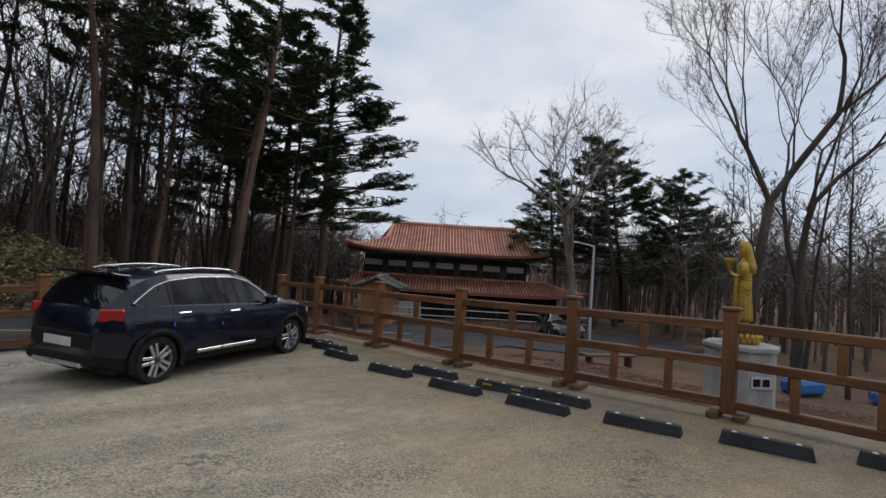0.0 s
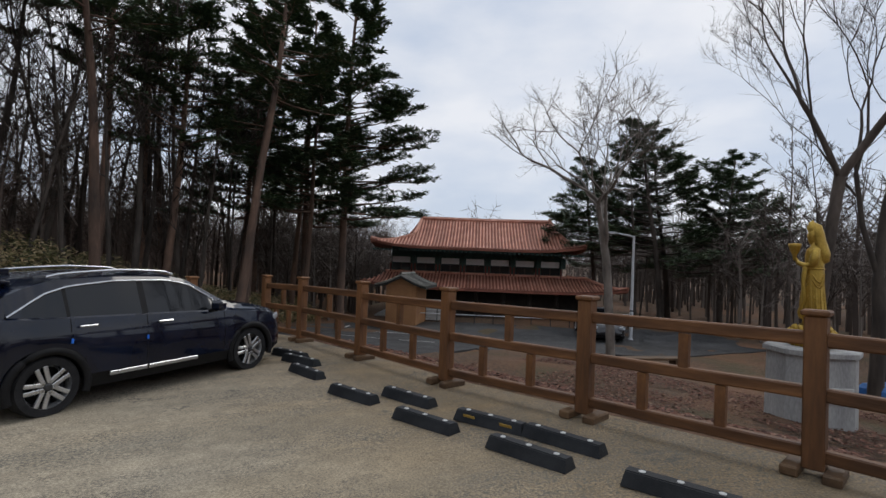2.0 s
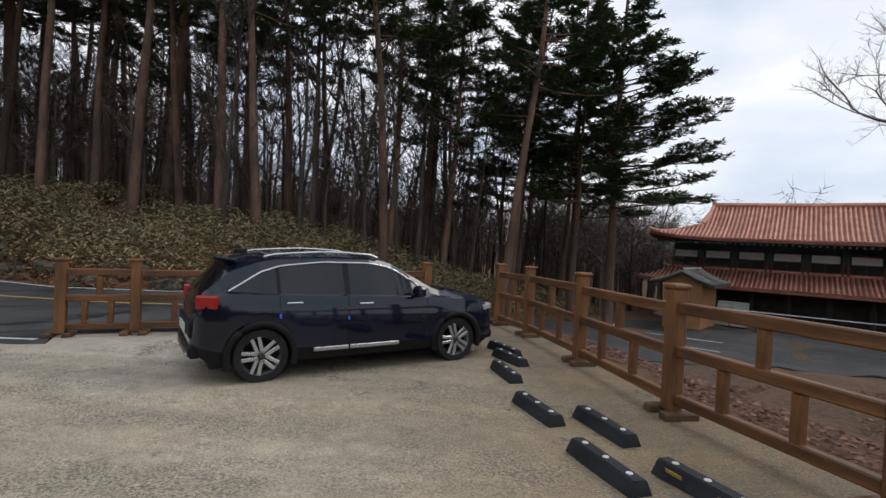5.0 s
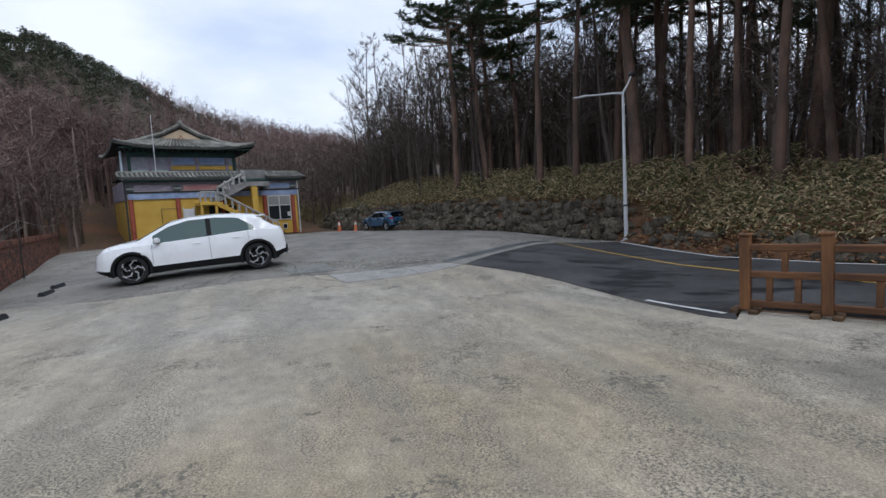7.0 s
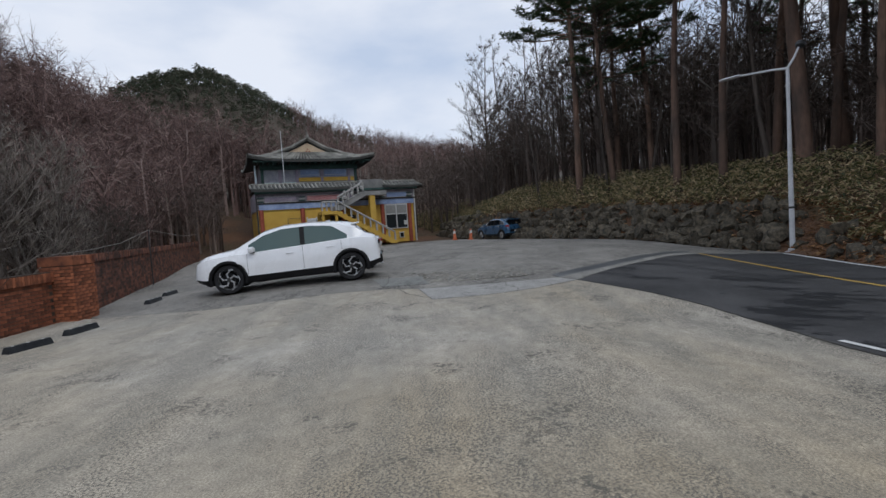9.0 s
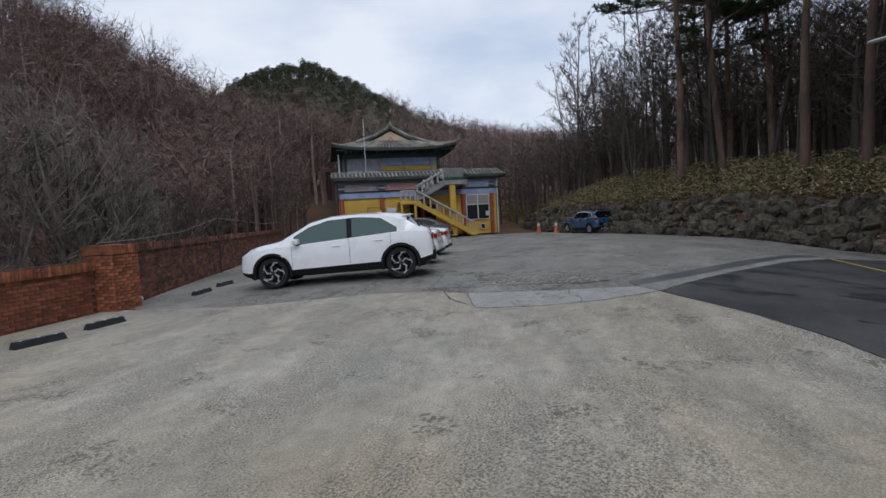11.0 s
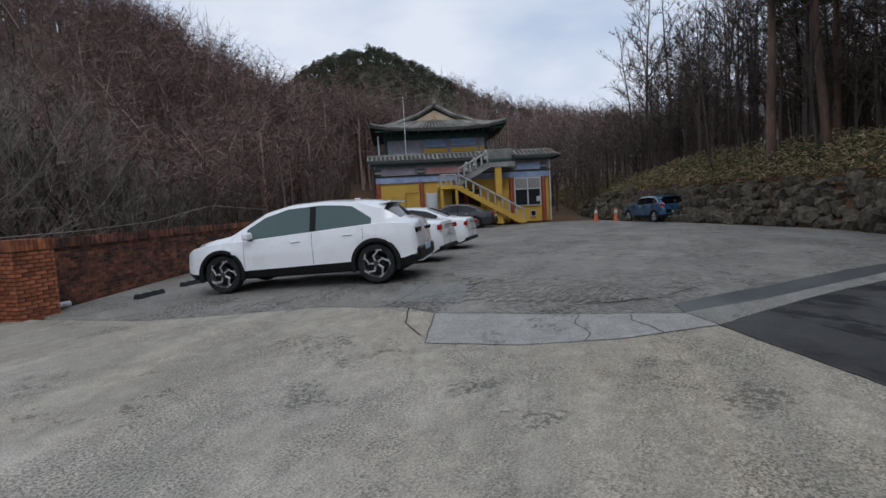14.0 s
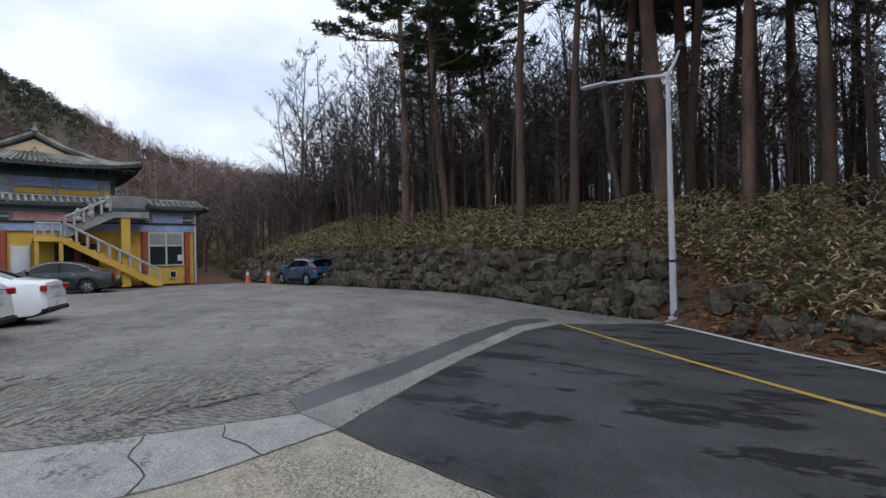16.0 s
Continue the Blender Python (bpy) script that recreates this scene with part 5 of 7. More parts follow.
for x0, x1, mt in ((1.15, 3.15, PURPLE_BAND), (3.9, 6.2, PINK_BAND), (6.6, 8.8, PURPLE_BAND), (9.6, 11.2, BLUE_BAND)):
    bar("painted_panel", hall, x0, x1, -0.10, 3.34, 3.66, mt, 0.05, "faded painted panel with a pale border")
    for z in (3.30, 3.67):
        bar("panel_border", hall, x0 - 0.05, x1 + 0.05, -0.115, z, z + 0.035, PALE_STONE, 0.05)
for x in (0.85, 3.53, 6.3, 9.2, 11.3):
    part("pillar", lathe([(0.14, 0), (0.14, 2.82)], 12), RED_POST, hall, "red painted pillar", m=pose(x, -0.09, 0))
    for z in (3.32, 3.44, 3.56):
        bar("bracket", hall, x - 0.2, x + 0.2, -0.19, z, z + 0.07, PALE_STONE if z == 3.44 else TEAL, 0.12)
bar("eave_board", hall, 0.5, 11.9, -0.25, 3.88, 4.02, TEAL, 0.35)
door = bar("door", hall, 3.85, 4.4, -0.06, 0.05, 2.1, GALV, 0.06, "grey metal door")
bar("door_frame", hall, 3.77, 3.85, -0.07, 0, 2.2, WHITE_WALL, 0.08)
bar("door_frame", hall, 4.4, 4.48, -0.07, 0, 2.2, WHITE_WALL, 0.08)
bar("doorway", hall, 5.4, 7.2, -0.055, 0, 2.2, DARK_ROOM, 0.05, "dark doorway under the stairs")
bar("pipe", hall, 2.5, 3.35, -0.10, 2.15, 2.18, DARK_METAL, 0.03)
bar("pipe", hall, 2.5, 2.53, -0.10, 1.2, 2.15, DARK_METAL, 0.03)
win = part("window", box(1.72, 0.08, 1.8, 0), WHITE_WALL, hall, "white framed shop window", m=pose(10.25, -0.07, 1.0))
for x in (-0.415, 0.415):
    part("pane", box(0.74, 0.03, 0.98), PANE, win, m=pose(x, -0.04, 0.06))
    part("pane", box(0.74, 0.03, 0.60), surface("grey_blind", (0.22, 0.22, 0.21), (0.30, 0.30, 0.29), 2, 30, 0.5), win, "grey frosted upper pane", m=pose(x, -0.04, 1.12))
part("notice", box(0.26, 0.01, 0.32), WHITE_WALL, win, "white paper notice", m=pose(0.68, -0.062, 0.25))
bar("vent", hall, 10.4, 10.75, -0.07, 0.3, 0.72, WHITE_WALL, 0.06, "white vent frame")
bar("vent_grille", hall, 10.45, 10.7, -0.105, 0.36, 0.66, PLASTIC, 0.03)
part("downpipe", lathe([(0.05, 0), (0.05, 4.0)], 10), WHITE_WALL, hall, "white downpipe", m=pose(11.72, -0.1, 0))
part("downpipe", lathe([(0.05, 0), (0.05, 4.0)], 10), DARK_METAL, hall, "dark downpipe", m=pose(0.6, -0.1, 0))
# lower roof
for x0, x1 in ((0.3, 7.6), (9.33, 12.05)):
    roof_slope(hall, ((x0, 0.5, 4.5), (x1, 0.5, 4.5), (x1, -0.6, 4.12), (x0, -0.6, 4.12)), ROOF_GREY, ROOF_GREY_DARK, 0.27, 0.065, 0.04, 0.05, 4)
    ridge_bar(hall, [(x0, 0.55, 4.56), (x1, 0.55, 4.56)], 0.08, ROOF_GREY)
part("parapet", box(1.75, 1.2, 0.8, 0.02, 8.47, 0.4, 3.85), surface("grey_render", (0.16, 0.16, 0.155), (0.26, 0.255, 0.245), 1.5, 20, 0.9), hall, "grey rendered parapet")
roof_slope(hall, ((12.05, 0.6, 4.5), (12.05, 7.2, 4.5), (12.5, 8.0, 4.1), (12.5, 0.0, 4.1)), ROOF_GREY, ROOF_GREY_DARK, 0.3, 0.075, 0.04, 0.05, 3)
part("flat_roof", box(11.0, 7.4, 0.1, 0, 6.2, 4.4, 4.40), ROOF_GREY_DARK, hall)
# upper storey
lower_parts = set(hall.children)
part("upper_wall", box(7.1, 7, 2.2, 0, 5.95, 7.5, 4.4), surface("pale_violet_wall", (0.26, 0.26, 0.30), (0.40, 0.40, 0.43), 2, 12, 0.85), hall, "pale violet painted upper wall")
bar("painted_band", hall, 5.0, 9.3, 3.93, 5.14, 5.42, YELLOW, 0.08, "yellow upper panel")
bar("painted_band", hall, 2.6, 4.9, 3.93, 4.75, 5.1, surface("pale_green_sign", (0.35, 0.50, 0.48), (0.5, 0.62, 0.6), 3, 30, 0.6), 0.08, "pale green board")
for x0, x1 in ((5.2, 6.6), (7.0, 8.7)):
    bar("window", hall, x0, x1, 3.95, 5.50, 6.05, BLUE_BAND, 0.06, "pale blue paper window")
    bar("window_rail", hall, x0, x1, 3.91, 5.6, 5.63, WHITE_WALL, 0.04)
for x in (2.45, 3.7, 4.95, 6.8, 8.9, 9.45):
    bar("upper_post", hall, x - 0.1, x + 0.1, 3.93, 4.5, 6.4, TEAL if x in (2.45, 9.45) else PURPLE_BAND, 0.12)
bar("beam", hall, 2.3, 9.6, 3.9, 6.05, 6.5, TEAL, 0.2, "teal painted beam")
for i in range(23):
    bar("rafter", hall, 2.05 + i * 0.37, 2.15 + i * 0.37, 3.35, 6.38, 6.5, TEAL if i % 2 else DARK_ROOM, 1.0)
part("soffit", box(8.6, 1.4, 0.05, 0, 6.1, 3.4, 6.52), TEAL, hall, "dark teal eave underside")
part("drain_pipe", lathe([(0.07, 4.3), (0.07, 6.35)], 10), surface("pale_blue_pipe", (0.4, 0.5, 0.55), (0.55, 0.62, 0.66), 2, 30, 0.5), hall, "pale blue drain pipe", m=pose(1.95, 3.6, 0))
roof_slope(hall, ((3.6, 4.3, 7.35), (8.3, 4.3, 7.35), (10.7, 2.6, 6.6), (1.45, 2.6, 6.6)), ROOF_GREY, ROOF_GREY_DARK, 0.28, 0.08, 0.06, 0.35, 6)
for sx, x0, x1 in ((1, 8.3, 10.7), (-1, 3.6, 1.45)):
    q = ((x0, 4.3, 7.35), (x0, 11, 7.35), (x1, 12.4, 6.6), (x1, 2.6, 6.6))
    roof_slope(hall, q if sx > 0 else (q[1], q[0], q[3], q[2]), ROOF_GREY, ROOF_GREY_DARK, 0.35, 0.08, 0.05, 0.35, 5)
    gx0 = 5.95 + sx * 2.6
    q = ((5.95, 4.2, 8.35), (5.95, 11, 8.35), (gx0, 11, 7.2), (gx0, 4.2, 7.2))
    roof_slope(hall, q if sx > 0 else (q[1], q[0], q[3], q[2]), ROOF_GREY, ROOF_GREY_DARK, 0.35, 0.08, 0.14, 0.0, 5)
    ridge_bar(hall, [(5.95, 4.15, 8.42), (5.95 + sx * 1.3, 4.15, 7.72), (gx0, 4.15, 7.32)], 0.13, ROOF_GREY)
    ridge_bar(hall, [(gx0 - sx * 0.3, 4.1, 7.35), (5.95 + sx * 3.8, 3.4, 6.95), (x1, 2.55, 7.0)], 0.12, ROOF_GREY)
part("gable", mesh_of("gable", [(4.2, 4.3, 7.25), (7.7, 4.3, 7.25), (5.95, 4.3, 8.1), (4.2, 4.5, 7.25), (7.7, 4.5, 7.25), (5.95, 4.5, 8.1)], [(0, 1, 2), (3, 5, 4), (0, 3, 4, 1)], surface("cream_gable", (0.55, 0.42, 0.28), (0.66, 0.52, 0.36), 2, 30, 0.8)), None, hall, "cream painted gable")
for dx, dz in ((0, 0.36), (-0.11, 0.2), (0.11, 0.2)):
    part("gable_mark", lathe([(0.06, -0.01), (0.06, 0.01)], 12, "y"), RED_POST, hall, m=pose(5.95 + dx, 4.28, 7.25 + dz))
ridge_bar(hall, [(5.95, 4.0, 8.45), (5.95, 11, 8.45)], 0.14, ROOF_GREY)
part("finial", lathe([(0.14, 0), (0.16, 0.1), (0.06, 0.25), (0.03, 0.45)], 8), ROOF_GREY, hall, m=pose(5.95, 4.05, 8.45))
part("mast", lathe([(0.03, 4.5), (0.02, 8.6)], 8), GALV, hall, "thin grey mast", m=pose(3.75, 2.0, 0))
for ob in set(hall.children) - lower_parts:
    ob.matrix_basis = pose(-1.0, 0, -0.12) @ ob.matrix_basis
# outside stairs
N_ST = 13
for i in range(N_ST):
    x0, z1 = 9.65 - (i + 1) * 0.31, (i + 1) * 2.42 / N_ST
    part("step", box(0.33, 1.2, 0.19, 0.01), YELLOW, hall, m=pose(x0 + 0.18, -0.85, z1 - 0.19))
st = bmesh.new()
pts = [(9.75, 0.0), (9.75, 0.12), (5.6, 2.50), (5.6, 2.18), (9.3, 0.0)]
a = [st.verts.new((x, -1.5, z)) for x, z in pts]
b = [st.verts.new((x, -1.42, z)) for x, z in pts]
st.faces.new(a), st.faces.new(b[::-1])
for i in range(5):
    st.faces.new((a[i], b[i], b[(i + 1) % 5], a[(i + 1) % 5]))
part("stringer", st, YELLOW, hall, "yellow stair side")
part("landing", box(1.1, 1.45, 0.22, 0.02, 5.1, -0.75, 2.25), YELLOW, hall)
for x in (4.65, 5.55):
    part("landing_post", box(0.16, 0.16, 2.25, 0.01), YELLOW, hall, m=pose(x, -1.35, 0))
up = bmesh.new()
pts = [(5.5, 2.45), (5.8, 2.45), (7.7, 3.45), (9.2, 3.45), (9.2, 3.75), (7.5, 3.75), (5.5, 2.75)]
a = [up.verts.new((x, -1.35, z)) for x, z in pts]
b = [up.verts.new((x, -0.15, z)) for x, z in pts]
up.faces.new(a), up.faces.new(b[::-1])
for i in range(7):
    up.faces.new((a[i], b[i], b[(i + 1) % 7], a[(i + 1) % 7]))
part("upper_flight", up, surface("grey_stair", (0.20, 0.20, 0.195), (0.32, 0.315, 0.30), 2, 25, 0.9), hall, "grey concrete upper stair flight")
part("stair_post", box(0.4, 0.4, 3.45, 0.02), YELLOW, hall, "yellow stair pillar", m=pose(8.17, -1.1, 0))
for p0, p1, k in (((9.6, 0.2), (5.7, 2.5), 9), ((5.55, 2.5), (4.6, 2.5), 3), ((5.7, 2.8), (7.5, 3.75), 5)):
    for i in range(k + 1):
        x, z = p0[0] + (p1[0] - p0[0]) * i / k, p0[1] + (p1[1] - p0[1]) * i / k
        part("stair_baluster", box(0.12, 0.1, 0.55, 0.02), PALE_STONE, hall, m=pose(x, -1.42, z))
    V, F = [], []
    add_tube(V, F, [(p0[0], -1.42, p0[1] + 0.6), (p1[0], -1.42, p1[1] + 0.6)], [0.07, 0.07], 6)
    part("stair_rail", fast_mesh("stair_rail", V, F, PALE_STONE), None, hall, "pale stone stair rail")
for x, z in ((6.2, 2.95), (6.7, 3.2), (7.4, 3.6)):
    part("lantern_post", lathe([(0.12, 0), (0.15, 0.12), (0.07, 0.2), (0.13, 0.42), (0.03, 0.6)], 8), PALE_STONE, hall, m=pose(x, -1.42, z + 0.3))

# low building behind the yellow hall
back = thing("outbuilding", pose(-45.6, -36.4, 0) @ Matrix.Rotation(math.atan2(0.6986, -0.7155), 4, "Z"), "weathered grey outbuilding with a tiled roof", "building")
part("wall", box(4, 5, 6.6, 0.02, 0, 2.5, 0), surface("weathered_wall", (0.20, 0.19, 0.18), (0.33, 0.32, 0.30), 1, 15, 0.9), back)
roof_slope(back, ((-2.4, 1.5, 7.9), (2.4, 1.5, 7.9), (2.4, -0.8, 6.9), (-2.4, -0.8, 6.9)), ROOF_GREY, ROOF_GREY_DARK, 0.35, 0.08, 0.05, 0.1, 4)
part("roof_back", box(4.8, 4.5, 0.15, 0, 0, 3.6, 7.1), ROOF_GREY_DARK, back)
bar("window", back, -1.4, 0.5, -0.03, 4.3, 5.4, PANE, 0.08)

# ---- red-roofed hall on the lower ground ----
RZ = -2.25
red = thing("lecture_hall", pose(0.4, 36.4, RZ, 0, 0, 0.5), "two-tiered hall with red tile roofs and dark timber walls", "temple")
# shade under the lower eaves is put into this near-black wall colour
part("wall", box(13.6, 8, 2.4, 0, 0.9, 4.4, 0), DARK_ROOM, red, "lower wall with the eave shade in its dark colour")
part("upper_wall", box(11.8, 7, 2.4, 0, -0.1, 4.6, 2.4), TEAL, red, "dark teal upper wall")
for i in range(7):
    x = -5.3 + i * 1.72
    bar("window", red, x - 0.62, x + 0.62, 1.06, 3.05, 3.5, PANE, 0.08, "dark window strip")
    bar("wall_panel", red, x - 0.62, x + 0.62, 1.05, 3.56, 3.96, PALE_PANEL, 0.08, "off-white panel over the window")
    bar("lattice", red, x - 0.04, x + 0.04, 1.0, 3.05, 3.5, DARK_ROOM, 0.05)
    for s in (-0.74, 0.74):
        bar("window_post", red, x + s - 0.05, x + s + 0.05, 1.0, 2.9, 3.5, DARK_POST, 0.12, "dull dark red window post")
    bar("bracket", red, x + 0.72, x + 1.0, 0.9, 3.5, 4.2, TEAL, 0.35)
for i in range(9):
    part("column", lathe([(0.16, 0), (0.15, 2.2)], 10), DARK_ROOM, red, "dark timber column", m=pose(-5.2 + i * 1.75, -0.4, 0))
for i in range(48):
    bar("rafter_end", red, -6.9 + i * 0.29, -6.8 + i * 0.29, -0.4, 4.36, 4.46, TEAL, 1.6)
def hipped_front(parent, ridge, mid, eave, ys, zs, lift, step=0.22, radius=0.062, bow=0.35):
    """A front slope with parallel tile rolls; its ends follow the hips. ys, zs: ridge, hip foot, eave."""
    n = int((eave[1] - eave[0]) / step)
    rows = 9
    V, F, TV, TF = [], [], [], []
    half, middle = (eave[1] - eave[0]) / 2, (eave[0] + eave[1]) / 2
    for i in range(n + 1):
        x = eave[0] + (eave[1] - eave[0]) * i / n
        if x < mid[0]:
            top = ys[2] + (ys[1] - ys[2]) * (x - eave[0]) / (mid[0] - eave[0])
        elif x > mid[1]:
            top = ys[2] + (ys[1] - ys[2]) * (eave[1] - x) / (eave[1] - mid[1])
        else:
            left = (x - mid[0]) / max(ridge[0] - mid[0], 0.01)
            right = (mid[1] - x) / max(mid[1] - ridge[1], 0.01)
            top = ys[1] + (ys[0] - ys[1]) * min(1.0, left, right)
        pts = []
        for k in range(rows + 1):
            y = max(top, ys[2] + 0.05) + (ys[2] - max(top, ys[2] + 0.05)) * k / rows
            s = (y - ys[2]) / (ys[0] - ys[2])
            z = zs[1] + (zs[0] - zs[1]) * ((1 - bow) * s + bow * s * s) + lift * abs((x - middle) / half) ** 5 * (1 - s) ** 2
            pts.append(Vector((x, y, z)))
        V += pts
        add_tube(TV, TF, [p + Vector((0, 0, 0.03)) for p in pts], [radius] * (rows + 1), 5)
    m, r1 = len(V), rows + 1
    V += [v - Vector((0, 0, 0.14)) for v in V]
    for i in range(n):
        for k in range(rows):
            a = i * r1 + k
            F += [(a, a + 1, a + r1 + 1, a + r1), (m + a, m + a + r1, m + a + r1 + 1, m + a + 1)]
        a = i * r1 + rows
        F.append((a, m + a, m + a + r1, a + r1))
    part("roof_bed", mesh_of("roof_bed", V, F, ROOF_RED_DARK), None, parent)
    tagged(part("tile_roll", fast_mesh("tile_roll", TV, TF, ROOF_RED), None, parent), kind="stuff")
    ends = V[0:m:r1]
    return ends


def hip_line(parent, x0, y0, z0, x1, y1, z1, kick):
    pts = [(x0 + (x1 - x0) * f, y0 + (y1 - y0) * f, z0 + (z1 - z0) * (f * 1.25 - 0.25 * f * f) + kick * f ** 4 + 0.08) for f in (0, 0.2, 0.4, 0.6, 0.8, 1.0)]
    ridge_bar(parent, pts, 0.12, ROOF_RED, "hip_ridge")


hipped_front(red, (-4.2, 5.2), (-4.5, 5.9), (-7.1, 7.0), (3.2, 1.0, -1.0), (6.75, 4.65), 0.42)
roof_slope(red, ((5.2, 3.2, 6.75), (-4.2, 3.2, 6.75), (-7.1, 9.5, 4.65), (7.0, 9.5, 4.65)), ROOF_RED, ROOF_RED_DARK, 0.5, 0.07, 0.2, 0.2, 4)
for s, x0, x1, top in ((1, 5.9, 7.0, 5.2), (-1, -4.5, -7.1, -4.2)):
    q = ((x0, 1.0, 5.45), (x0, 6.2, 5.45), (x1, 9.5, 4.65), (x1, -1.0, 4.65))
    roof_slope(red, q if s > 0 else (q[1], q[0], q[3], q[2]), ROOF_RED, ROOF_RED_DARK, 0.4, 0.07, 0.06, 0.3, 4)
    part("gable_wall", mesh_of("gable_wall", [(top - s * 0.1, 3.2, 6.6), (x0 - s * 0.3, 1.2, 5.4), (x0 - s * 0.3, 6.0, 5.4)], [(0, 1, 2) if s > 0 else (0, 2, 1)], TEAL), None, red, "dark triangular gable wall")
    ridge_bar(red, [(top, 3.2, 6.85), (top + (x0 - top) * 0.5, 2.1, 6.05), (x0, 1.0, 5.58)], 0.13, ROOF_RED, "gable_ridge")
    hip_line(red, x0, 1.0, 5.45, x1, -1.0, 4.65, 0.42)
    part("ridge_end", box(0.22, 0.3, 0.35, 0.04), ROOF_RED, red, m=pose(top, 3.2, 6.75))
ridge_bar(red, [(-4.3, 3.2, 6.87), (0.5, 3.2, 6.82), (5.3, 3.2, 6.87)], 0.16, ROOF_RED)
hipped_front(red, (-6.4, 7.4), (-6.41, 7.41), (-7.6, 9.6), (1.1, 1.09, -1.5), (2.85, 2.02), 0.35)
roof_slope(red, ((7.4, 1.1, 2.85), (7.4, 8.0, 2.85), (9.6, 10, 2.02), (9.6, -1.5, 2.02)), ROOF_RED, ROOF_RED_DARK, 0.4, 0.07, 0.05, 0.3, 4)
ridge_bar(red, [(-6.4, 1.05, 2.94), (7.4, 1.05, 2.94)], 0.09, ROOF_RED)
hip_line(red, 7.4, 1.1, 2.85, 9.6, -1.5, 2.02, 0.35)
part("foundation", box(15.5, 9.5, 0.5, 0.02, 1.0, 4.2, -0.5), PALE_STONE, red)
rail = thing("handrail", pose(0, 31.9, float(land(2, 31.9)) + 0.02), "pale grey tubular handrail beside the lower lot", "railing")
for i in range(13):
    part("upright", lathe([(0.025, 0), (0.025, 0.95)], 8), DARK_METAL, rail, m=pose(-4 + i * 1.1, 0, 0))
for z in (0.5, 0.93):
    part("rail", tube_mesh("rail", [(-4, 0, z), (9.2, 0, z)], 0.028, GALV, 6), None, rail)

# small ochre hut
hx, hy = -3.8, 30.8
hut = thing("hut", pose(hx, hy, float(land(hx, hy)), 0, 0, -6), "small ochre plastered hut with a grey tiled roof", "hut")
hz = 2.6
part("wall", box(1.8, 2.6, hz - 0.3, 0.01, 0, 1.3, 0), OCHRE, hut, "ochre plaster wall")
for y, order in ((0, (0, 1, 2)), (2.6, (0, 2, 1))):
    part("gable", mesh_of("gable", [(-0.9, y, hz - 0.3), (0.9, y, hz - 0.3), (0, y, hz + 0.22)], [order], OCHRE), None, hut)
for s in (1, -1):
    q = ((0, -0.3, hz + 0.32), (0, 2.9, hz + 0.32), (s * 1.5, 2.9, hz - 0.28), (s * 1.5, -0.3, hz - 0.28))
    roof_slope(hut, q if s > 0 else (q[1], q[0], q[3], q[2]), ROOF_GREY, ROOF_GREY_DARK, 0.3, 0.06, 0.08, 0.0, 4)
ridge_bar(hut, [(0, -0.32, hz + 0.38), (0, 2.9, hz + 0.38)], 0.1, ROOF_GREY)

stairs = thing("stone_steps", pose(-1.9, 33.6, lot_z(-1.9, 33.0), 0, 0, 4), "short flight of pale stone steps beside the hut", "steps")
for i in range(6):
    part("step", box(1.5, 0.34, 0.19 * (i + 1), 0.015), PALE_STONE, stairs, m=pose(0, i * 0.3, 0))

# ---- small things about the yard ----
def traffic_cone(m):
    c = thing("traffic_cone", m, "orange traffic cone with a pale top band", "traffic cone", "cones by the rock wall")
    part("base", box(0.36, 0.36, 0.04, 0.015), ORANGE, c)
    part("cone", lathe([(0.14, 0.04), (0.10, 0.35), (0.075, 0.55), (0.05, 0.72), (0.03, 0.74)], 14), ORANGE, c)
    part("band", lathe([(0.094, 0.46), (0.068, 0.64)], 14), PAINT_WHITE, c, "white reflective band")
    return c


cone = traffic_cone(pose(-36.2, -10.3, lot_z(-36.2, -10.3)))
copy_thing(cone, pose(-35.7, -8.9, lot_z(-35.7, -8.9)))
pole = thing("rope_post", pose(-15.1, -14.25, lot_z(-15.1, -14.25)), "thin dark steel post holding a sagging rope", "post")
part("post", lathe([(0.022, 0), (0.02, 2.05)], 10), DARK_METAL, pole)
rope = new("rope", tube_mesh("rope", [(-8.9, -9.4, 1.47), (-10.6, -10.75, 1.5), (-12.6, -12.3, 1.62), (-14.0, -13.4, 1.85), (-15.1, -14.25, 2.02), (-18, -16.8, 1.9), (-21, -19.3, 1.75), (-24.5, -22.2, 1.8)], 0.010, ROPE, 5))
tagged(rope, "pale sagging rope strung above the brick wall", "rope")
pipe = thing("drain_pipe", pose(-9.75, -9.65, lot_z(-9.75, -9.65) + 0.09, 0, 90, 20), "short white plastic drain pipe at the wall foot", "pipe")
pb = lathe([(0.055, -0.16), (0.055, 0.16)], 14)
part("tube", pb, GALV, pipe)
part("mouth", lathe([(0.07, 0.182), (0.07, 0.186)], 14), PLASTIC, pipe)
bench = thing("bench", pose(6.2, 18.5, float(land(6.2, 18.5)), 0, 0, 15), "weathered low timber bench on leaf litter", "bench")
part("seat", box(2.0, 0.4, 0.07, 0.01, 0, 0, 0.38), WOOD_DARK, bench)
for x in (-0.8, 0.8):
    part("leg", box(0.1, 0.36, 0.38, 0.01), WOOD_DARK, bench, m=pose(x, 0, 0))
for x, y, r in ((12.5, 17.5, 20), (14.8, 16.5, -30)):
    sh = thing("tarpaulin", pose(x, y, float(land(x, y)), 0, 0, r), "crumpled blue plastic sheet over stored goods", "tarpaulin")
    tb = bmesh.new()
    add_box(tb, 0, 0, 0, 1.3, 0.8, 0.5, 0.12)
    part("sheet", tb, BLUE_SHEET, sh)

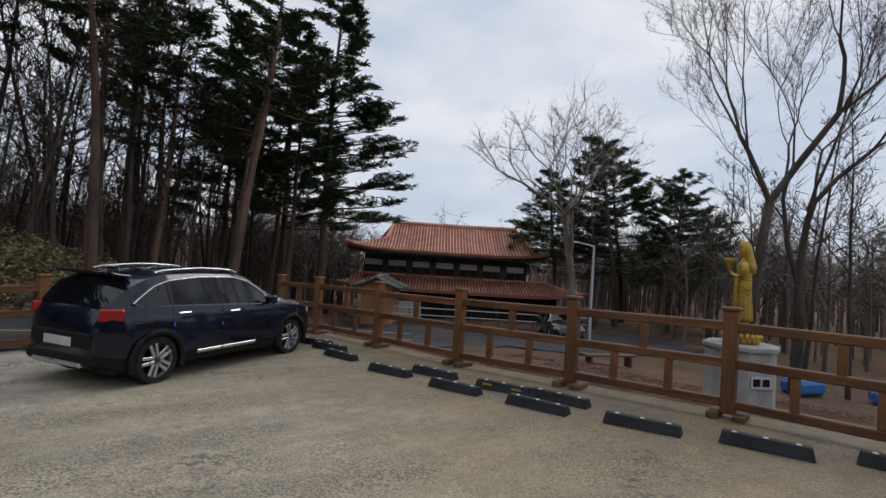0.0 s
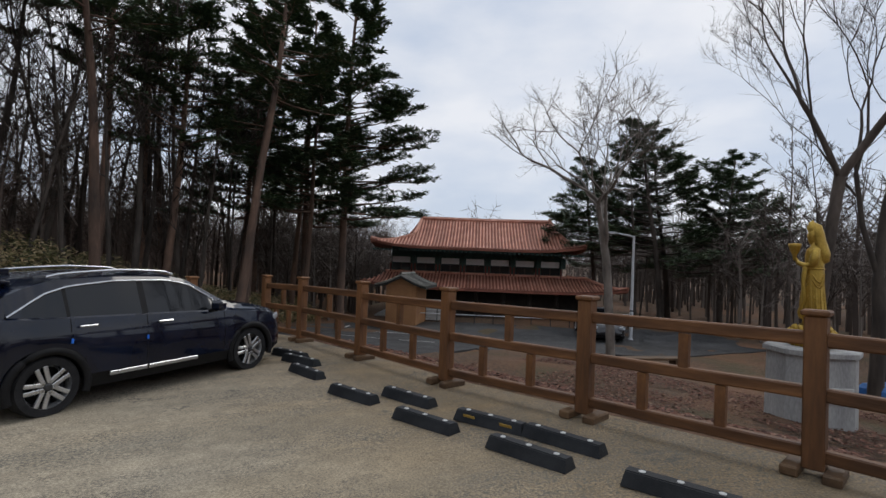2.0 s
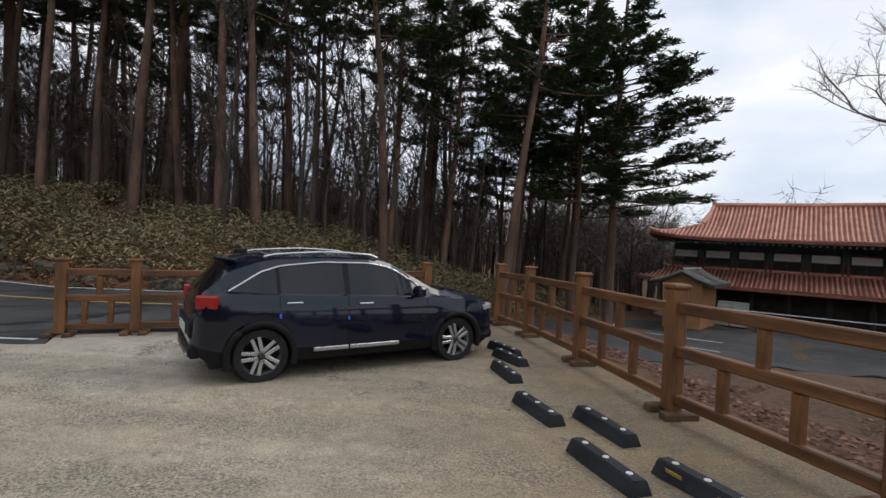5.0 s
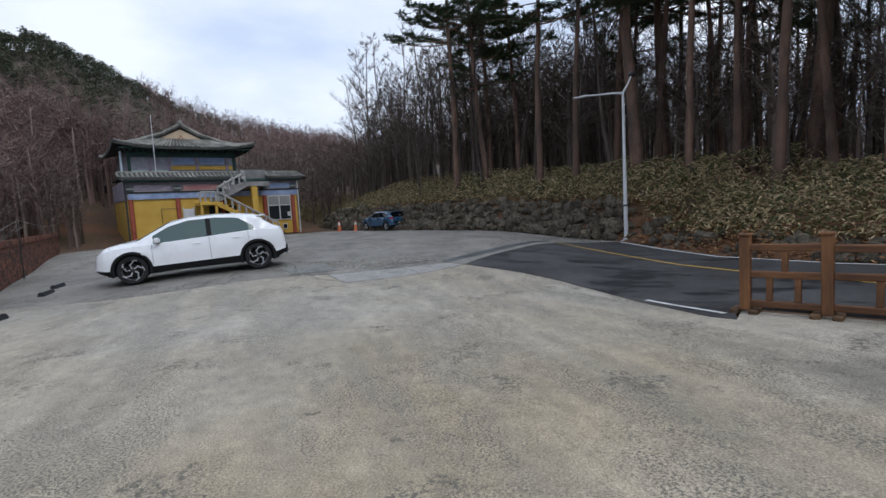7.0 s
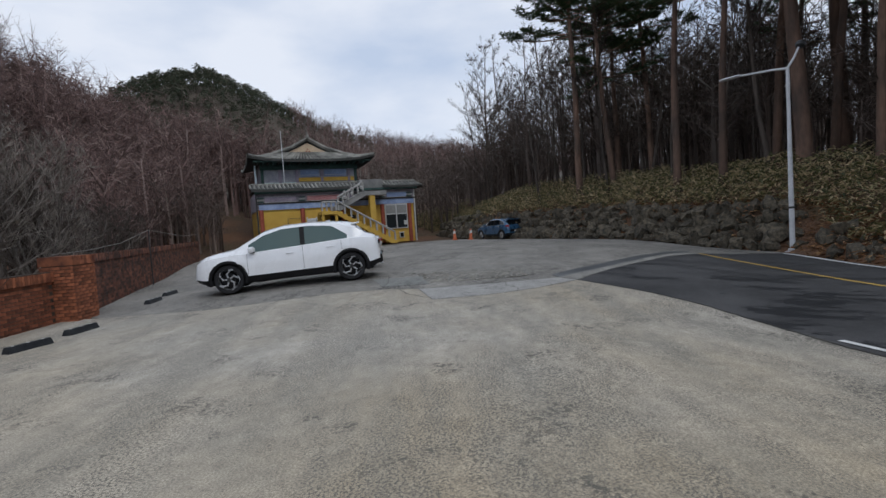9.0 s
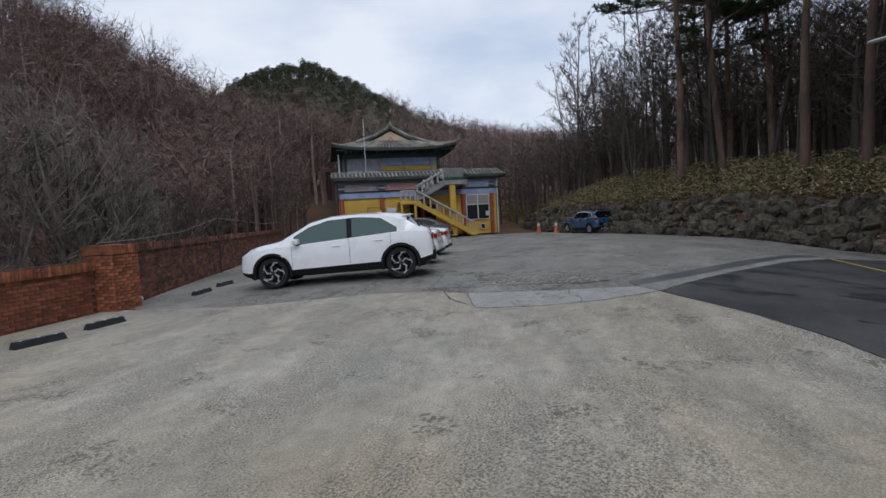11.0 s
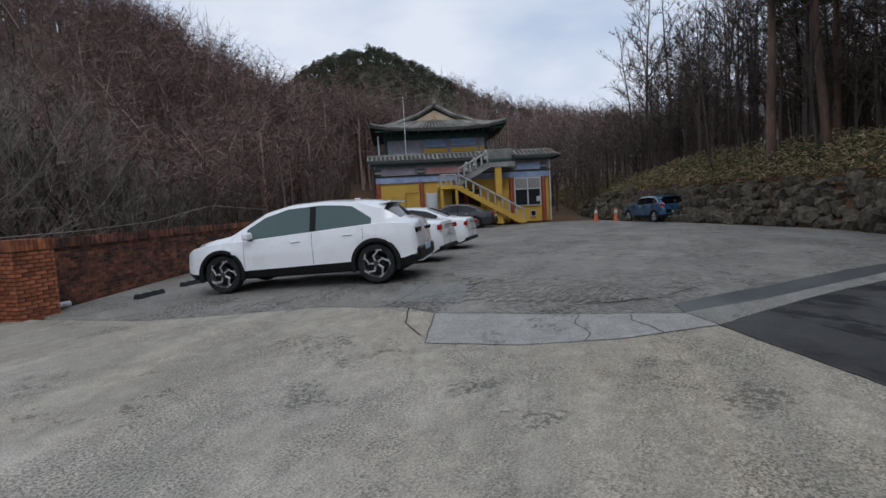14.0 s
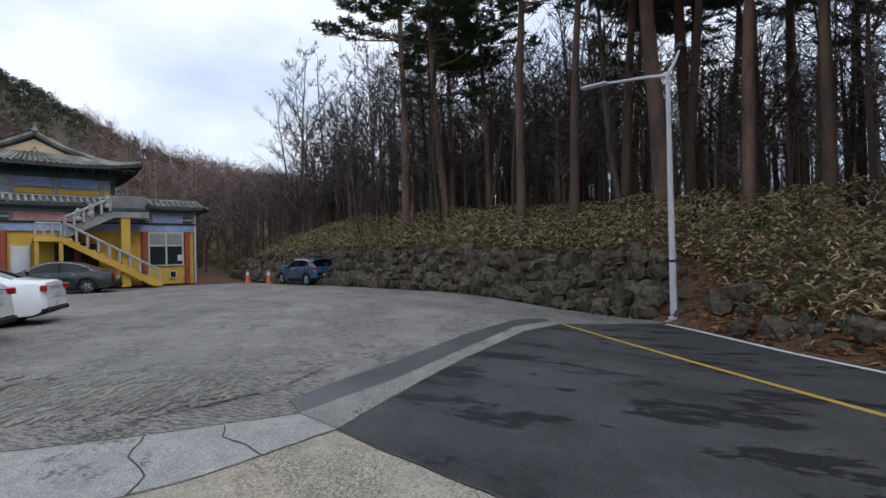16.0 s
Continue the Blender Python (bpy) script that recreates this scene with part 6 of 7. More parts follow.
# ---- trees ----
def limb_points(p, d, length, n, wobble, rise, rng):
    pts = [Vector(p)]
    d = Vector(d).normalized()
    for i in range(n):
        d = (d + Vector((rng.uniform(-1, 1), rng.uniform(-1, 1), rng.uniform(-1, 1))) * wobble + Vector((0, 0, rise))).normalized()
        pts.append(pts[-1] + d * length / n)
    return pts


def sliver(V, F, p, q, w, rng):
    """A thin two-sided twig blade."""
    d = (q - p)
    s = d.cross(Vector((rng.uniform(-1, 1), rng.uniform(-1, 1), rng.uniform(-1, 1)))).normalized() * w
    n = len(V)
    V += [p - s, p + s, q]
    F.append((n, n + 1, n + 2))


def bare_tree(seed, h, r, first=0.35, limbs=16, spread=0.5, fork=False, twig=0.012, subs=6, rise=(0.5, 1.3)):
    rng = random.Random(seed)
    TV, TF, CV, CF = [], [], [], []
    trunks = [limb_points((0, 0, -0.3), (rng.uniform(-.06, .06), rng.uniform(-.06, .06), 1), h, 9, 0.07, 0.05, rng)]
    rads = [[r * (1 - 0.9 * (i / 9) ** 0.9) for i in range(10)]]
    if fork:
        k = 3
        trunks.append(limb_points(trunks[0][k], (0.45, 0.25, 1), h * 0.66, 7, 0.09, 0.06, rng))
        rads.append([r * 0.62 * (1 - 0.9 * i / 7) for i in range(8)])
    for t, rr in zip(trunks, rads):
        add_tube(TV, TF, t, rr, 7)
        for j in range(limbs):
            f = first + (1 - first) * (j + rng.random()) / limbs
            i = min(int(f * (len(t) - 1)), len(t) - 2)
            p = t[i].lerp(t[i + 1], f * (len(t) - 1) - i)
            a = rng.uniform(0, 6.283)
            l = h * spread * (1.15 - f) * rng.uniform(0.7, 1.2)
            lp = limb_points(p, (math.cos(a), math.sin(a), rng.uniform(*rise)), l, 5, 0.17, 0.05, rng)
            lr = max(rr[i] * rng.uniform(0.35, 0.55), 0.014)
            add_tube(CV, CF, lp, [lr * (1 - 0.8 * q / 5) for q in range(6)], 4)
            for _ in range(subs):
                g = rng.uniform(0.25, 0.98)
                q = min(int(g * 5), 4)
                sp = lp[q].lerp(lp[q + 1], g * 5 - q)
                d = (lp[q + 1] - lp[q]).normalized()
                sl = l * rng.uniform(0.22, 0.45) * (1.2 - g * 0.6)
                spt = limb_points(sp, d + Vector((rng.uniform(-1, 1), rng.uniform(-1, 1), rng.uniform(-.4, .9))) * 0.9, sl, 3, 0.25, 0.06, rng)
                add_tube(CV, CF, spt, [lr * 0.36, lr * 0.28, lr * 0.2, 0.005], 3)
                for _ in range(6):
                    k = rng.randint(0, 2)
                    a0 = spt[k].lerp(spt[k + 1], rng.random())
                    e = a0 + ((spt[k + 1] - spt[k]).normalized() + Vector((rng.uniform(-1, 1), rng.uniform(-1, 1), rng.uniform(-.5, .9)))).normalized() * rng.uniform(0.25, 0.75) * min(1.0, sl + 0.2)
                    sliver(CV, CF, a0, e, twig, rng)
    return (np.array(TV), np.array(TF)), (np.array(CV), np.array(CF))


def branching_tree(seed, r, lengths, angle=0.55, twig=0.008, start=(0, 0, 1), rise=0.05, thin=0.72):
    """A trunk that forks again and again into curving limbs and fine twigs."""
    rng = random.Random(seed)
    TV, TF, CV, CF = [], [], [], []

    def grow(p, d, rad, level):
        n = 6 if level == 0 else 4
        pts = limb_points(p, d, lengths[level] * rng.uniform(0.75, 1.2), n, 0.07 if level == 0 else 0.19, rise, rng)
        end = rad * (0.8 if level == 0 else thin)
        add_tube(TV if level < 2 else CV, TF if level < 2 else CF, pts, [rad + (end - rad) * i / n for i in range(n + 1)], (8, 7, 5, 4, 3, 3, 3)[level])
        along = (pts[-1] - pts[-2]).normalized()
        if level > 0:
            for _ in range(3 if level < 3 else 7):
                k = rng.randrange(n)
                a = pts[k].lerp(pts[k + 1], rng.random())
                q = a + (along + Vector((rng.uniform(-1, 1), rng.uniform(-1, 1), rng.uniform(-.5, 1))) * 0.9).normalized() * rng.uniform(0.3, 0.9)
                sliver(CV, CF, a, q, twig, rng)
                for _ in range(2):
                    b = a.lerp(q, rng.uniform(0.3, 0.9))
                    sliver(CV, CF, b, b + Vector((rng.uniform(-1, 1), rng.uniform(-1, 1), rng.uniform(-.3, 1))).normalized() * rng.uniform(0.15, 0.4), twig * 0.7, rng)
        if level + 1 == len(lengths):
            return
        turn = rng.uniform(0, 6.283)
        kids = 3 if level in (1, 3) or rng.random() < 0.25 else 2
        for k in range(kids):
            side = along.orthogonal().normalized()
            side.rotate(Matrix.Rotation(turn + 6.283 * k / kids + rng.uniform(-0.5, 0.5), 3, along))
            tilt = angle * rng.uniform(0.35, 1.3)
            start_at = pts[-1] if k < 2 else pts[-2]
            grow(start_at, along * math.cos(tilt) + side * math.sin(tilt), end * (0.86 if k == 0 else rng.uniform(0.55, 0.75)), level + 1)

    grow(Vector((0, 0, -0.3)), Vector(start), r, 0)
    return (np.array(TV), np.array(TF)), (np.array(CV), np.array(CF))


def needle_tuft(V, F, p, size, n, rng):
    for _ in range(n):
        a, e = rng.uniform(0, 6.283), rng.uniform(-0.25, 0.75)
        d = Vector((math.cos(a) * math.cos(e), math.sin(a) * math.cos(e), math.sin(e) * 0.7)) * size * rng.uniform(0.6, 1.15)
        s = Vector((-math.sin(a), math.cos(a), rng.uniform(-.6, .6))).normalized() * size * rng.uniform(0.07, 0.15)
        k = len(V)
        V += [p - s * 0.4, p + d * 0.55 + s, p + d, p + d * 0.5 - s]
        F += [(k, k + 1, k + 2), (k, k + 2, k + 3)]


def pine_tree(seed, h, r, first=0.55, limbs=26, reach=3.0, lean=0.05, size=0.30, tufts=26, side=None, taper=0.75):
    rng = random.Random(seed)
    TV, TF, CV, CF = [], [], [], []
    t = limb_points((0, 0, -0.3), (rng.uniform(-lean, lean), rng.uniform(-lean, lean), 1), h, 12, 0.035, 0.03, rng)
    rr = [r * (1 - 0.82 * (i / 12) ** 1.2) for i in range(13)]
    rr[0] *= 1.35
    add_tube(TV, TF, t, rr, 9)
    for j in range(limbs):
        f = first + (1 - first) * ((j + rng.random()) / limbs) ** 0.9
        f = min(f, 0.99)
        i = min(int(f * 12), 11)
        p = t[i].lerp(t[i + 1], f * 12 - i)
        a = rng.uniform(0, 6.283) if side is None or rng.random() < 0.35 else side + rng.gauss(0, 0.7)
        up = (f - first) / (1 - first)
        l = reach * (1.05 - taper * up ** 1.6) * rng.uniform(0.65, 1.15)
        lp = limb_points(p, (math.cos(a), math.sin(a), -0.08 + 0.5 * up), l, 5, 0.10, 0.035, rng)
        lr = max(rr[i] * 0.36, 0.02)
        add_tube(TV, TF, lp, [lr * (1 - 0.8 * q / 5) for q in range(6)], 4)
        n_side = max(3, int(l * 2.4))
        for s in range(n_side):
            g = 0.35 + 0.65 * (s + rng.random()) / n_side
            q = min(int(g * 5), 4)
            sp = lp[q].lerp(lp[q + 1], g * 5 - q)
            d = (lp[q + 1] - lp[q]).normalized()
            out = d + d.cross(Vector((0, 0, 1))) * rng.choice((-1, 1)) * rng.uniform(0.5, 1.3) + Vector((0, 0, rng.uniform(-0.05, 0.3)))
            sl = l * 0.34 * rng.uniform(0.6, 1.2) * (1.25 - 0.5 * g)
            spt = limb_points(sp, out, sl, 2, 0.15, 0.08, rng)
            add_tube(TV, TF, spt, [lr * 0.3, lr * 0.2, 0.006], 3)
            for k in range(max(2, int(tufts / 4))):
                u = rng.uniform(0.3, 1.05) * 2
                b = min(int(u), 1)
                tp = spt[b].lerp(spt[b + 1], u - b) + Vector((rng.uniform(-1, 1), rng.uniform(-1, 1), rng.uniform(-0.3, 0.5))) * 0.14
                needle_tuft(CV, CF, tp, size * rng.uniform(0.7, 1.2), 6, rng)
    return (np.array(TV), np.array(TF)), (np.array(CV), np.array(CF))


def tree_thing(name, data, wood, crown_mat, m, label, category, group=""):
    t = thing(name, m, label, category, group)
    part("trunk", fast_mesh("trunk", *data[0], wood, True), None, t)
    part("crown", fast_mesh("crown", *data[1], crown_mat), None, t)
    return t


def stand(x, y):
    return float(land(x, y))


rng = random.Random(11)
BARE_L = "slender leafless tree with dark bark on the slope"
PINE_L = "tall red pine with a bare trunk and high crown"
pines = [tree_thing("pine_tree", pine_tree(s, h, r, first=fi, limbs=40, reach=re, tufts=44, size=0.34), BARK_PINE, NEEDLES, pose(x, y, stand(x, y)), PINE_L, "tree", "pines on the bank")
         for s, h, r, fi, re, x, y in ((1, 17, 0.20, 0.56, 3.0, -28.9, 4.0), (2, 18, 0.22, 0.56, 3.0, -20.9, 12.5), (3, 16, 0.19, 0.58, 2.7, -16.1, 14.9), (4, 19, 0.34, 0.50, 3.8, -27.3, 8.9), (5, 14, 0.18, 0.45, 3.0, -12.7, 22.5))]
more_pines = [(-27.7, 5.8, 0, 0.95), (-33.7, -1.1, 0, 1.05), (-33.9, 0.9, 4, 1.1), (-17.7, 14.3, 1, 0.95), (-12.1, 17.9, 2, 0.98), (-8.9, 21.3, 0, 1.0), (-9.6, 23.4, 2, 0.9), (-24.4, 12.4, 0, 1.0), (-31, 8.5, 1, 1.02), (-29.5, 13, 2, 0.95),
              (-25, 17, 1, 1.0), (-19.5, 19, 0, 1.05), (-15.5, 25, 1, 1.0), (-11.3, 27.5, 4, 1.0), (-8.2, 27, 4, 0.95), (-36.5, 3, 0, 1.0), (-33, 15, 2, 1.0), (-22, 24, 1, 1.05), (-17.5, 30, 2, 1.0), (-13.5, 33, 4, 1.05),
              (-28, 22, 0, 1.0), (-14.2, 20.5, 0, 0.95), (-10.4, 31, 4, 1.0), (-38.5, 1.0, 4, 1.15), (-21.5, 18, 3, 0.6), (-23.4, 15.0, 3, 0.95), (-26.4, 16.0, 4, 0.9), (-30.6, 11.2, 3, 0.95), (-43, -1, 0, 1.05), (-25.6, 10.8, 1, 0.95), (-28.8, 10.2, 0, 1.0), (-21.2, 14.6, 2, 1.0),
              (-33, 12, 0, 1.05), (-35, 18, 1, 1.1), (-38, 14, 0, 1.1), (-30.5, 15, 1, 1.05), (-36.2, 10.2, 4, 1.15), (-40, 17, 1, 1.1), (-27, 13.8, 0, 1.1)]
for x, y, k, s in more_pines:
    copy_thing(pines[k], pose(x, y, stand(x, y), rng.uniform(-2, 2), rng.uniform(-2, 2) + (6 if x > -15 and y < 25 else 0), rng.uniform(0, 360)) @ Matrix.Diagonal((s, s, s, 1)))
edge = tree_thing("pine_tree", pine_tree(21, 19.0, 0.22, first=0.30, limbs=72, reach=3.8, size=0.36, tufts=60, side=-0.35, taper=0.9), BARK_PINE, NEEDLES, pose(-6.4, 27.5, stand(-6.4, 27.5)), "broad pine reaching out over the lower lot", "tree")
for x, y, s, a in ((-9.4, 30.5, 0.95, 25), (-13.6, 31.5, 0.95, 280)):
    copy_thing(edge, pose(x, y, stand(x, y), 0, 0, a) @ Matrix.Diagonal((s, s, s, 1)))
low_pine = tree_thing("pine_tree", pine_tree(31, 13, 0.22, first=0.34, limbs=58, reach=4.8, size=0.40, tufts=44, taper=0.8), BARK_DARK, NEEDLES, pose(12.4, 36.0, stand(12.4, 36.0)), "dense dark pine behind the lower lot", "tree", "pines by the lower lot")
for x, y, s in ((15.6, 35.0, 0.85), (17.4, 39.5, 0.75), (9.0, 40.0, 0.85), (14.2, 40, 0.95)):
    copy_thing(low_pine, pose(x, y, stand(x, y), 0, 0, rng.uniform(0, 360)) @ Matrix.Diagonal((s, s, s, 1)))
# single leafless trees near the fence
tree_thing("bare_tree", branching_tree(58, 0.18, (4.4, 2.4, 2.0, 1.5, 1.1, 0.7), 0.74, 0.008, (0.04, 0, 1), 0.03), BARK_GREY, BARK_GREY, pose(5.7, 21.6, stand(5.7, 21.6), 0, 0, 40), "grey-barked leafless tree with wide limbs", "tree")
tree_thing("bare_tree", branching_tree(52, 0.19, (5.6, 2.9, 2.4, 2.0, 1.5, 1.1, 0.8), 0.40, 0.0075, (0.05, 0.05, 1), 0.09), BARK_DARK, BARK_DARK, pose(10.5, 17.6, stand(10.5, 17.6), 0, 0, 200), "tall forked leafless tree beside the plinth", "tree")
tree_thing("bare_tree", branching_tree(57, 0.20, (5.0, 3.0, 2.5, 2.0, 1.6, 1.1, 0.8), 0.42, 0.0075, (-0.05, 0.05, 1), 0.10), BARK_DARK, BARK_DARK, pose(12.0, 17.2, stand(12.0, 17.2), 0, 0, 20), "leafless tree with many fine upright twigs", "tree")
bares = [tree_thing("bare_tree", bare_tree(60 + i, h, r, fi, li, sp, subs=7, twig=0.015), BARK_DARK, BARK_DARK, pose(x, y, stand(x, y), 0, 0, 0), BARE_L, "tree", "leafless trees of the wood")
         for i, (h, r, fi, li, sp, x, y) in enumerate(((12, 0.11, 0.38, 14, 0.42, -22.5, 16.5), (10, 0.09, 0.32, 14, 0.46, -26.5, 13.5), (13, 0.13, 0.42, 15, 0.40, -14.0, 23.0), (9, 0.10, 0.22, 15, 0.52, -36, -4.0), (11, 0.10, 0.38, 13, 0.40, -19.5, 22.0)))]
count = 0
spots = []
while count < 290:
    if 190 <= count < 213:
        x, y = rng.uniform(-34, -10), rng.uniform(16, 36)
        if float(along_line(x, y, BANK)[0]) < 3.5:
            continue
    elif 213 <= count < 253:
        x, y = rng.uniform(-66, -37), rng.uniform(-11, 14)
        if float(along_line(x, y, BANK)[0]) < 3.0:
            continue
    elif count < 190:
        x, y = rng.uniform(-62, -5), rng.uniform(-22, 62)
        d = float(along_line(x, y, BANK)[0])
        if d < 3.5 or d > 42 or (x < -38 and y < -11) or (d > 18 and rng.random() < 0.55):
            continue
    else:
        x, y = rng.uniform(8, 48), rng.uniform(15, 62)
        if (x - 7.4) ** 2 + (y - 12.5) ** 2 < 30 or (y < 34 and x < 13.5 and y > 20):
            continue
    if any((x - a) ** 2 + (y - b) ** 2 < 1.2 for a, b in spots):
        continue
    spots.append((x, y))
    s = rng.uniform(0.75, 1.2) if x < 0 else rng.uniform(0.7, 1.05)
    if 190 <= count < 253:
        s *= 1.25
    copy_thing(bares[rng.randrange(5)], pose(x, y, stand(x, y), rng.uniform(-5, 5), rng.uniform(-5, 5), rng.uniform(0, 360)) @ Matrix.Diagonal((s, s, s * rng.uniform(0.9, 1.15), 1)))
    count += 1
# closer row of leafless trees at the corner of the wood
for x, y, k in ((-16, 17.5, 1.3), (-18, 19.5, 1.4), (-14.6, 19.4, 1.25), (-20, 17.2, 1.2), (-17, 22.5, 1.4), (-12.6, 20.4, 1.2), (-21, 20, 1.35), (-15.4, 16.4, 1.1), (-19, 15.8, 1.2), (-13, 24, 1.3), (-16.5, 20.6, 1.2), (-11.2, 22.6, 1.2)):
    copy_thing(bares[rng.randrange(5)], pose(x, y, stand(x, y), rng.uniform(-4, 4), rng.uniform(0, 9), rng.uniform(0, 360)) @ Matrix.Diagonal((k, k, k, 1)))
# pale thicket behind the brick wall
thick = [tree_thing("shrub", bare_tree(80 + i, 5.2, 0.07, 0.10, 16, 0.5, fork=True, subs=6, twig=0.009), w, w, pose(x, y, stand(x, y)), "pale leafless shrub behind the brick wall", "shrub", "thicket behind the wall")
         for i, (w, x, y) in enumerate(((BARK_GREY, -7.0, -11.8), (BARK_DARK, -9.8, -13.2), (BARK_GREY, -3.5, -10.2)))]
for i in range(44):
    u, v = rng.uniform(-2, 26), rng.uniform(1.6, 11)
    x, y = (2 - u * 0.9, -4.6 - u * 0.42) if u < 12 else (-9 - (u - 12) * 0.73, -9.6 - (u - 12) * 0.68)
    x, y = x - 0.35 * v * (1 if u > 12 else 0), y - v
    s = rng.uniform(0.6, 1.25)
    copy_thing(thick[rng.choice((0, 1, 1, 1, 1, 2))], pose(x, y, stand(x, y), rng.uniform(-8, 8), rng.uniform(-8, 8), rng.uniform(0, 360)) @ Matrix.Diagonal((s, s, s, 1)))

for x, y, k in ((-9.4, -12.4, 1.15), (-8.3, -11.9, 1.0), (-10.5, -13.0, 1.2), (-7.1, -11.6, 0.95), (-6.0, -11.4, 1.1), (-11.6, -13.8, 1.0), (-4.6, -10.6, 1.0)):
    copy_thing(thick[0], pose(x, y, stand(x, y), rng.uniform(-6, 6), rng.uniform(-6, 6), rng.uniform(0, 360)) @ Matrix.Diagonal((k, k, k, 1)))


# ---- far woods on the hills ----
def scatter(templates, xs, ys, scales, material, name, label, seed, sink=0.0):
    g = np.random.default_rng(seed)
    zs = land(xs, ys) - sink
    VS, FS, base = [], [], 0
    pick = g.integers(0, len(templates), len(xs))
    for k, (tv, tf) in enumerate(templates):
        sel = np.where(pick == k)[0]
        if not len(sel):
            continue
        a = g.uniform(0, 6.283, len(sel))
        c, s = np.cos(a)[:, None], np.sin(a)[:, None]
        sc = scales[sel][:, None]
        X = (tv[:, 0] * c - tv[:, 1] * s) * sc + xs[sel][:, None]
        Y = (tv[:, 0] * s + tv[:, 1] * c) * sc + ys[sel][:, None]
        Z = tv[:, 2] * sc * g.uniform(0.85, 1.2, len(sel))[:, None] + zs[sel][:, None]
        VS.append(np.stack([X, Y, Z], -1).reshape(-1, 3))
        FS.append((tf[None] + (np.arange(len(sel)) * len(tv))[:, None, None] + base).reshape(-1, 3))
        base += len(sel) * len(tv)
    ob = new(name, fast_mesh(name, np.concatenate(VS), np.concatenate(FS), material))
    return tagged(ob, label, "woods", kind="stuff")


def far_tree(seed, twigs=168, thick=0.019):
    r = random.Random(seed)
    V, F = [], []
    add_tube(V, F, [(0, 0, -0.3), (0.1, 0, 2.5), (0, 0.1, 5)], [0.12, 0.08, 0.03], 3)
    for j in range(12):
        a, z = r.uniform(0, 6.283), r.uniform(1.5, 4.8)
        p = Vector((0, 0, z))
        q = p + Vector((math.cos(a) * r.uniform(0.8, 1.9), math.sin(a) * r.uniform(0.8, 1.9), r.uniform(1.0, 2.6)))
        sliver(V, F, p, q, 0.034, r)
        for _ in range(twigs // 12):
            b = p.lerp(q, r.uniform(0.3, 1))
            e = b + Vector((r.uniform(-1, 1), r.uniform(-1, 1), r.uniform(-0.4, 0.9))) * r.uniform(0.5, 1.1)
            sliver(V, F, b, e, thick, r)
    return np.array(V), np.array(F)


def far_bush(seed, n=70):
    r = random.Random(seed)
    V, F = [], []
    for _ in range(n):
        a, e = r.uniform(0, 6.283), r.uniform(0.0, 1.4)
        c = Vector((math.cos(a) * math.cos(e) * 1.6, math.sin(a) * math.cos(e) * 1.6, 3.2 + math.sin(e) * 1.7)) * r.uniform(0.75, 1.05)
        s, t = Vector((r.uniform(-1, 1), r.uniform(-1, 1), r.uniform(-.5, .5))) * 0.5, Vector((r.uniform(-1, 1), r.uniform(-1, 1), r.uniform(-.3, .6))) * 0.5
        k = len(V)
        V += [c - s, c + t, c + s]
        F.append((k, k + 1, k + 2))
    add_tube(V, F, [(0, 0, -0.3), (0, 0, 3.5)], [0.14, 0.06], 3)
    return np.array(V), np.array(F)


g = np.random.default_rng(5)
xs, ys = np.concatenate([g.uniform(-90, 62, 11000), g.uniform(-62, -25, 1500)]), np.concatenate([g.uniform(-120, -16, 11000), g.uniform(-60, -22, 1500)])
order = g.permutation(len(xs))
xs, ys = xs[order], ys[order]
w = along_line(xs, ys, BRICK_LINE)[0]
lx = (xs + 28.4) * -0.7155 + (ys + 21.8) * 0.6986
ly = -((xs + 28.4) * 0.6986 + (ys + 21.8) * 0.7155)
keep = ((w > 6) | ((w > 2) & (ys < -20)) | ((lx < -2) & (ly > 2) & (ys < -22)) | ((ly > 15) & (ys < -22))) & ~((xs < -47) & (ys > -70))
xs, ys = xs[keep][:5200], ys[keep][:5200]
scatter([far_tree(i) for i in range(5)], xs, ys, g.uniform(0.75, 1.35, len(xs)), BARK_FAR, "hillside_wood", "reddish brown leafless wood covering the hillside", 6)
xs, ys = g.uniform(-260, -50, 8500), g.uniform(-230, 40, 8500)
clear = (np.hypot(xs + 34, ys + 20) > 19) & (along_line(xs, ys, BANK)[0] > -40)
xs, ys = xs[clear], ys[clear]
keep = (np.hypot(xs + 10, ys) < 260) & (np.hypot(xs + 10, ys) > 78)
xs, ys = xs[keep][:4000], ys[keep][:4000]
scatter([far_tree(20 + i, 70, 0.035) for i in range(4)], xs, ys, g.uniform(0.7, 1.15, len(xs)), BARK_FAR, "distant_wood", "brown leafless wood on the distant ridge", 7)
ex, ey = g.normal(-110, 24, 2600), g.normal(-122, 22, 2600)
ex, ey = np.concatenate([ex, g.uniform(-250, -130, 420)]), np.concatenate([ey, g.uniform(-160, -30, 420)])
scatter([far_bush(40 + i) for i in range(4)], ex, ey, g.uniform(0.3, 0.8, len(ex)), NEEDLES_FAR, "distant_evergreens", "dark green pines on the distant hilltops", 8)
hx2, hy2 = np.concatenate([g.normal(-28, 9, 26), g.normal(5, 25, 30)]), np.concatenate([g.normal(-76, 6, 26), g.normal(-84, 6, 30)])
scatter([far_bush(50 + i) for i in range(3)], hx2, hy2, g.uniform(0.9, 1.5, len(hx2)), NEEDLES_FAR, "hilltop_evergreens", "scattered dark pines along the near hilltop", 9)
xs, ys = g.uniform(-75, 45, 9000), g.uniform(-30, 90, 9000)
d = along_line(xs, ys, BANK)[0]
keep = ((d > 6) & (d < 70) & (xs < 14) & (ys > -12)) | ((d > 2.5) & (xs < -38) & (ys > -12))
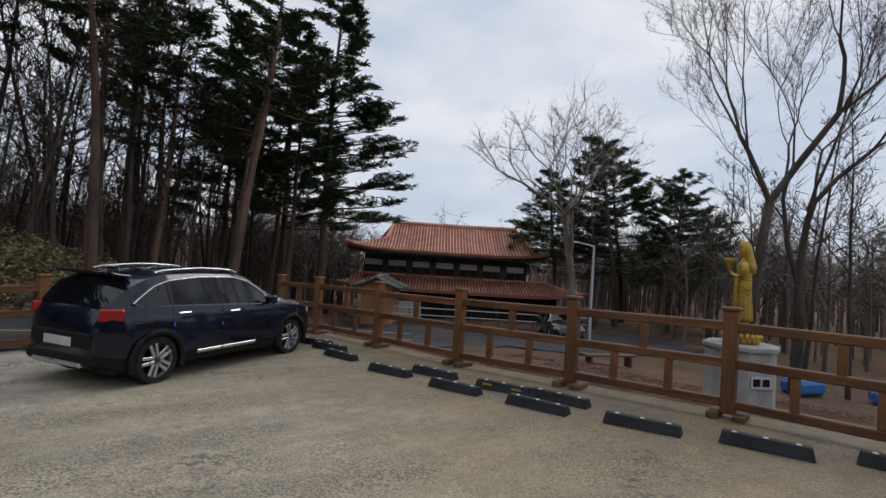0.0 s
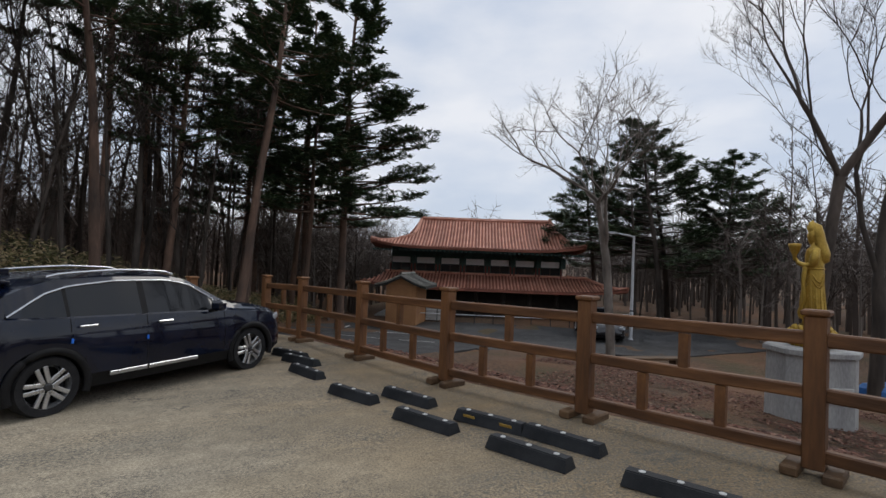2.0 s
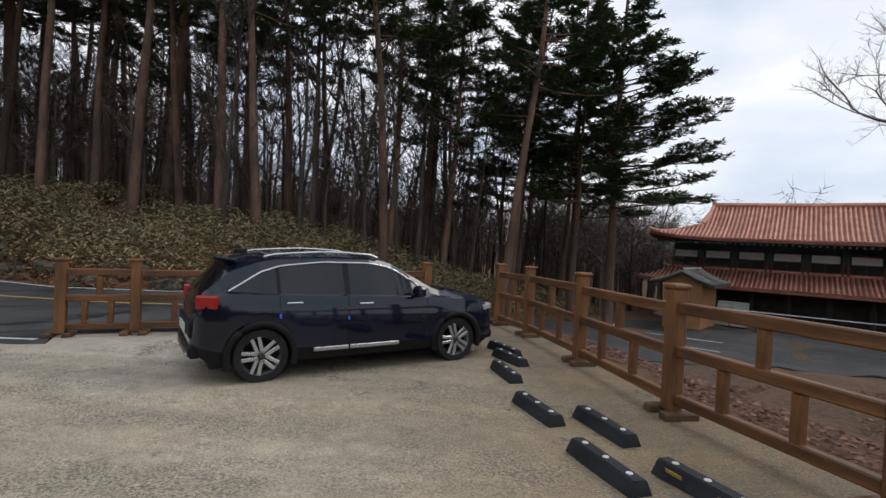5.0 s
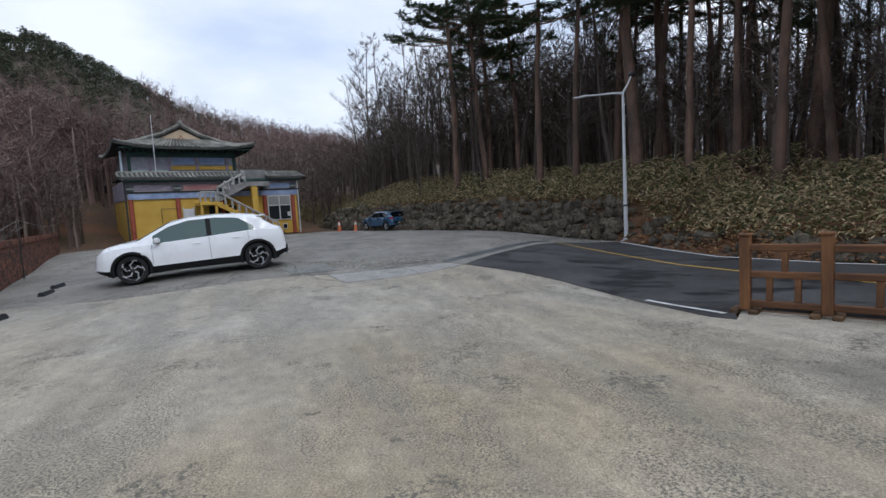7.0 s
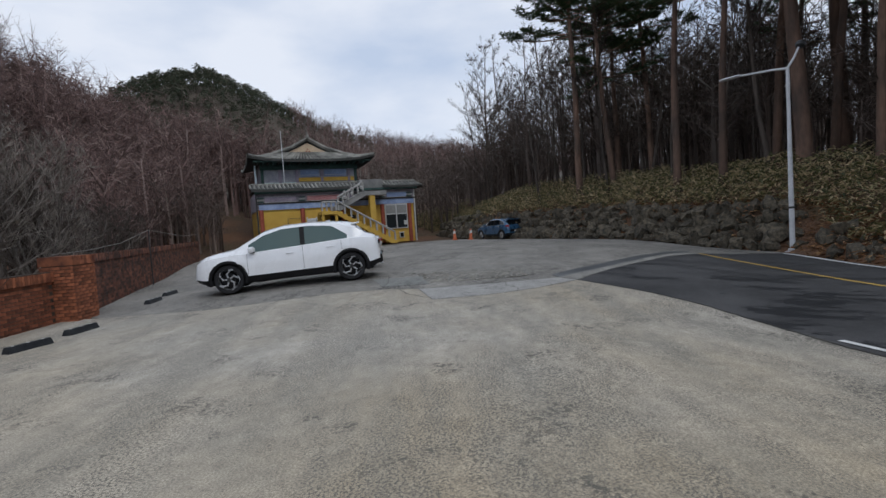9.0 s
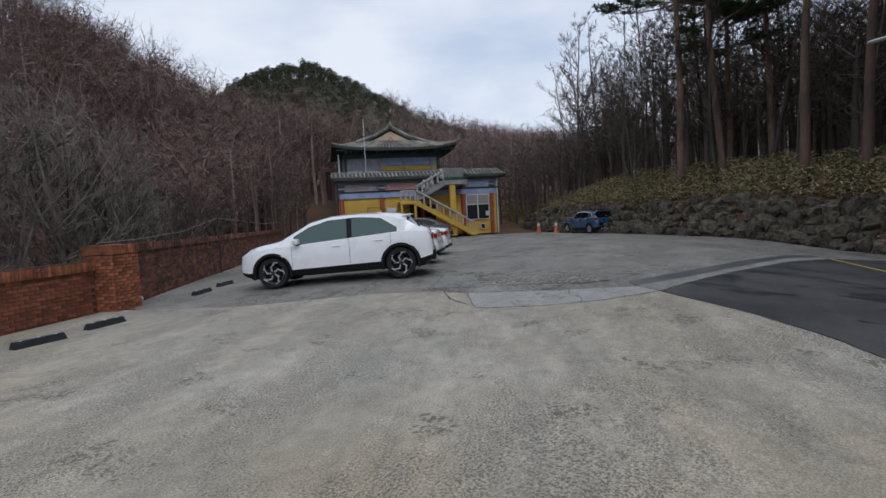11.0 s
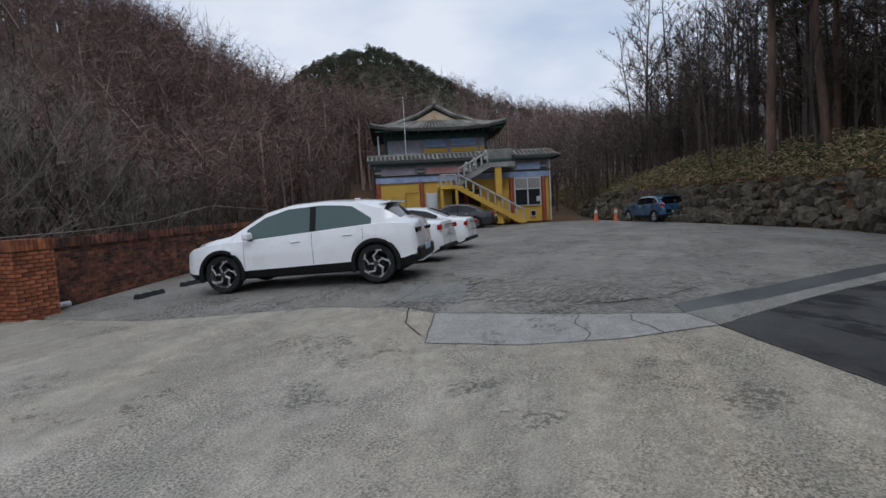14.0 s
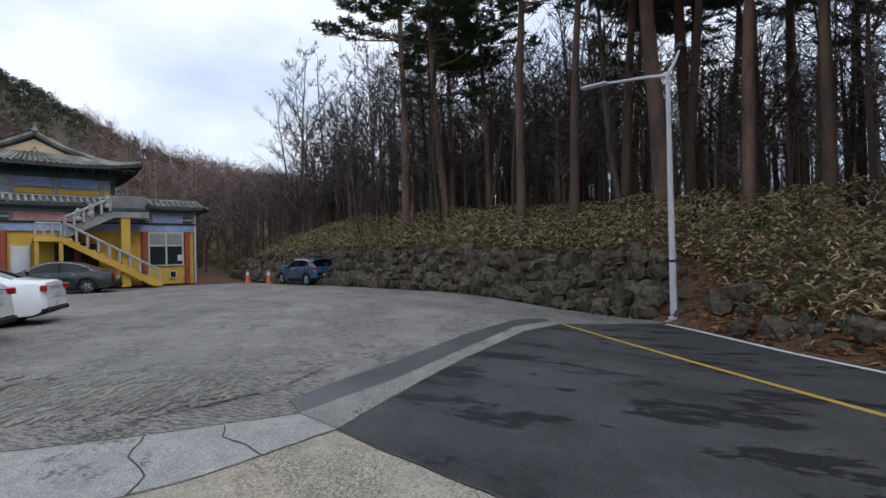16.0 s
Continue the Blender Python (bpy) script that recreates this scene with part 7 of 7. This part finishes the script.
west = (xs < -30) & (xs > -72) & (ys > -14) & (ys < 24) & (d > 6) & (d < 40)
scatter([far_tree(110 + i) for i in range(4)], xs[west][:110], ys[west][:110], g.uniform(0.9, 1.7, len(xs[west][:110])), GREY_TWIGS, "upper_wood", "tall greyish leafless wood above the bank", 12)
hx3, hy3 = np.concatenate([g.uniform(-16, 24, 170), g.uniform(-15, -7.8, 130)]), np.concatenate([g.uniform(48, 66, 170), g.uniform(32, 47, 130)])
scatter([far_tree(130 + i) for i in range(4)], hx3, hy3, np.concatenate([g.uniform(0.7, 1.25, 170), g.uniform(0.4, 1.1, 130)]), GREY_TWIGS, "hall_wood", "brown leafless trees behind the red hall", 13)
tx, ty = np.concatenate([g.uniform(-76, -42, 330), g.uniform(-52, -36, 25)]), np.concatenate([g.uniform(-34, -9, 330), g.uniform(3, 11, 25)])
side = np.random.default_rng(33)
sx2, sy2 = side.uniform(-46, -22, 600), side.uniform(-44, -23, 600)
beside_hall = ((sx2 + 28.4) * -0.7155 + (sy2 + 21.8) * 0.6986 < -1.6) & (along_line(sx2, sy2, BRICK_LINE)[0] > -3.0)
sx2, sy2 = sx2[beside_hall][:150], sy2[beside_hall][:150]
tx, ty = np.concatenate([tx, sx2]), np.concatenate([ty, sy2])
scatter([far_tree(150 + i) for i in range(4)], tx, ty, np.concatenate([g.uniform(0.45, 0.95, 330), g.uniform(1.1, 1.8, 25), side.uniform(0.5, 0.9, len(sx2))]), UNDER, "temple_wood", "brown leafless trees behind the temple yard", 14)
right = (xs > 14) & (ys > 22) & (g.random(len(xs)) < 0.85)
scatter([far_tree(90 + i) for i in range(4)], xs[right][:520], ys[right][:520], g.uniform(0.6, 1.3, len(xs[right][:520])), GREY_TWIGS, "thin_wood", "thin greyish leafless wood beyond the plinth", 11)
xs, ys = xs[keep][:2000], ys[keep][:2000]
scatter([far_tree(70 + i) for i in range(4)], xs, ys, g.uniform(0.25, 1.25, len(xs)), UNDER, "undergrowth", "brown leafless undergrowth of the wood", 10)


# ---- dwarf bamboo, fallen leaves ----
def blades(name, x, y, z, length, width, droop, material, label, seed, flat=False):
    g = np.random.default_rng(seed)
    n = len(x)
    a = g.uniform(0, 6.283, n)
    e = g.uniform(-0.15, 0.15, n) if flat else g.uniform(-0.5, 0.9, n)
    d = np.stack([np.cos(a) * np.cos(e), np.sin(a) * np.cos(e), np.sin(e)], 1)
    s = np.stack([-np.sin(a), np.cos(a), g.uniform(-0.5, 0.5, n)], 1) * (width * g.uniform(0.7, 1.3, n))[:, None]
    l = (length * g.uniform(0.6, 1.3, n))[:, None]
    p = np.stack([x, y, z], 1)
    mid, tip = p + d * l * 0.5, p + d * l
    tip[:, 2] -= (droop * l[:, 0])
    V = np.stack([p, mid + s, tip, mid - s], 1).reshape(-1, 3)
    k = (np.arange(n) * 4)[:, None]
    F = np.concatenate([k + np.array([[0, 1, 2]]), k + np.array([[0, 2, 3]])])
    return tagged(new(name, fast_mesh(name, V, F, material)), label, "plants", kind="stuff")


g = np.random.default_rng(21)
xs, ys = g.uniform(-50, -4, 420000), g.uniform(-22, 34, 420000)
d, way = along_line(xs, ys, BANK)
front = np.where((way > 43.5), 0.95, np.where(way < 22, 0.6, 1.3))
clump = np.array([noise.noise(Vector((a * 0.7, b * 0.7, 3.0))) for a, b in zip(xs, ys)])
keep = (d > front) & (d < 9.0) & (way > 1) & (clump > -0.25 - 0.35 * (d < 4)) & (g.random(len(xs)) < np.where(d < 5, 1.0, 0.45))
xs, ys, d, clump = xs[keep][:85000], ys[keep][:85000], d[keep][:85000], clump[keep][:85000]
top = 0.35 + 0.75 * smooth((d - 1.0) / 1.5) + 0.35 * clump
zs = land(xs, ys) + top * g.random(len(xs)) ** 0.6
blades("dwarf_bamboo", xs, ys, zs, 0.22, 0.027, 0.35, SASA, "dwarf bamboo with green leaves edged in straw", 22)
xs, ys = g.uniform(-40, -6, 130000), g.uniform(-12, 22, 130000)
d, way = along_line(xs, ys, BANK)
keep = (d > 0.05) & (d < 2.2) & (way > 14) & ((way > 40) | (g.random(len(xs)) < 0.45))
xs, ys = xs[keep][:22000], ys[keep][:22000]
blades("fallen_leaves", xs, ys, land(xs, ys) + 0.04 + 0.28 * g.random(len(xs)) ** 2, 0.2, 0.035, 0.2, DRY_LEAF, "orange brown fallen leaves on the bank", 23, True)
u, v = g.uniform(-3, 15, 42000), g.uniform(0.3, 11, 42000)
xs, ys = -1.15 + 0.738 * u + 0.675 * v, 9.68 - 0.675 * u + 0.738 * v
keep = ~((xs < 5) & (ys > 20.5)) & np.array([noise.noise(Vector((a * 0.4, b * 0.4, 8.0))) > -0.12 for a, b in zip(xs, ys)])
xs, ys = xs[keep], ys[keep]
blades("fallen_leaves", xs, ys, land(xs, ys) + 0.03 + 0.03 * g.random(len(xs)), 0.085, 0.024, 0.1, RED_LEAF, "brown fallen leaves below the fence", 24, True)

# ---- rock retaining wall ----
def rock_mesh(seed):
    bm = bmesh.new()
    bmesh.ops.create_icosphere(bm, subdivisions=2, radius=0.5)
    off = Vector((seed * 3.7, seed * 1.3, 0))
    for v in bm.verts:
        n = noise.noise(v.co * 2.2 + off)
        c = Vector([math.copysign(abs(a) ** 0.5 * 0.62, a) for a in v.co])
        v.co = v.co.lerp(c, 0.7) * (1 + 0.55 * n + 0.35 * noise.noise(v.co * 4.5 + off))
    return to_mesh("rock", bm, ROCK)


ROCKS = [rock_mesh(i) for i in range(9)]
rock_wall = thing("rock_wall", pose(0, 0, 0), "retaining wall of rough mossy grey rocks", "rock wall", kind="structure")
rng = random.Random(3)


def bank_place(way, off):
    done = 0.0
    for (ax, ay), (bx, by) in zip(BANK, BANK[1:]):
        l = math.hypot(bx - ax, by - ay)
        if done + l >= way:
            ux, uy = (bx - ax) / l, (by - ay) / l
            t = way - done
            return ax + ux * t - uy * off, ay + uy * t + ux * off, math.degrees(math.atan2(uy, ux))
        done += l


for row in range(5):
    w = 15.0
    while w < 42.4:
        size = rng.choice((0.3, 0.4, 0.5, 0.6, 0.75, 0.9)) * (1.0 if row == 0 else 0.8)
        if row == 0 or rng.random() < 0.95:
            off = 0.22 + row * 0.27 + rng.uniform(-0.08, 0.1)
            x, y, a = bank_place(w + size / 2, off)
            tall = max(size * rng.uniform(0.6, 1.2), 0.34)
            if w > 45 and row > 0:
                w += size
                continue
            z = float(paved(x, y)) + row * 0.32 + tall * 0.36 + rng.uniform(-0.05, 0.05)
            if z < float(land(x, y)) + 0.55:
                part("rock", ROCKS[rng.randrange(9)], None, rock_wall, m=pose(x, y, z, rng.uniform(-25, 25), rng.uniform(-25, 25), a + rng.uniform(-25, 25)) @ Matrix.Diagonal((size * 1.1, 0.6, tall, 1)))
        w += size * 0.95
for i in range(70):
    way = rng.uniform(42.8, 62)
    x, y, a = bank_place(way, rng.uniform(0.25, 1.2))
    s = rng.uniform(0.25, 0.75)
    part("rock", ROCKS[rng.randrange(9)], None, rock_wall, m=pose(x, y, float(land(x, y)) + 0.05, rng.uniform(-20, 20), rng.uniform(-20, 20), a + rng.uniform(-40, 40)) @ Matrix.Diagonal((s * 1.3, s * 0.7, s * 0.8, 1)))

# ---- brick walls ----
BL, BH, BD = 0.20, 0.062, 0.10
BRICK_ME = to_mesh("brick", box(BL, 0.09, BH, 0.004), BRICK)


def cube_arrays(mats):
    c = np.array([(x, y, z, 1) for x in (-.5, .5) for y in (-.5, .5) for z in (0, 1)])
    f = np.array([(0, 1, 3), (0, 3, 2), (4, 6, 7), (4, 7, 5), (0, 4, 5), (0, 5, 1), (2, 3, 7), (2, 7, 6), (1, 5, 7), (1, 7, 3)])
    V = np.concatenate([(np.array(m) @ c.T).T[:, :3] for m in mats])
    F = np.concatenate([f + 8 * i for i in range(len(mats))])
    return V, F


def brick_wall(name, p, q, height, label, mortar, rest, single, near_end):
    """A wall from p to q with its brick face on the left of that way; single: how many bricks are parts."""
    p, q = Vector(p), Vector(q)
    l = (q - p).length
    ang = math.degrees(math.atan2(q.y - p.y, q.x - p.x))
    z0 = min(lot_z(*p), lot_z(*q)) - 0.05
    wall = thing(name, pose(p.x, p.y, z0, 0, 0, ang), label, "wall", kind="structure")
    body = height - 0.2
    part("core", box(l, 0.2, height - 0.06, 0, l / 2, -0.12, 0), mortar, wall)
    rows = int(body / (BH + 0.011))
    spots, joined = [], []
    for r in range(rows):
        n = int(l / (BL + 0.011))
        for i in range(n):
            x = (i + (0.5 if r % 2 else 0.0)) * (BL + 0.011) + BL / 2
            if x + BL / 2 < l:
                spots.append((x, r * (BH + 0.011) + 0.005))
    body -= 0.004
    tops = [(i * (BH + 0.011) + BH / 2) for i in range(int(l / (BH + 0.011)))]
    for x, z in spots:
        jit = rng.uniform(-0.004, 0.004)
        m = pose(x, -0.055 + jit, z, 0, 0, rng.uniform(-0.6, 0.6))
        if single and near_end(x) and len(wall.children) < single:
            part("brick", BRICK_ME, None, wall, m=m)
        else:
            joined.append(m @ Matrix.Diagonal((BL, 0.09, BH, 1)))
    for x in tops:
        joined.append(pose(x, -0.12 + rng.uniform(-0.005, 0.005), rows * (BH + 0.011)) @ Matrix.Diagonal((BH, 0.31, 0.19 + rng.uniform(-0.006, 0.006), 1)))
    ob = part("brickwork", fast_mesh("brickwork", *cube_arrays(joined), rest), None, wall)
    tagged(ob, kind="stuff")
    return wall


brick_wall("wall_south", (-8.75, -9.25), (4, -3.7), 1.22, "low red brick wall with an upright brick coping", MORTAR, BRICK_ISLAND, 300, lambda x: x < 6)
brick_wall("wall_west", (-25, -22.6), (-9.3, -9.58), 1.45, "dark sooty red brick wall with a brick coping", MORTAR_DARK, BRICK_DARK, 0, lambda x: False)
pier = thing("brick_pier", pose(-9.15, -9.35, lot_z(-9.15, -9.35) - 0.04, 0, 0, 23.5), "square red brick pier at the wall corner", "pier", kind="structure")
part("core", box(0.66, 0.66, 1.3), MORTAR, pier)
for side in range(4):
    turn = pose(0, 0, 0, 0, 0, 90 * side)
    for r in range(17):
        for i in range(-1, 4):
            x = -0.335 + (i + (0.5 if r % 2 else 0)) * 0.211
            a, b = max(x, -0.36), min(x + 0.2, 0.36)
            if b - a > 0.04:
                part("brick", BRICK_ME, None, pier, m=turn @ pose((a + b) / 2, -0.325 + rng.uniform(-0.003, 0.003), r * 0.073 + 0.01) @ Matrix.Diagonal(((b - a) / BL, 1, 1, 1)))
cap = [pose(-0.37 + (i + 0.5) * 0.074, 0, 1.26) @ Matrix.Diagonal((0.064, 0.76, 0.2, 1)) for i in range(10)]
tagged(part("coping", fast_mesh("coping", *cube_arrays(cap), BRICK_ISLAND), None, pier), kind="stuff")
